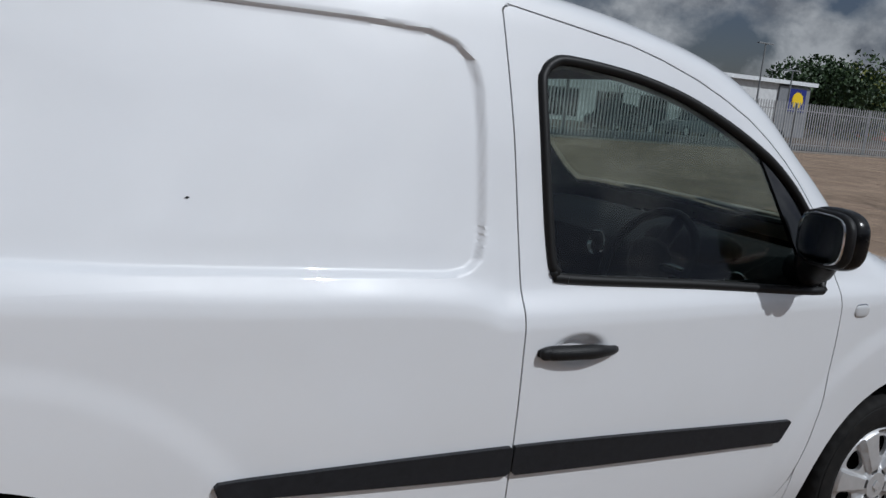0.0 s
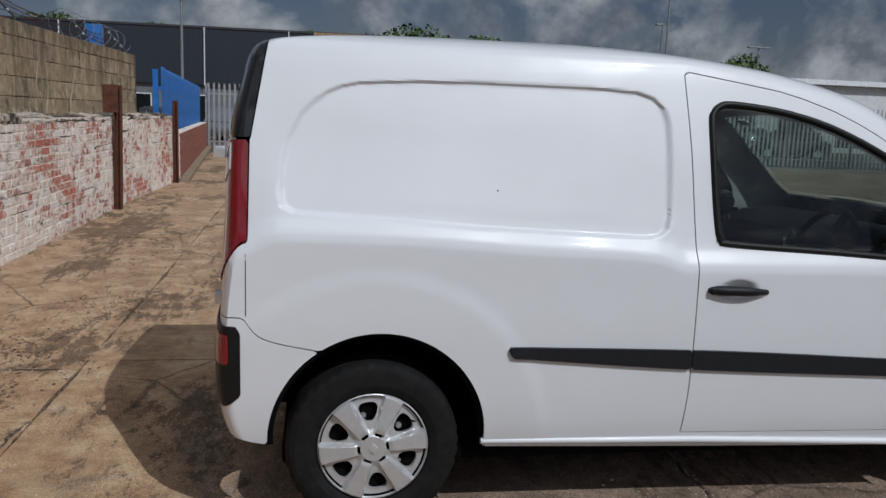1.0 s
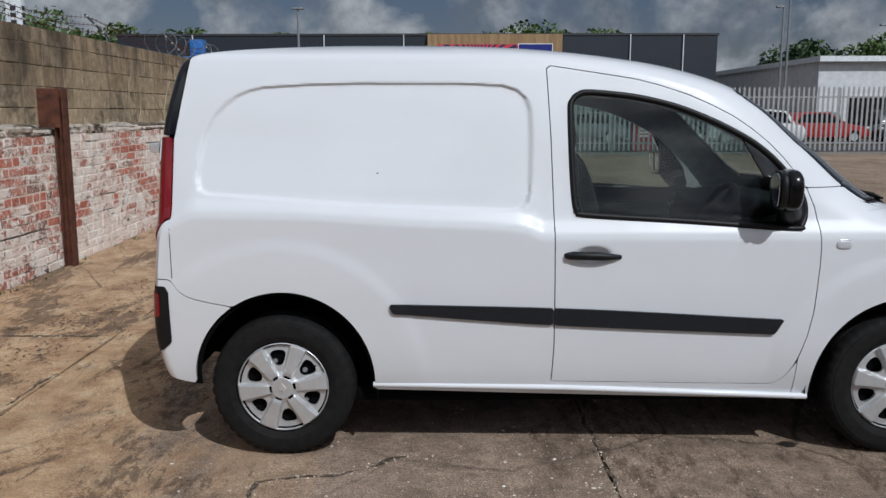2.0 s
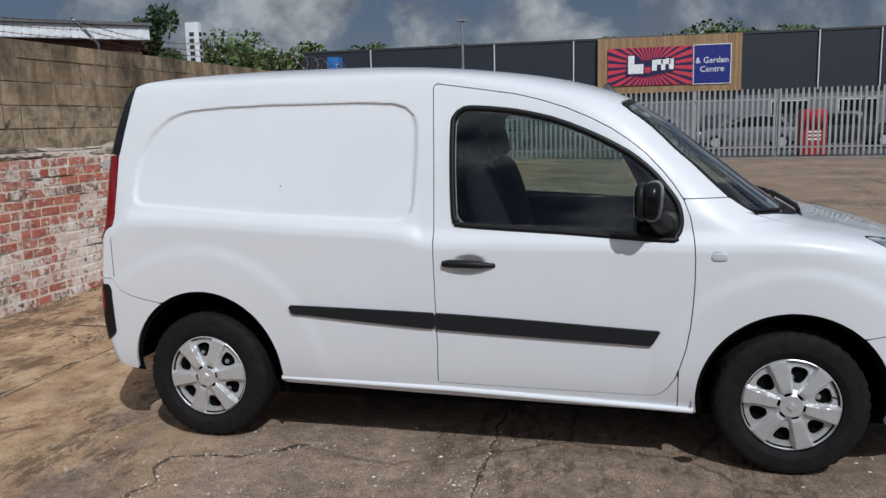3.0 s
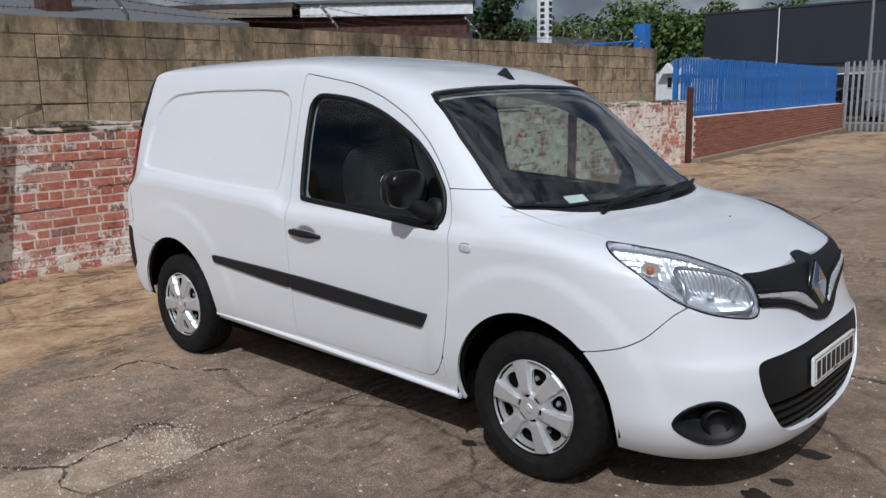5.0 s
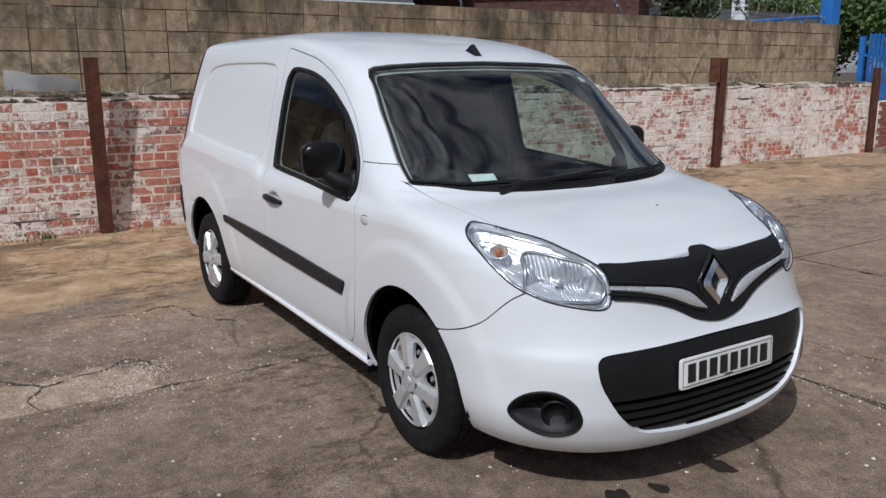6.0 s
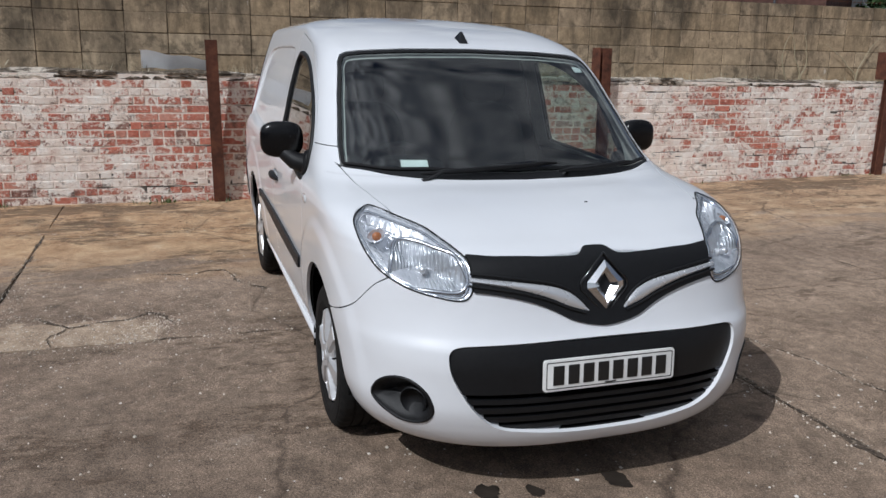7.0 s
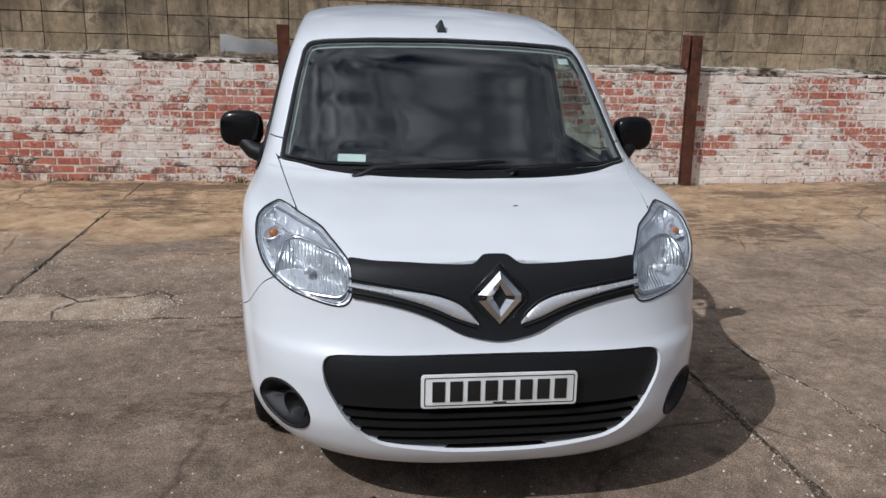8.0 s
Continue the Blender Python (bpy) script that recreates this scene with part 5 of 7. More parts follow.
for a in (-15, 195, 270):
    part("wheel_spoke", Solid().tube([wheel_m @ Vector((.06 * math.sin(radians(a + 90)) * 0 + .05 * math.cos(radians(a)), .05 * math.sin(radians(a)), -.01)), wheel_m @ Vector((.178 * math.cos(radians(a)), .178 * math.sin(radians(a)), 0))], [.026, .018], 8), SATIN if a == 270 else TRIM_DARK, steer, soft=60)
for sy in (-.38, .38):
    seat = thing("cab_seat", "", "")
    seat.parent = van
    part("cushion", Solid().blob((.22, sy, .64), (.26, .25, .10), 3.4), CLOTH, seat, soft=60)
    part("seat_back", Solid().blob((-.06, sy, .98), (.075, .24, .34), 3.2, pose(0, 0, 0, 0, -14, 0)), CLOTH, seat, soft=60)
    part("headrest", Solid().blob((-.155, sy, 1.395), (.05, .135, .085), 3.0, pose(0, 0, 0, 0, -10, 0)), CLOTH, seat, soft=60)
    for dy in (-.05, .05):
        part("headrest_post", Solid().tube([(-.13, sy + dy, 1.24), (-.15, sy + dy, 1.36)], .007, 8), SATIN, seat, soft=60)


# wheels
def wheel_parts(axle_x, sgn, spin):
    """A tyre, a six-spoke silver trim over a dark rim, and what shows through it. Local z points outwards."""
    w = thing("wheel", "", "")
    w.parent = van
    m = Matrix.Translation((axle_x, sgn * .755, HUB_Z)) @ pose(0, 0, 0, 90 if sgn < 0 else -90, 0, 0) @ pose(0, 0, 0, 0, 0, spin)
    n = 120
    prof = [(.198, -.085), (.215, -.098), (.262, -.104), (.293, -.097), (.307, -.086), (.3125, -.072), (.313, -.045), (.308, -.044), (.308, -.036), (.313, -.035), (.3135, -.006), (.308, -.005), (.308, .003), (.3135, .004),
            (.313, .035), (.308, .036), (.308, .044), (.313, .045), (.3125, .072), (.307, .086), (.293, .097), (.285, .0985), (.283, .1015), (.262, .105), (.232, .103), (.228, .1005), (.215, .098), (.204, .090), (.198, .085)]
    t = Solid().lathe(prof, Matrix(), n, False)
    rows = len(prof)
    out = []
    for i, (x, y, z) in enumerate(t.v):
        r = math.hypot(x, y)
        k = i % n
        if .300 < r and abs(z) > .046 and k % 3 == 0:
            f = (r - .006) / r
            x, y = x * f, y * f
        p = m @ Vector((x, y, z))
        if p.z < .0015:
            p.z = .0015
        out.append(tuple(p))
    t.v = out
    part("tyre", t, TYRE, w, "black road tyre with worn sidewall", soft=28)
    # trim: a polar relief with six cut windows
    rr = np.linspace(.012, .2025, 52)[:, None]
    aa = np.linspace(0, 2 * math.pi, 217)[None, :]
    off = (aa % (math.pi / 3)) - math.pi / 6
    across = rr * np.abs(np.sin(off))
    half_w = .0235 + .115 * (rr - .05)
    spoke = smooth(0.0, .010, across - (rr * math.sin(math.pi / 6) - half_w))
    valley = smooth(.05, .075, rr) * (1 - smooth(.190, .1965, rr))
    rr = rr + 0 * aa
    h = .020 - .10 * np.maximum(0, rr - .05) ** 1.25 + .006 * spoke * valley
    h = h - (1 - spoke) * valley * (.010 + .095 * np.maximum(0, rr - .09)) + .004 * (1 - smooth(.046, .052, rr))
    h = h - .012 * smooth(.196, .2025, rr)
    polar = np.stack([rr * np.cos(aa), rr * np.sin(aa), .082 + h], -1)
    room = np.maximum(.004, (rr * math.sin(math.pi / 6) - half_w) * .95 - .002)
    win = (1 - ((across / room) ** 3 + (np.abs(rr - .133) / .034) ** 3) ** (1 / 3)) * .028
    slot = np.minimum.reduce([rr - .0470, .0575 - rr, np.abs(np.sin(off * 1.0)) * rr - .012])
    world_grid = np.array(m)[:3, :3] @ polar.reshape(-1, 3).T
    world_grid = (world_grid.T + np.array(m)[:3, 3]).reshape(polar.shape)
    nn = -normals_of(world_grid)
    keep = np.minimum(-win, -slot - .0002)
    trim = cut(world_grid[:, ::-1], nn[:, ::-1], keep[:, ::-1], 0, .014)
    wt_ = part("wheel_trim", trim, SILVER, w, "silver six-spoke plastic wheel trim", soft=30)
    # black put in for the shade behind the trim's windows
    part("rim_well", Solid().lathe([(.0, .045), (.09, .045), (.12, .055), (.17, .060), (.199, .086), (.2045, .091)], m, 40), SHADE, w, "steel rim behind the trim, its shade painted black")
    for k in range(5):
        a = 2 * math.pi * k / 5 + .5
        part("wheel_nut", Solid().lathe([(.0, .066), (.011, .064), (.013, .052)], m @ Matrix.Translation((.115 * math.cos(a), .115 * math.sin(a), 0)), 6), POLE_GREY, w, soft=0)
    part("centre_cap", Solid().prism(diamond(.016, .022), .004, m @ pose(0, 0, .106, 0, 0, -spin + 10)), STRIP_SILVER, w, bevel=.001)
    part("valve", Solid().tube([m @ Vector((.150, .075, .085)), m @ Vector((.158, .079, .108))], .004, 6), TYRE, w)
    return w


for axle, spins in ((REAR_AXLE, (8, 40)), (FRONT_AXLE, (-12, 20))):
    wheel_parts(axle, -1, spins[0])
    wheel_parts(axle, 1, spins[1])
    part("axle", Solid().tube([(axle, -.70, .31), (axle, .70, .31)], .045, 10), SHADE, van)

# ---- fences ----
def pale_outline(w, h):
    return [(-w, 0), (w, 0), (w, h - .10), (w * .62, h), (w * .25, h - .05), (0, h), (-w * .25, h - .05), (-w * .62, h), (-w, h - .10)]


def palisade(name, label, start, end, low, high, pitch, width, material, posts, group):
    """A palisade fence: pointed pales on two rails between posts."""
    a, b = Vector((*start, 0)), Vector((*end, 0))
    run, along = (b - a).length, (b - a).normalized()
    turn = math.degrees(math.atan2(along.y, along.x))
    fence = thing(name, label, "fence", (a.x, a.y, 0), group)
    fence.rotation_euler = (0, 0, radians(turn))
    pale = Solid().prism(pale_outline(width, high - low), .012, pose(0, 0, 0, 90, 0, 0))
    me = mesh_of("pale", pale, material, 0)
    for k in range(int(run / pitch)):
        ob = new("pale", me)
        ob.parent = fence
        ob.location = (k * pitch + pitch / 2, random.uniform(-.004, .004), low + random.uniform(-.012, .012))
    for z in (low + .28, high - .38):
        part("rail", Solid().box((0, .002, z - .025), (run, .05, z + .025)), material, fence, soft=0)
    me = mesh_of("post", Solid().box((-.04, .05, 0), (.04, .14, high - .05)), posts, 0)
    for k in range(int(run / 2.75) + 1):
        ob = new("post", me)
        ob.parent = fence
        ob.location = (min(k * 2.75, run - .05), 0, 0)
    return fence


FENCE_W, FENCE_E = (-5.42, 26.2), (42.0, 25.2)
palisade("palisade_fence", "grey galvanised palisade fence with pointed pales", FENCE_W, FENCE_E, .10, 2.42, .180, .037, GALV, GALV, "fences")
palisade("palisade_fence", "bright blue painted palisade fence behind a brick wall", (-4.42, 12.05), (-5.62, 26.1), .98, 2.22, .155, .052, BLUE_PAINT, BLUE_PAINT, "fences")
part("kerb", Solid().box((-5.2, 24.9, -.03), (42, 25.12, .09)), plain("kerb_concrete", (.22, .20, .18), .9, 0, .3, 30), label="low concrete kerb before the fence", bevel=.02)
tagged(bpy.data.objects["kerb"], category="kerb", kind="structure")
part("pavement", Solid().box((-5.2, 25.12, -.03), (42, 31.0, .045)), plain("car_park_tarmac", (.055, .054, .053), .9, 0, .4, 30), label="grey tarmac strip along the fence", soft=0)
tagged(bpy.data.objects["pavement"], category="pavement", kind="structure")

# the wall under the blue fence; its bricks follow at the end
fence_wall = Solid()
fw_a, fw_b = Vector((-4.10, 12.06, 0)), Vector((-5.40, 26.15, 0))
fw_dir = (fw_b - fw_a).normalized()
fw_side = Vector((-fw_dir.y, fw_dir.x, 0))
fence_wall.prism([(fw_a + .012 * fw_side).to_2d(), (fw_b + .012 * fw_side).to_2d(), (fw_b + .22 * fw_side).to_2d(), (fw_a + .22 * fw_side).to_2d()], 1.06, pose(0, 0, -.03))
fence_wall = part("wall_fence", fence_wall, MORTAR, label="low red brick wall carrying the blue fence", soft=0)
tagged(fence_wall, category="wall", kind="structure")
footing = Solid().prism([(fw_a - .16 * fw_side).to_2d(), (fw_b - .16 * fw_side).to_2d(), (fw_b + .1 * fw_side).to_2d(), (fw_a + .1 * fw_side).to_2d()], .24, pose(0, 0, -.03))
part("wall_footing", footing, plain("footing_concrete", (.26, .20, .14), .95, 0, .4, 20), label="rough concrete footing of the fence wall", soft=0)
tagged(bpy.data.objects["wall_footing"], category="footing", kind="structure")


# ---- things on the boundary wall ----
def wire_bracket(y):
    b = thing("wire_bracket", "cranked dark steel bracket for barbed wire on the wall", "bracket", (block_face(y) - .1, y, TOP_Z), "brackets on the wall")
    part("arm", Solid().tube([(0, 0, -.25), (0, 0, .07), (-.26, -.06, .36)], [.018, .018, .016], 6), POLE_DARK, b)
    for k in range(3):
        part("wire_clip", Solid().blob((-.06 - .09 * k, -.02 - .018 * k, .13 + .10 * k), (.02, .02, .02), 2), GALV, b)
    return b


BRACKETS = (-7.5, -4.7, -1.9, .9, 3.7, 6.5, 9.3, 11.4)
for y in BRACKETS:
    wire_bracket(y)
for k in range(3):
    wire = thing("barbed_wire", "thin rusty barbed wire strung along the wall top", "wire", (0, 0, 0), "barbed wire strands")
    pts, barbs = [], Solid()
    for i in range(len(BRACKETS) - 1):
        for u in range(8):
            y = BRACKETS[i] + (BRACKETS[i + 1] - BRACKETS[i]) * u / 8
            sag = -.05 * math.sin(math.pi * u / 8) * (1 + .4 * k)
            pts.append(Vector((block_face(y) - .16 - .09 * k, y, TOP_Z + .13 + .10 * k + sag)))
    part("strand", Solid().tube(pts, .0035, 4, False), RUST, wire)
    for p, q in zip(pts, pts[1:]):
        for u in (.0, .33, .66):
            c = p.lerp(q, u)
            for a in (0, 1.6):
                d = Vector((math.cos(a), .35, math.sin(a))) * .022
                barbs.tube([c - d, c + d], .003, 3, False)
    tagged(part("barb_run", barbs, RUST, wire), kind="stuff")
coil = thing("razor_wire", "loose coil of razor wire along the wall's end", "wire", (block_face(9.5) - .1, 9.5, TOP_Z))
pts = [(.20 * math.cos(a), -1.6 + 3.3 * a / (2 * math.pi * 7), .16 + .18 * math.sin(a)) for a in (i * .35 for i in range(126))]
part("coil", Solid().tube(pts, .004, 4, False), POLE_GREY, coil)

sheet = thing("metal_sheet", "bent galvanised sheet lying on the low wall", "sheet", (-4.86, -1.42, CAP_Z + .035))
s = Solid()
nx, ny = 10, 6
s.add([(.10 * (j / ny) * .6 + .02, -.28 + .66 * i / nx, .19 * j / ny * (1 - .45 * i / nx) + .01 * math.sin(i * 1.1)) for d in (0,) for j in range(ny + 1) for i in range(nx + 1)],
      [(j * (nx + 1) + i, j * (nx + 1) + i + 1, (j + 1) * (nx + 1) + i + 1, (j + 1) * (nx + 1) + i) for j in range(ny) for i in range(nx)])
s.add([(x - .004, y, z) for x, y, z in s.v], [f[::-1] for f in s.f])
part("sheet_body", s, ZINC, sheet)

column = thing("blue_column", "blue painted steel column beyond the wall's end", "column", (-5.75, 12.9, 0))
part("column_shaft", Solid().box((-.13, -.13, 0), (.13, .13, 2.98)), BLUE_PAINT, column, bevel=.01)
railing = thing("blue_railing", "blue steel railing behind the block wall", "railing", (-6.6, 12.6, 0))
for z in (2.40, 2.62):
    part("rail", Solid().tube([(.8, .3, z), (-2.2, -.4, z - .06)], .03, 6), BLUE_PAINT, railing)
for k in range(7):
    part("baluster", Solid().tube([(.8 - .5 * k, .3 - .116 * k, 0), (.8 - .5 * k, .3 - .116 * k, 2.62 - .01 * k)], .02, 6), BLUE_PAINT, railing)


# ---- buildings ----
def window_in(parent, x0, x1, y, z0, z1, glass=CAR_GLASS, frame_mat=FASCIA):
    w = part("window", Solid().box((x0, y - .03, z0), (x1, y + .05, z1)), frame_mat, parent, bevel=.01)
    part("pane", Solid().box((x0 + .06, y - .045, z0 + .06), (x1 - .06, y - .02, z1 - .06)), glass, w)
    return w


store = thing("retail_store", "long dark grey clad retail store with a timber sign panel", "building", (0, 58.6, 0))
part("clad_wall", Solid().box((-25.2, 0, 3.25), (20.1, 30, 7.25)), CLAD, store, "dark ribbed cladding", soft=0)
part("lower_wall", Solid().box((-25.15, .25, 0), (20.05, 29.9, 3.25)), SHOPFRONT, store, "pale grey lower wall", soft=0)
part("roof_edge", Solid().box((-25.3, -.06, 7.25), (20.2, 30.05, 7.40)), POLE_DARK, store, soft=0)
for x in (-19.5, -9.6, -3.6, 13.5, 17.5):
    part("downpipe", Solid().tube([(x, -.12, 3.2), (x, -.12, 7.3)], .045, 8), FASCIA, store, "white downpipe")
for x in (-22, -16, -12, -6, 10.5, 15):
    window_in(store, x, x + 2.6, .25, .1, 2.5)
board = part("sign_board", Solid().box((-1.8, -.35, 3.3), (8.33, -.10, 7.32)), TIMBER, store, "vertical timber sign panel", soft=0)
for k in range(41):
    x = -1.8 + 10.13 * k / 41
    ob = part("board_plank", Solid().box((x + .012, -.39, 3.3), (x + .235, -.35, 7.32)), TIMBER, board, soft=0)
red = part("sunburst_panel", Solid().box((-1.08, -.47, 3.86), (4.98, -.40, 6.56)), SIGN_RED, board, "red panel with dark rays", soft=0)
cx, cz, n = 1.95, 5.2, 34
for k in range(n):
    a0, a1 = 2 * math.pi * k / n, 2 * math.pi * (k + .42) / n
    quad = []
    for a, inner_r in ((a0, True), (a0, False), (a1, False), (a1, True)):
        dx, dz = math.cos(a), math.sin(a)
        far = min(3.03 / max(1e-6, abs(dx)), 1.35 / max(1e-6, abs(dz)))
        far = min(far, (6.56 - cz) / dz if dz > 1e-6 else 9e9, (cz - 3.86) / -dz if dz < -1e-6 else 9e9)
        r = .55 if inner_r else far
        quad.append((cx + r * dx, -.478, cz + r * dz))
    part("ray", Solid().add(quad, [(0, 3, 2, 1)]), SIGN_NAVY, red, soft=0)

part("emblem", Solid().prism([(-1.75, -.62), (-.3, -.75), (1.7, -.40), (1.85, .55), (.6, .62), (-.6, .40), (-1.0, .95), (-1.6, .85)], .03, Matrix.Translation((cx, -.48, cz)) @ pose(0, 0, 0, 90)), SIGN_NAVY, red, "navy ground of the emblem", soft=0)
for x0, x1, z0, z1 in ((-1.55, -1.10, -.50, .80), (-1.10, -.45, -.50, .18), (.15, .50, -.32, .45), (.50, .90, .10, .48), (.80, 1.10, -.30, .45), (1.10, 1.45, .12, .52), (1.35, 1.68, -.26, .50)):
    part("emblem_bar", Solid().box((cx + x0, -.53, cz + z0), (cx + x1, -.51, cz + z1)), SIGN_WHITE, red, "plain white bar")
part("emblem_dot", Solid().box((cx - .35, -.535, cz - .45), (cx + .05, -.51, cz - .05)), SIGN_RED, red)
blue = part("name_panel", Solid().box((5.05, -.47, 3.86), (7.55, -.40, 6.56)), SIGN_BLUE, board, "blue panel with white words", soft=0)
part("panel_edge", Solid().box((4.99, -.46, 3.80), (7.61, -.42, 6.62)), FASCIA, blue, soft=0)
for text, z in (("& Garden", 5.30), ("Centre", 4.68)):
    lettering("lettering", text, .58, Matrix.Translation((6.30, -.485, z)) @ pose(0, 0, 0, 90), SIGN_WHITE, blue)

market = thing("supermarket", "pale grey supermarket with a yellow disc sign", "building", (0, 50.0, 0))
part("market_wall", Solid().box((24.0, 0, 0), (60.5, 24, 4.75)), WHITE_WALL, market, soft=0)
part("end_wall", Solid().box((60.5, -.2, 0), (64.6, 24, 4.6)), plain("grey_panels", (.22, .23, .25), .6), market, "grey end bay", soft=0)
part("roof_edge", Solid().box((23.8, -.5, 4.75), (65.2, 24.2, 5.10)), FASCIA, market, soft=0)
for k in range(7):
    window_in(market, 26 + 4.6 * k, 29 + 4.6 * k, 0, .3, 2.6)
sb = part("sign_back", Solid().box((61.7, -.35, 2.35), (63.9, -.2, 4.4)), SIGN_BLUE, market, soft=0)
part("sign_disc", Solid().lathe([(0, .06), (.72, .05), (.74, 0)], Matrix.Translation((62.8, -.36, 3.38)) @ pose(0, 0, 0, 90), 32), SIGN_YELLOW, sb, "plain yellow disc")

# local x runs back from the right-hand end of the front, y into the building
works = thing("works_building", "low brick works with a white roof fascia behind the wall", "building", (-8.98, 12.02, 0))
works.rotation_euler = (0, 0, radians(41.0))
part("brick_wall", Solid().box((-11.5, .25, 0), (-.75, 6, 3.41)), DARK_BRICK, works, soft=0)
fascia = part("white_fascia", Solid().box((-4.64, .03, 3.41), (-.6, 6.2, 3.70)), FASCIA, works, "white corrugated fascia", soft=0)
for k in range(20):
    part("fascia_rib", Solid().box((-4.60 + .2 * k, .018, 3.43), (-4.54 + .2 * k, .03, 3.69)), FASCIA, fascia, soft=0)
part("roof_edge", Solid().box((-4.69, -.05, 3.70), (-.54, 6.25, 3.76)), GREY_ROOF, works, soft=0)
part("annex_roof", Solid().add([(-11.8, -.5, 3.62), (-4.70, -.5, 3.70), (-4.70, 4, 3.98), (-11.8, 4, 3.92), (-11.8, -.5, 3.50), (-4.70, -.5, 3.58), (-4.70, 4, 3.7), (-11.8, 4, 3.6)], [(0, 1, 2, 3), (0, 4, 5, 1), (1, 5, 6, 2), (2, 6, 7, 3), (3, 7, 4, 0), (4, 7, 6, 5)]), plain("brown_felt_roof", (.060, .048, .040), .9, 0, .3, 20, .3), works, "dark brown felt roof of the annex", soft=0)
part("annex_board", Solid().box((-7.6, -.50, 3.38), (-4.74, -.44, 3.58)), plain("weathered_board", (.22, .19, .155), .85, 0, .3, 20), works, "weathered grey fascia board", soft=0)
shed = thing("shed", "low shed with a dark grey pitched roof behind the wall", "building", (-11.5, 0, 0))
part("shed_wall", Solid().box((-6, .5, 0), (0, 6.2, 2.7)), DARK_BRICK, shed, soft=0)
r = Solid()
r.add([(.5, -.2, 2.75), (.5, 6.5, 3.05), (-5, 6.5, 4.1), (-5, -.2, 3.7), (.5, -.2, 2.6), (.5, 6.5, 2.9), (-5, 6.5, 3.95), (-5, -.2, 3.5)], [(0, 1, 2, 3), (7, 6, 5, 4), (0, 4, 5, 1), (1, 5, 6, 2), (2, 6, 7, 3), (3, 7, 4, 0)])
part("shed_roof", r, GREY_ROOF, shed, soft=0)
part("fascia_board", Solid().box((.52, -.2, 2.50), (.58, 6.5, 2.95)), FASCIA, shed, soft=0)
part("chimney", Solid().box((-1.6, 3.2, 2.7), (-1.1, 3.7, 4.4)), DARK_BRICK, shed, bevel=.02)
depot = thing("trade_unit", "trade unit with dark shutters and white panels", "building", (-14.5, 0, 0))
part("unit_wall", Solid().box((-8, 14.6, 0), (0, 26, 3.6)), GREY_ROOF, depot, soft=0)
for k, (y0, y1, mat) in enumerate(((15.2, 16.6, FASCIA), (17.4, 19.2, CAR_GLASS), (19.8, 20.8, FASCIA))):
    part("unit_panel", Solid().box((.02, y0, .2), (.10, y1, 3.2)), mat, depot, soft=0)
part("unit_sign", Solid().lathe([(0, .03), (.32, .03), (.33, 0)], Matrix.Translation((.13, 15.9, 2.9)) @ pose(0, 0, 0, 0, 90, 0), 24), plain("sky_blue_sign", (.05, .35, .72), .5), depot)

totem = thing("totem_sign", "slim white totem sign with dark vertical bars", "sign", (-12.5, 18.9, 0))
part("totem_body", Solid().box((-.22, -.12, 0), (.22, .12, 4.72)), FASCIA, totem, bevel=.03)
for k in range(6):
    part("sign_bar", Solid().box((.222, -.08, 3.35 + .19 * k), (.228, .08, 3.47 + .19 * k)), POLE_DARK, totem)
    part("sign_bar", Solid().box((-.08, -.128, 3.35 + .19 * k), (.08, -.122, 3.47 + .19 * k)), POLE_DARK, totem)

house = thing("house", "white gabled house with a grey roof among trees", "house", (-23.3, 50, -.9))
part("house_wall", Solid().box((-1.5, 0, 0), (1.5, 5, 3.6)), WHITE_WALL, house, soft=0)
for gx in (-.35, 1.0):
    g = Solid().prism([(-.58, 0), (.58, 0), (0, .7)], .5, Matrix.Translation((gx, -.1, 3.6)) @ pose(0, 0, 0, 90))
    part("gable", g, WHITE_WALL, house, soft=0)
    window_in(house, gx - .22, gx + .22, -.02, 2.6, 3.4)
r = Solid().add([(-1.7, .3, 3.58), (1.7, .3, 3.58), (1.3, 2.6, 4.7), (-1.3, 2.6, 4.7), (1.7, 5.2, 3.58), (-1.7, 5.2, 3.58)], [(0, 1, 2, 3), (1, 4, 2), (4, 5, 3, 2), (5, 0, 3), (0, 5, 4, 1)])
part("house_roof", r, GREY_ROOF, house, soft=0)
red_house = thing("house", "distant house with a red tiled roof", "house", (104, 66, 0))
part("house_wall", Solid().box((-4, 0, 0), (4, 8, 5.2)), plain("orange_brick", (.42, .16, .08), .9), red_house, soft=0)
part("house_roof", Solid().add([(-4.4, -.4, 5.2), (4.4, -.4, 5.2), (3, 4, 7.6), (-3, 4, 7.6), (4.4, 8.4, 5.2), (-4.4, 8.4, 5.2)], [(0, 1, 2, 3), (1, 4, 2), (4, 5, 3, 2), (5, 0, 3), (0, 5, 4, 1)]), RED_PAINT, red_house, soft=0)


# ---- street lamps, cars and a clothes bank in the car parks ----
def street_lamp(x, y, h, heads, mat=POLE_GREY):
    l = thing("street_lamp", "tall grey steel car park lamp post", "lamp", (x, y, 0), "car park lamps")
    part("pole", Solid().tube([(0, 0, 0), (0, 0, h * .5), (0, 0, h)], [.09, .075, .055], 8), mat, l)
    for d in heads:
        part("lamp_head", Solid().box((min(0, d), -.12, h - .04), (max(0, d), .12, h + .06)), mat, l, bevel=.02)
    return l


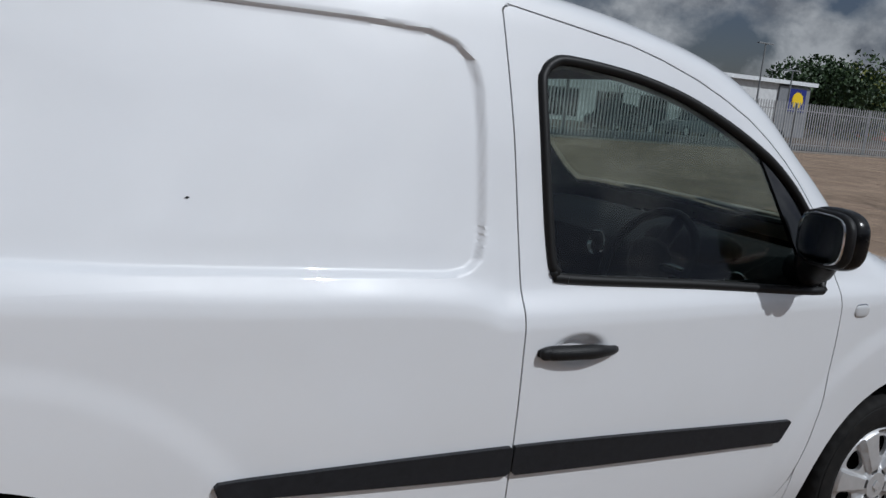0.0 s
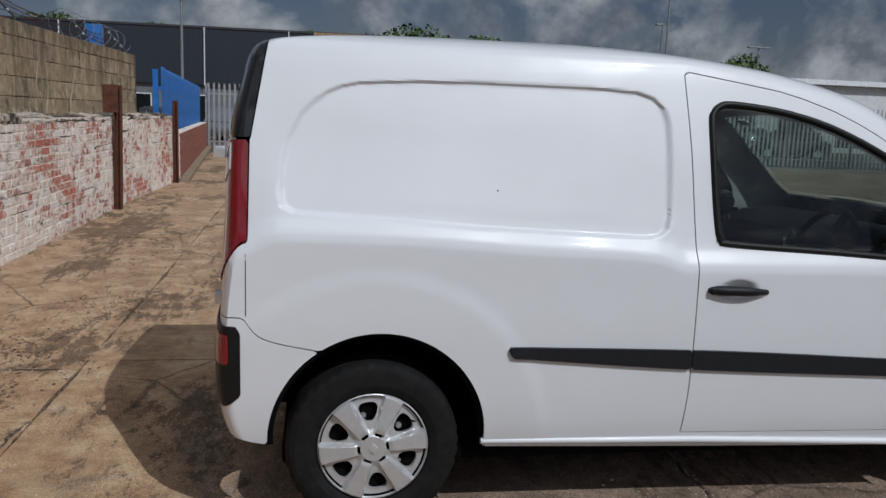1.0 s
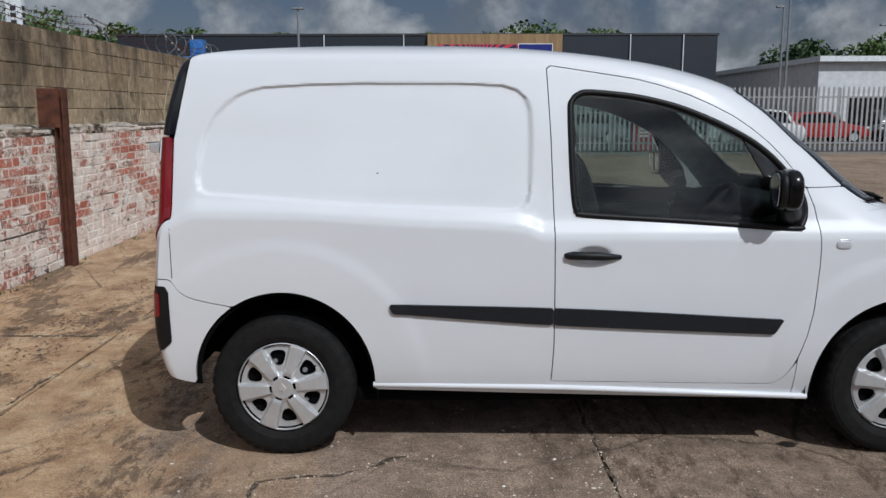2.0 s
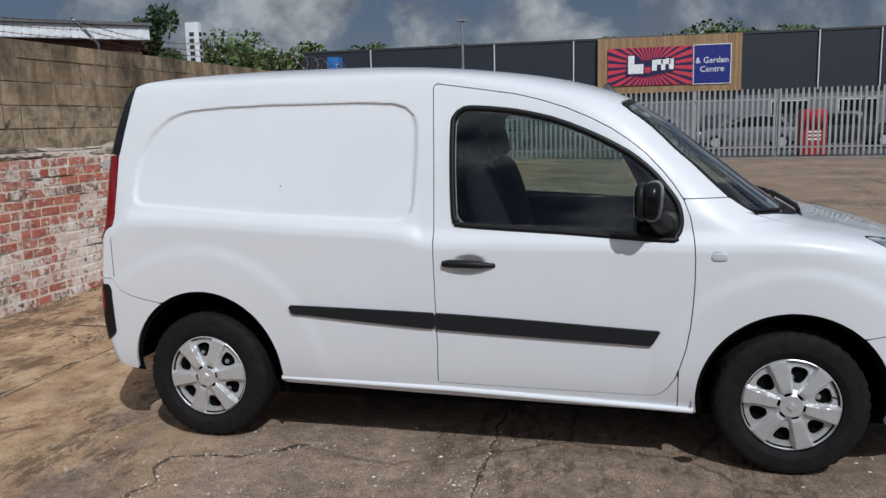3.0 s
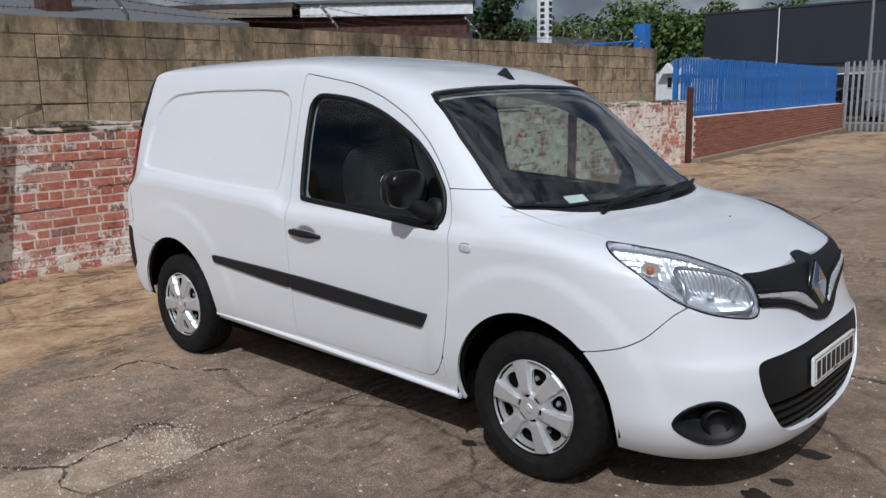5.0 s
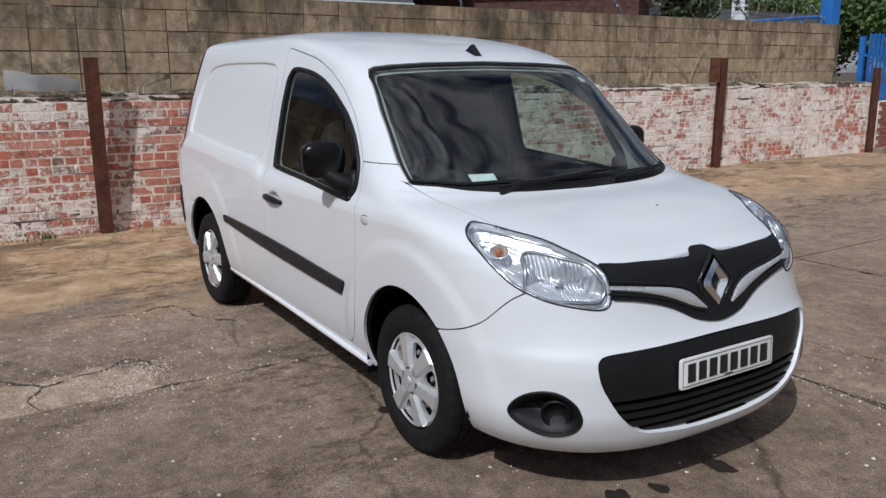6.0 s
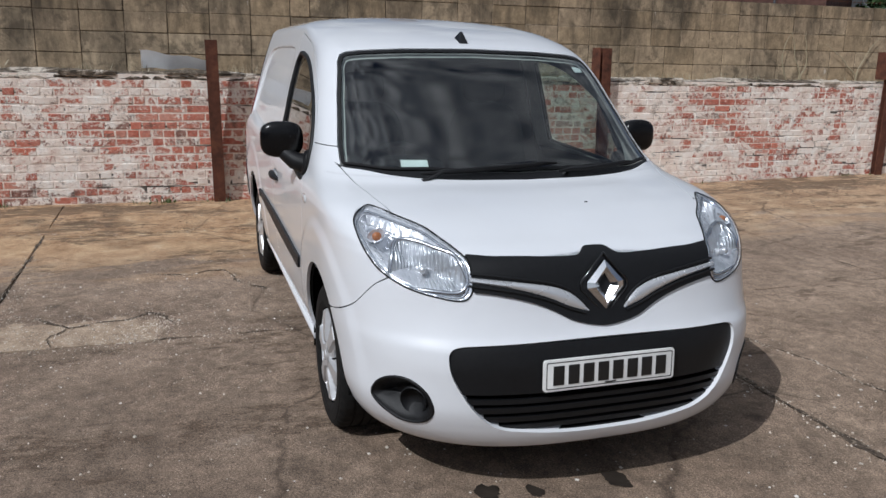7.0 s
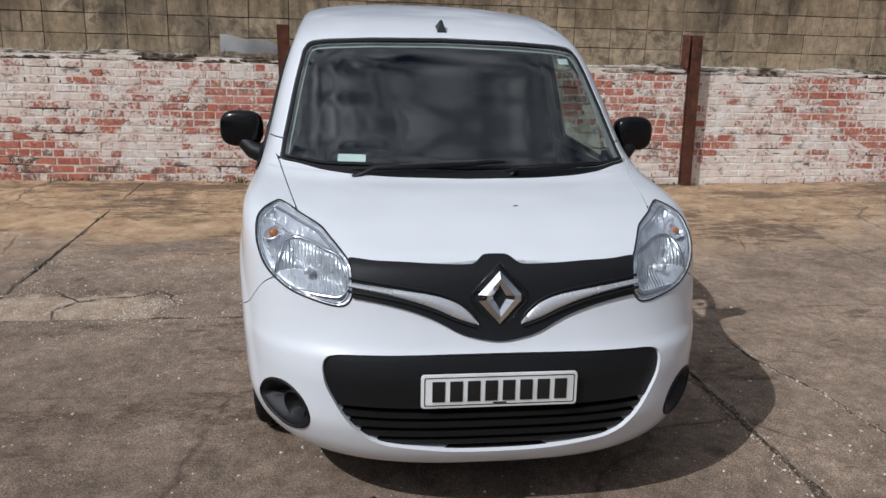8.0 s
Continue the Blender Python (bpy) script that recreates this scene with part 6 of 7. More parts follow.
street_lamp(-8.3, 39.8, 6.9, (.3, -.3))
street_lamp(19.4, 45, 7.6, (-.45,))
street_lamp(20.0, 45.6, 9.8, (.5, -.5))
street_lamp(25.9, 45, 6.55, (.75, -.75))
street_lamp(52.3, 45, 7.4, (.85, -.85))
street_lamp(59.0, 47.5, 5.8, (.85, -.85))


def parked_car(x, y, turn, paint, label, tall=0.0):
    c = thing("car", label, "car", (x, y, .045), "parked cars")
    c.rotation_euler = (0, 0, radians(turn))
    lower = [(-2.1, .30), (-2.15, .62), (-2.05, .88), (-1.2, .96), (1.0, .93), (1.85, .80), (2.12, .62), (2.10, .28)]
    upper = [(-1.75, .92), (-1.35, 1.40 + tall), (-.6, 1.48 + tall), (.15, 1.44 + tall), (1.05, .93)]
    part("car_body", Solid().prism(lower, 1.72, Matrix.Translation((0, .86, 0)) @ pose(0, 0, 0, 90)), paint, c, bevel=.09)
    part("car_roof", Solid().prism(upper, 1.42, Matrix.Translation((0, .71, 0)) @ pose(0, 0, 0, 90)), paint, c, bevel=.07)
    glass = [(-1.52, .97), (-1.22, 1.34 + tall), (-.58, 1.40 + tall), (.10, 1.37 + tall), (.82, .97)]
    part("car_glass", Solid().prism(glass, 1.45, Matrix.Translation((0, .725, 0)) @ pose(0, 0, 0, 90)), CAR_GLASS, c)
    part("car_screen", Solid().add([(1.06, -.62, .955), (1.06, .62, .955), (.22, .58, 1.43 + tall), (.22, -.58, 1.43 + tall)], [(0, 1, 2, 3)]), CAR_GLASS, c, soft=0)
    for sx in (-1.35, 1.35):
        for sy in (-.80, .80):
            w = part("car_wheel", Solid().lathe([(.20, -.09), (.30, -.09), (.315, -.06), (.315, .06), (.30, .09), (.20, .09)], Matrix.Translation((sx, sy, .315)) @ pose(0, 0, 0, 90), 20, True), TYRE, c)
            part("car_hub", Solid().lathe([(0, .075 if sy < 0 else -.075), (.20, .07 if sy < 0 else -.07)], Matrix.Translation((sx, sy, .315)) @ pose(0, 0, 0, 90), 16), SILVER, w)
    for sy in (-.62, .62):
        part("car_headlamp", Solid().blob((2.02, sy, .70), (.10, .18, .08), 2.6), CLEAR_LENS, c)
    return c


for x, y, turn, paint, label, tall in ((-8.2, 34.6, 80, CAR_DARK, "dark car parked beyond the fence", 0), (-5.4, 34.8, 84, CAR_SILVER, "silver car parked beyond the fence", .1), (-2.4, 35.0, 95, CAR_DARK, "dark car parked beyond the fence", .15),
                                    (1.2, 33.4, 172, CAR_SILVER, "silver car parked beyond the fence", 0), (5.6, 33.8, 178, CAR_SILVER, "silver car parked beyond the fence", 0), (9.6, 34.0, 6, CAR_DARK, "dark car parked beyond the fence", 0),
                                    (13.6, 33.6, 175, CAR_WHITE, "white car parked beyond the fence", .1), (17.0, 34.4, 8, CAR_RED, "red car parked beyond the fence", 0), (21.6, 34.2, 180, CAR_DARK, "dark car parked beyond the fence", 0),
                                    (29.0, 33.5, 4, CAR_DARK, "dark car parked beyond the fence", .1), (35.0, 34.0, 176, CAR_SILVER, "silver car parked beyond the fence", 0), (41.0, 35.0, 2, CAR_DARK, "dark car parked beyond the fence", 0)):
    parked_car(x, y, turn, paint, label, tall)
for k in range(13):
    dark = k % 3 != 1
    parked_car(-10 + 3.1 * k + .5 * math.sin(k * 2.3), 42.5 + .4 * math.cos(k * 1.7), 90 + 4 * math.sin(k * 3.1), CAR_DARK if dark else CAR_SILVER, "dark car in the second row of the car park" if dark else "silver car in the second row of the car park", .08 * (k % 2))
bank = thing("clothes_bank", "red steel clothes bank beside the fence", "container", (6.95, 27.2, .045))
part("bank_body", Solid().box((-.42, -.4, 0), (.42, .4, 1.62)), RED_PAINT, bank, bevel=.04)
part("bank_hatch", Solid().box((-.30, -.46, 1.05), (.30, -.38, 1.38)), CAR_RED, bank, bevel=.02)
for k in range(3):
    part("label_bar", Solid().box((-.22, -.405, .80 - .13 * k), (.22, -.402, .86 - .13 * k)), SIGN_WHITE, bank)


# ---- trees ----
def tree(x, y, height, spread, leaves, label, seed, base=.28, count=9500, size=.235):
    rnd = random.Random(seed)
    height *= .77
    t = thing("tree", label, "tree", (x, y, 0), "trees")
    trunk = Solid().tube([(0, 0, -.1), (.05, .02, height * .3), (-.05, .05, height * .62), (.02, 0, height * .86)], [.028 * height, .022 * height, .012 * height, .004 * height], 8)
    centres = []
    for k in range(9):
        a, up = k * 2.4 + rnd.random(), height * (base + .12 + (.86 - base) * k / 9)
        reach = spread * (.34 + .26 * rnd.random()) * (1.0 - .55 * (k / 9) ** 2)
        tip = Vector((reach * math.cos(a), reach * math.sin(a), up + height * .10))
        trunk.tube([(0, 0, up - height * .12), tip * .55 + Vector((0, 0, up * .42)), tip], [.009 * height, .006 * height, .002 * height], 5)
        centres.append((tip, spread * (.25 + .12 * rnd.random())))
    centres.append((Vector((0, 0, height * .88)), spread * .26))
    centres.append((Vector((0, 0, height * .66)), spread * .36))
    part("trunk", trunk, BARK, t)
    crown = Solid()
    for k in range(count):
        c, r = centres[k % len(centres)]
        d = Vector((rnd.gauss(0, 1), rnd.gauss(0, 1), rnd.gauss(0, .8))).normalized() * r * (rnd.random() ** .38) * 1.12
        p = c + d
        u = Vector((rnd.gauss(0, 1), rnd.gauss(0, 1), rnd.gauss(0, 1))).normalized()
        v = u.orthogonal().normalized()
        w = u.cross(v)
        s_ = size * (.5 + rnd.random())
        crown.add([p - v * s_ - w * s_ * .4, p + v * s_ * .3 - w * s_ * .6, p + v * s_ + w * s_ * .3, p - v * s_ * .2 + w * s_ * .6 + u * s_ * .2], [(0, 1, 2, 3)])
    tagged(part("crown", crown, leaves, t, soft=0), kind="stuff")
    return t


GREEN, DARK, YELLOW = "fresh green broadleaf tree behind the buildings", "dark green tree behind the buildings", "yellow-green willow beside the supermarket"
for k, (x, y, h, w, lf, lb) in enumerate((
        (-41, 75, 11.0, 8.5, LEAF_A, GREEN), (-34, 76, 10.0, 6.5, LEAF_A, GREEN), (-27, 78, 10.0, 6.0, LEAF_A, GREEN), (-18.5, 79, 9.8, 5.5, LEAF_A, GREEN), (-49.5, 74, 10.0, 8.0, LEAF_A, GREEN),
        (-3, 95, 11.2, 6.0, LEAF_A, GREEN), (4, 95, 11.4, 6.0, LEAF_A, GREEN), (9.5, 95, 12.3, 9.0, LEAF_A, GREEN), (18, 95, 11.6, 7.0, LEAF_A, GREEN), (13.5, 96, 11.8, 6.0, LEAF_A, GREEN), (-9.5, 96, 10.8, 5.0, LEAF_A, GREEN),
        (38, 84, 9.2, 7.0, LEAF_B, DARK), (45.5, 84, 9.4, 7.0, LEAF_A, GREEN), (-56, 70, 9.6, 8.0, LEAF_A, GREEN),
        (77, 57, 7.9, 9.5, LEAF_B, DARK), (88, 60, 6.6, 11.0, LEAF_C, YELLOW))):
    tree(x, y, h, w, lf, lb, 100 + k)
for k, (x, y, h) in enumerate(((-12.9, 17.0, 6.0), (-13.7, 17.3, 5.6))):
    tree(x, y, h, 1.35, LEAF_B, "dark narrow conifer behind the wall", 300 + k, .05, 3600, .08)

# an unseen hall added behind the camera as a dark reflection for the glass
hall = thing("unseen_hall", "unseen dark hall added for reflections in the van's glass", "building", (4, -24, 0))
part("hall_wall", Solid().box((-34, -10, 0), (40, 0, 5.2)), plain("reflected_dark_wall", (.034, .026, .022), .9, 0, .1, 5, .2), hall, soft=0)
part("hall_roof", Solid().box((-34.3, -10.3, 5.2), (40.3, .3, 5.5)), GREY_ROOF, hall, soft=0)

# ---- growth and litter by the wall ----
def tufts(name, label, category, places, blade, material, seed, height, lean=.6):
    rnd = random.Random(seed)
    s = Solid()
    for x, y, z, n, spread in places:
        for _ in range(n):
            a, h = rnd.uniform(0, 6.28), height * rnd.uniform(.4, 1.1)
            p = Vector((x + rnd.gauss(0, spread * .4), y + rnd.gauss(0, spread), z))
            d = Vector((math.cos(a), math.sin(a), 0))
            q = p + d * h * lean * rnd.random() + Vector((0, 0, h))
            w = d.cross(Vector((0, 0, 1))) * blade
            mid = p.lerp(q, .55) - d * h * .08
            s.add([p - w, p + w, mid + w * .8, mid - w * .8, q], [(0, 1, 2, 3), (3, 2, 4)])
    ob = part(name, s, material, None, label, soft=0)
    return tagged(ob, category=category, kind="stuff")


rnd = random.Random(5)
ledge = [(block_face(y) + rnd.uniform(.05, .4), y, CAP_Z - .02, rnd.randint(4, 16), .10) for y in [rnd.uniform(-6, 11.5) for _ in range(46)]]
ledge += [(block_face(y) + .35, y, CAP_Z - .02, 26, .14) for y in (-.4, .1, .5, 4.6, 5.3, 5.9)]
tufts("dry_stalks", "dead pale stalks lying on the low wall's ledge", "dead plants", ledge, .004, DRY, 8, .12, 1.2)
foot = [(brick_face(y) + rnd.uniform(.03, .1), y, ground_z(-4.3, y) - .01, rnd.randint(3, 10), .07) for y in [rnd.uniform(-6, 10) for _ in range(34)]]
foot += [(brick_face(-1.5) + .06, -1.5, 0, 40, .06), (brick_face(-3.4) + .06, -3.4, 0, 20, .06)]
tufts("weeds", "small weeds along the foot of the wall", "weeds", foot, .006, WEED, 9, .06, .9)
vine = thing("dead_creeper", "dead pale creeper stems clinging to the block wall", "creeper", (block_face(8.8), 8.8, CAP_Z))
for k in range(9):
    p, pts = Vector((.02, rnd.uniform(-2.2, 2.4), 0)), []
    ang = rnd.uniform(.9, 2.2)
    for i in range(9):
        pts.append(p.copy())
        ang += rnd.uniform(-.35, .35)
        p = p + Vector((rnd.uniform(-.004, .006), .12 * math.cos(ang), .085 * abs(math.sin(ang))))
        p.x = max(.015, min(.05, p.x))
    part("stem", Solid().tube(pts, [.010 - .0009 * i for i in range(9)], 5), DRY, vine)

grit = Solid()
rnd = random.Random(11)
for _ in range(7000):
    kind = rnd.random()
    if kind < .45:
        x, y = rnd.uniform(-4.4, -2.6), rnd.uniform(-6, 9)
    elif kind < .75:
        x, y = rnd.gauss(-.25, .35), rnd.gauss(-1.7, .5)
    elif kind < .9:
        u = rnd.random()
        x, y = rnd.choice(((2.95 + rnd.gauss(0, .03), -4 + 9 * u), (-.03 + rnd.gauss(0, .03), -4 + 8 * u), (-2.5 + 7 * u, 1.262 + rnd.gauss(0, .03)), (-2.5 + 7 * u, -2.53 + rnd.gauss(0, .03)), (-2.95 + rnd.gauss(0, .05), -4 + 9 * u)))
        if noise.noise(Vector((x * .9, y * .9, 2))) < 0:
            continue
    else:
        x, y = rnd.uniform(-2.5, 4.5), rnd.uniform(-4, 5)
    r = rnd.uniform(.0016, .0060) * (1.4 if kind > .75 else 1)
    z, a = ground_z(x, y), rnd.uniform(0, 3)
    c, s_ = math.cos(a) * r, math.sin(a) * r
    h = r * .5
    grit.add([(x - c, y - s_, z - .003), (x + s_, y - c, z - .003), (x + c * 1.2, y + s_, z - .003), (x - s_, y + c, z - .003), (x + c * .2, y + s_ * .3, z + h)], [(0, 1, 4), (1, 2, 4), (2, 3, 4), (3, 0, 4)])
# crumbled concrete at the spalled joint, and paler chips lying about the yard
for k in range(3300):
    if k < 1050:
        u = rnd.random()
        x, y = rnd.choice(((-.30 + rnd.gauss(0, .12), -2.45 + 1.0 * u), (-1.6 + 1.6 * u, -2.46 + rnd.gauss(0, .05)), (rnd.gauss(-.30, .09), rnd.gauss(-1.58, .06)), (rnd.gauss(-.10, .05), rnd.gauss(-1.72, .08)), (-.03 + rnd.gauss(0, .05), -2.6 + 1.6 * u)))
        r = rnd.uniform(.002, .010)
    else:
        x, y, r = rnd.uniform(-1.8, 4.2), rnd.uniform(-3.6, 2.6), rnd.uniform(.004, .016) * rnd.random() ** .9
    z, a = ground_z(x, y) + .002, rnd.uniform(0, 6.28)
    ring_ = [(x + r * rnd.uniform(.5, 1.2) * math.cos(a + q), y + r * rnd.uniform(.4, 1.0) * math.sin(a + q), z - .004) for q in (0, 1.3, 2.4, 3.7, 5.0)]
    grit.add(ring_ + [(x, y, z + r * rnd.uniform(.15, .5))], [(q, (q + 1) % 5, 5) for q in range(5)])
def open_crack(points, width, seed, bits, bed):
    """A crumbled crack in the slab: a ragged dirt-filled line and the broken bits lying along it."""
    rnd = random.Random(seed)
    line = []
    for (ax, ay), (bx, by) in zip(points, points[1:]):
        n = max(2, int(math.hypot(bx - ax, by - ay) / .02))
        line += [(ax + (bx - ax) * k / n, ay + (by - ay) * k / n) for k in range(n)]
    line.append(points[-1])
    left, right = [], []
    for k, (x, y) in enumerate(line):
        ox, oy = line[max(0, k - 1)], line[min(len(line) - 1, k + 1)]
        dx, dy = oy[0] - ox[0], oy[1] - ox[1]
        size = math.hypot(dx, dy) or 1
        nx, ny = -dy / size, dx / size
        wander = .022 * noise.noise(Vector((x * 9, y * 9, seed))) + .010 * noise.noise(Vector((x * 31, y * 31, seed)))
        w = width * max(.04, .5 + 1.3 * noise.noise(Vector((x * 5, y * 5, seed + 3))) + .5 * noise.noise(Vector((x * 23, y * 23, seed)))) * min(1, k / 4 + .1, (len(line) - 1 - k) / 4 + .1)
        left.append((x + nx * (wander + w), y + ny * (wander + w), ground_z(x, y) + .0035))
        right.append((x + nx * (wander - w), y + ny * (wander - w), ground_z(x, y) + .0035))
    n = len(line)
    bed.add(left + right, [(n + k, n + k + 1, k + 1, k) for k in range(n - 1)])
    for _ in range(int(bits * n)):
        k = rnd.randrange(n)
        x, y = line[k][0] + rnd.gauss(0, width * 1.4), line[k][1] + rnd.gauss(0, width * 1.4)
        r, a = rnd.uniform(.002, .010) * (.5 + .5 * rnd.random()), rnd.uniform(0, 6.28)
        z = ground_z(x, y) + .004
        ring_ = [(x + r * rnd.uniform(.5, 1.2) * math.cos(a + q), y + r * rnd.uniform(.4, 1.0) * math.sin(a + q), z - .004) for q in (0, 1.3, 2.4, 3.7, 5.0)]
        grit.add(ring_ + [(x, y, z + r * rnd.uniform(.2, .6))], [(q, (q + 1) % 5, 5) for q in range(5)])


crack_bed = Solid()
for k, (points, width, bits) in enumerate((
        (((-1.54, -1.69), (-1.44, -1.51), (-1.41, -1.37), (-1.50, -1.22), (-1.49, -1.12), (-1.31, -1.07), (-1.15, -1.05), (-.87, -.855)), .012, 2.2),
        (((-.66, -2.40), (-.55, -2.23), (-.36, -2.06), (-.43, -1.90), (-.44, -1.74), (-.55, -1.63), (-.45, -1.53), (-.24, -1.47)), .011, 3.5),
        (((-.36, -2.06), (-.20, -2.16), (-.03, -2.12)), .010, 2.0),
        (((.10, 1.55), (.33, 1.63), (.67, 1.68), (.97, 1.72), (1.23, 1.81), (1.56, 1.82), (2.2, 1.95)), .009, 2.6),
        (((1.05, 1.25), (1.31, 1.26), (1.64, 1.262), (1.89, 1.262), (2.12, 1.264), (2.9, 1.262)), .020, 3.8),
        (((-.03, -1.66), (-.03, -.93), (-.03, -.35)), .008, .8),
        (((-2.98, -2.53), (-2.1, -2.52), (-1.6, -2.54), (-.9, -2.55), (-.4, -2.53)), .013, 1.2),
        (((-3.75, 1.10), (-3.4, 1.09), (-3.05, 1.10)), .012, 1.0),
        (((-3.15, -3.3), (-3.10, -2.75), (-3.08, -2.45)), .012, 1.0),
        (((-.55, 3.70), (-.1, 3.69), (.6, 3.73), (1.5, 3.70)), .014, 1.0),
        (((-2.96, -.9), (-3.0, -.4), (-2.97, .3)), .010, 1.0))):
    open_crack(points, width, 40 + k, bits, crack_bed)
tagged(part("crack_dirt", crack_bed, JOINT, None, "dark dirt in ragged cracks of the concrete", soft=0), category="cracks", kind="stuff")
grit = part("gravel_litter", grit, leaf("grit", (.22, .165, .12), (.66, .58, .49)), None, "loose grit and pale flakes on the concrete", soft=0)
tagged(grit, category="litter", kind="stuff")
# whitish flakes and petals, thicker in drifts
flakes = Solid()
rnd = random.Random(57)
for _ in range(1500):
    x, y = rnd.uniform(-1.9, 4.3), rnd.uniform(-3.8, 2.6)
    if noise.noise(Vector((x * .8, y * .8, 7))) + rnd.uniform(-.45, .25) < -.1:
        continue
    r, a, z = .0035 + .0095 * rnd.random() ** 2.2, rnd.uniform(0, 6.28), ground_z(x, y) + .003
    ring_ = [(x + r * rnd.uniform(.6, 1.2) * math.cos(a + q), y + r * rnd.uniform(.5, 1.0) * math.sin(a + q), z - .002) for q in (0, 1.2, 2.5, 3.8, 5.1)]
    flakes.add(ring_ + [(x, y, z + r * rnd.uniform(.15, .45))], [(q, (q + 1) % 5, 5) for q in range(5)])
flakes = part("petal_litter", flakes, leaf("petals", (.42, .36, .30), (.80, .76, .70)), None, "small whitish flakes scattered over the concrete", soft=0)
tagged(flakes, category="litter", kind="stuff")


def oil_stain(x, y, r, seed):
    """A damp dark drip mark with a ragged edge."""
    rnd = random.Random(seed)
    rim = []
    for k in range(22):
        a = 2 * math.pi * k / 22
        q = r * (1 + .45 * noise.noise(Vector((math.cos(a) * 1.6, math.sin(a) * 1.6, seed)))) * rnd.uniform(.85, 1.1)
        rim.append((x + 1.35 * q * math.cos(a), y + q * math.sin(a), ground_z(x, y) + .0042))
    ob = part("oil_stain", Solid().add(rim + [(x, y, ground_z(x, y) + .0046)], [(k, (k + 1) % 22, 22) for k in range(22)]), OIL, None, "dark oil drip soaked into the concrete", soft=0)
    tagged(ob, category="stain", kind="stuff")


OIL = plain("oil_soaked_concrete", (.030, .023, .018), .55, 0, .5, 60, .5, Specular_IOR_Level=.4)
for k, (x, y, r) in enumerate(((2.02, -0.40, 0.045), (2.06, -0.23, 0.030), (2.07, 0.11, 0.050), (0.84, -0.75, 0.030))):
    oil_stain(x, y, r, 70 + k)

leaf_litter = Solid()
rnd = random.Random(12)
for _ in range(5200):
    cx, cy, sx, sy = rnd.choice(((-3.35, 1.2, .22, .5), (-3.25, 2.6, .35, .5), (-3.1, 4.6, .5, .9), (-3.6, 6.0, .5, .8), (-3.9, -.3, .25, 1.0), (-3.8, -2.2, .3, .8), (-4.3, 2.0, .06, 3.5), (-4.35, -2.5, .06, 2.0), (-3.2, 5.4, .7, .4)))
    x, y = min(-2.5, rnd.gauss(cx, sx)), rnd.gauss(cy, sy)
    if x < brick_face(y) + .02 or noise.noise(Vector((x * 2.6, y * 1.6, 5))) < rnd.uniform(-.35, .15):
        continue
    r, a = rnd.uniform(.004, .017), rnd.uniform(0, 6.28)
    z = ground_z(x, y) + .002
    c, q = math.cos(a) * r, math.sin(a) * r
    leaf_litter.add([(x - c, y - q, z), (x + q * .6, y - c * .6, z + r * .5 * rnd.random()), (x + c, y + q, z + r * .3), (x - q * .6, y + c * .6, z + r * .4 * rnd.random())], [(0, 1, 2, 3)])
tagged(part("leaf_litter", leaf_litter, leaf("dead_leaves", (.045, .029, .019), (.22, .15, .10)), None, "brown dead leaf litter swept along the wall", soft=0), category="litter", kind="stuff")

# rubble and soil lying on the low wall
ridge = Solid()
n = 150
for i in range(n + 1):
    y = WALL_START + (BRICK_END - WALL_START) * i / n
    for j in range(7):
        u = j / 6
        x = brick_face(y) - .02 - u * (brick_face(y) - block_face(y) - .03)
        hump = .035 + .05 * noise.noise(Vector((y * 1.3, u * 2, 3))) + .03 * noise.noise(Vector((y * 6, u * 6, 9)))
        ridge.v.append((x, y, CAP_Z - .03 + max(0, hump) * math.sin(math.pi * min(1, .15 + u)) + .02 * u))
ridge.f = [(i * 7 + j, i * 7 + j + 1, (i + 1) * 7 + j + 1, (i + 1) * 7 + j) for i in range(n) for j in range(6)]
ridge = part("ledge_rubble", ridge, CAPPING, None, "soil and crumbled mortar on the low wall's ledge")
tagged(ridge, category="rubble", kind="stuff")


# ---- bricks and blocks, one by one ----
def worn_box(length, height, depth, chamfer, rnd):
    """A brick lying along y, its face at x = 0, with worn arrises; the back is open."""
    def j(q=.0032):
        return rnd.uniform(-q, q)
    o = [(-length / 2, 0), (length / 2, 0), (length / 2, height), (-length / 2, height)]
    back = [(-depth, y, z) for y, z in o]
    mid = [(-chamfer + j(), y, z) for y, z in o]
    c = chamfer
    front = [(j(.002), y + (c + j()) * (1 if y < 0 else -1), z + (c + j()) * (1 if z < height / 2 else -1)) for y, z in o]
    s = Solid().add(back + mid + front, [(8, 9, 10, 11)] + [(4 + k, 4 + (k + 1) % 4, 8 + (k + 1) % 4, 8 + k) for k in range(4)] + [(k, (k + 1) % 4, 4 + (k + 1) % 4, 4 + k) for k in range(4)])
    return s


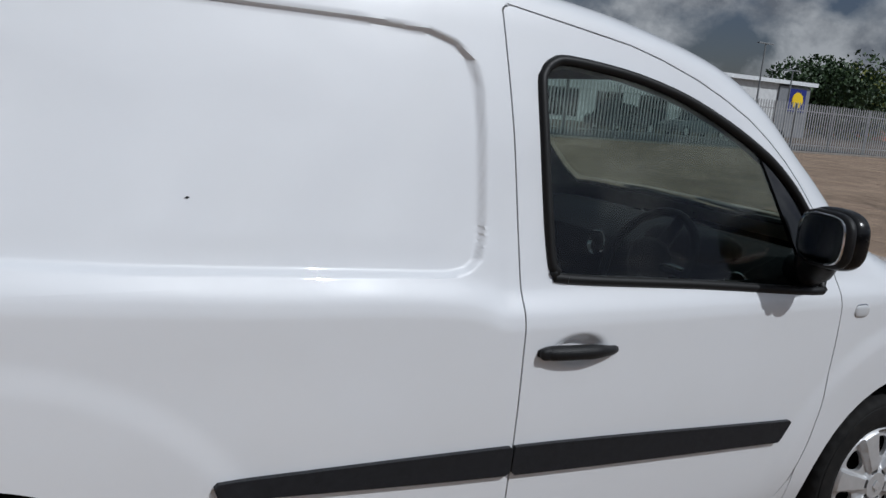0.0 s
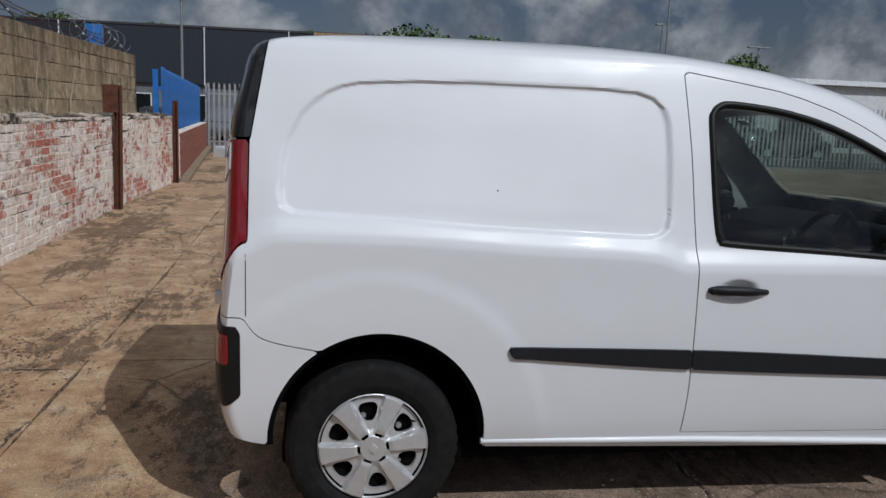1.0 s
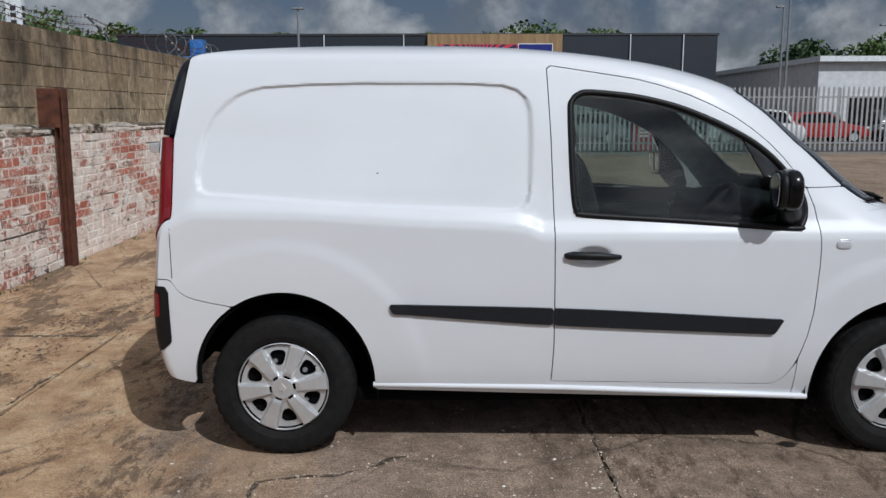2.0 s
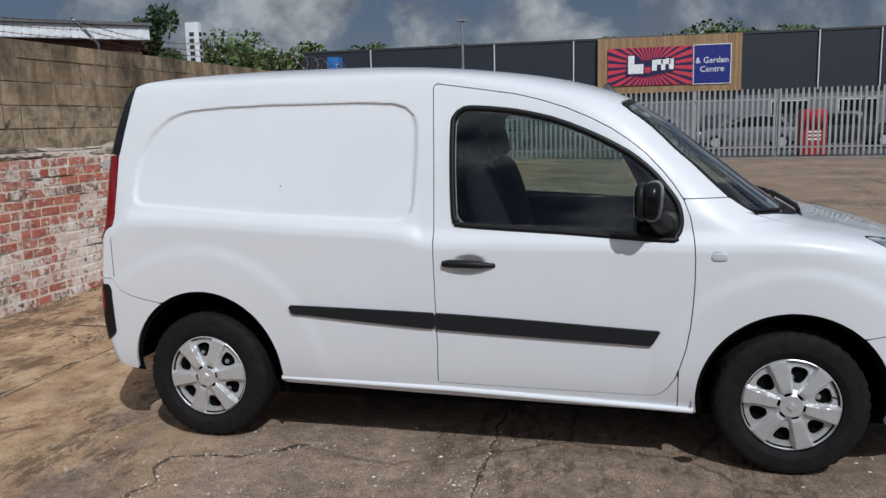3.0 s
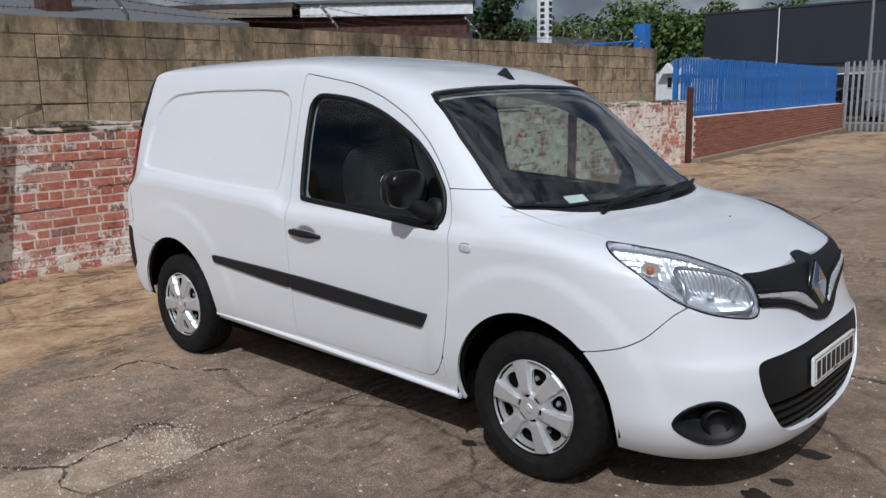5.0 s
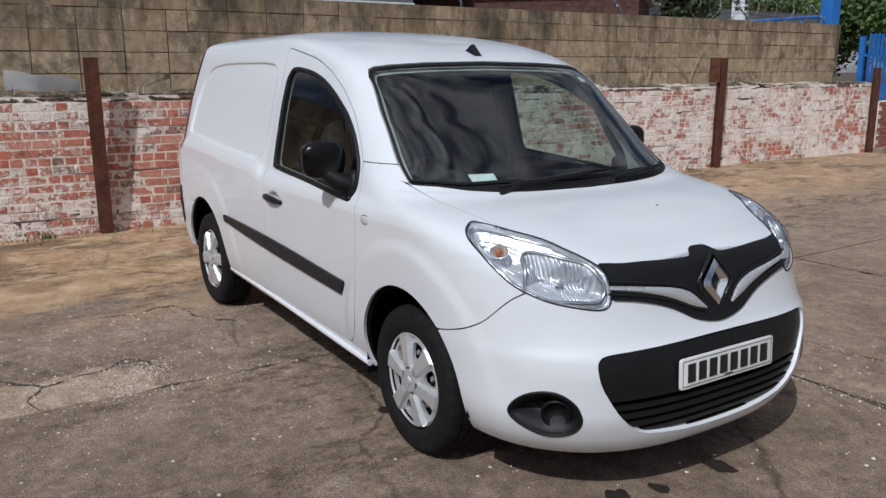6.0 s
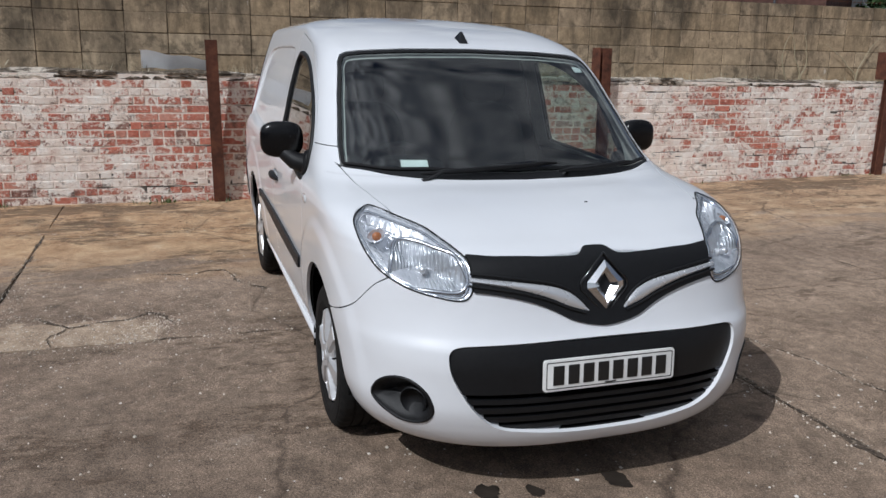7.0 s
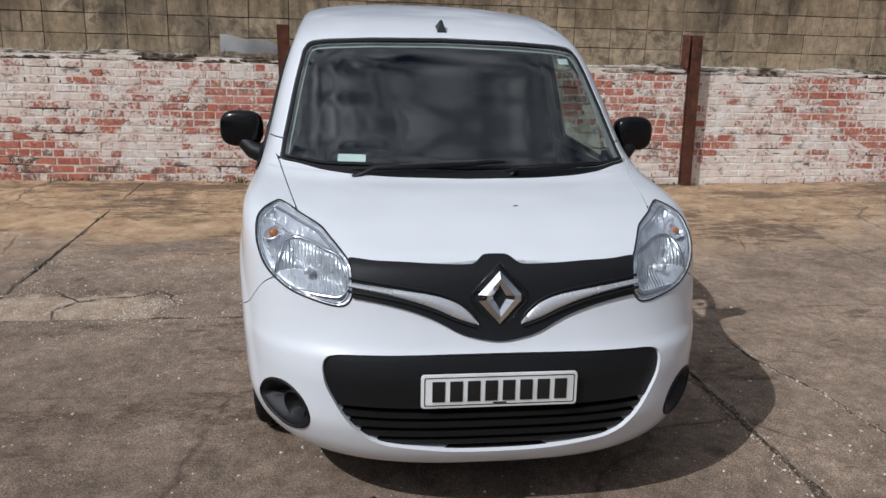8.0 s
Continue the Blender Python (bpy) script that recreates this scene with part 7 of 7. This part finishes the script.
rnd = random.Random(21)
STRETCHERS = [worn_box(.223, .073, .05, .005, rnd) for _ in range(8)]
HEADERS = [worn_box(.107, .073, .05, .005, rnd) for _ in range(6)]
stretcher_mesh = [mesh_of("brick", s, BRICK, 0) for s in STRETCHERS]
header_mesh = [mesh_of("brick", s, BRICK, 0) for s in HEADERS]
rest, cap = Solid(), Solid()
singles = 0
for row in range(15):
    z = .002 + row * .086
    header_row = row % 5 == 3
    step = .1185 if header_row else .236
    y = WALL_START + (.056 if row % 2 else 0) + rnd.uniform(0, .03)
    while y < BRICK_END - .05:
        mixed_in = (not header_row) and rnd.random() < .26
        here = .1185 if (header_row or mixed_in) else step
        yc = y + here / 2
        y += here
        if rnd.random() < .008:
            continue
        gz = ground_z(brick_face(yc), yc) * (1 - z / 1.5)
        x = brick_face(yc) + rnd.uniform(-.0016, .0022)
        k = rnd.randrange(6)
        short = here < .15
        m = pose(x, yc, z + gz + rnd.uniform(-.002, .002), rnd.uniform(-.7, .7), 0, rnd.uniform(-1.2, 1.2) - 1.4)
        if -2.05 < yc < .72 and singles < 300:
            singles += 1
            ob = new("brick", (header_mesh if short else stretcher_mesh)[k])
            ob.parent = low_wall
            ob.matrix_basis = m
        else:
            src = (HEADERS if short else STRETCHERS)[k]
            rest.add([m @ Vector(v) for v in src.v], src.f)
tagged(part("brickwork", rest, BRICK_JOINED, low_wall, soft=0), kind="stuff")
# broken capping: a rough ledge that overhangs the top course here and there
n, prof = 860, ((-.014, 1.276), (-.004, 1.282), (.004, 1.298), (.002, 1.312), (-.006, 1.326), (-.03, 1.340), (-.06, 1.352), (-.11, 1.352))
for i in range(n + 1):
    y = WALL_START + (BRICK_END - WALL_START) * i / n
    lump = noise.noise(Vector((y * 1.1, 2, 0)))
    for k, (dx, z) in enumerate(prof):
        rough = noise.noise(Vector((y * 7, k * .8, 5))) * .014 + noise.noise(Vector((y * 19, k * 1.9, 8))) * .010
        gap = .011 * max(0, noise.noise(Vector((y * 2.3, k * .5, 11)))) * (2 if k < 5 else 0)
        cap.v.append((brick_face(y) + dx + rough - gap, y, z + rough * .8 + .022 * lump * (k > 3)))
w = len(prof)
cap.f = [(i * w + k, i * w + k + 1, (i + 1) * w + k + 1, (i + 1) * w + k) for i in range(n) for k in range(w - 1)]
cap.f = [f[::-1] for f in cap.f]
rnd = random.Random(61)
y = WALL_START
while y < BRICK_END - .3:
    run, gap = rnd.uniform(.18, .55), rnd.choice((.01, .02, .05, .25, .5))
    if rnd.random() < .62:
        x0, tall, out = brick_face(y), rnd.uniform(.035, .075), rnd.uniform(.004, .028)
        low = 1.352 - tall * .55
        ring_a = [(-.16, low), (out, low + rnd.uniform(-.006, .006)), (out + .004, low + tall * .7), (out - .02, low + tall), (-.16, low + tall * .9)]
        cap_slab = Solid()
        steps = max(2, int(run / .06))
        for q in range(steps + 1):
            yq = y + run * q / steps
            cap_slab.v += [(x0 + dx + .008 * noise.noise(Vector((yq * 14, dx * 30, 3))), yq, z + .007 * noise.noise(Vector((yq * 11, z * 20, 6)))) for dx, z in ring_a]
        cap_slab.f = [(q * 5 + c, q * 5 + (c + 1) % 5, q * 5 + 5 + (c + 1) % 5, q * 5 + 5 + c) for q in range(steps) for c in range(5)] + [(4, 3, 2, 1, 0), tuple(steps * 5 + c for c in range(5))]
        cap_slab.f = [f[::-1] for f in cap_slab.f]
        cap.add(cap_slab.v, cap_slab.f)
    y += run + gap
tagged(part("capping", cap, CAPPING, low_wall, "crumbling grey mortar capping", soft=0), kind="stuff")

rnd = random.Random(33)
BLOCKS = [worn_box(.434, .212, .03, .004, rnd) for _ in range(6)]
HALVES = [worn_box(.2125, .212, .03, .004, rnd) for _ in range(3)]
CUT_BLOCKS = [worn_box(.434, .164, .03, .004, rnd) for _ in range(4)]
CUT_HALVES = [worn_box(.2125, .164, .03, .004, rnd) for _ in range(2)]
laid = [[mesh_of("block", s, BLOCK, 0) for s in kind] for kind in (BLOCKS, HALVES, CUT_BLOCKS, CUT_HALVES)]
for row, z in enumerate((2.214, 1.994, 1.774, 1.554, 1.334)):
    y = -9.609 + (.2215 if row % 2 else 0)
    while y < BLOCK_END - .1:
        short = rnd.random() < .07 or y + .44 > BLOCK_END
        here = .2215 if short else .443
        yc = y + here / 2
        y += here
        ob = new("block", rnd.choice(laid[(2 if row == 0 else 0) + short]))
        ob.parent = high_wall
        ob.matrix_basis = pose(block_face(yc) + rnd.uniform(-.005, .005), yc, z + rnd.uniform(-.003, .003), rnd.uniform(-.3, .3), 0, -1.4)

rnd = random.Random(44)
RUN = [worn_box(.216, .066, .04, .004, rnd) for _ in range(4)]
rest = Solid()
length = (fw_b - fw_a).length
turn = math.degrees(math.atan2(fw_dir.y, fw_dir.x)) - 90
for row in range(13):
    u = .11 * (row % 2) + .02
    while u < length - .1:
        p = fw_a + fw_dir * (u + .108)
        m = Matrix.Translation((p.x, p.y, .045 + row * .0755)) @ pose(0, 0, 0, 0, 0, turn)
        src = rnd.choice(RUN)
        rest.add([m @ Vector(v) for v in src.v], src.f)
        u += .226
tagged(part("brickwork", rest, NEW_BRICK, fence_wall, soft=0), kind="stuff")
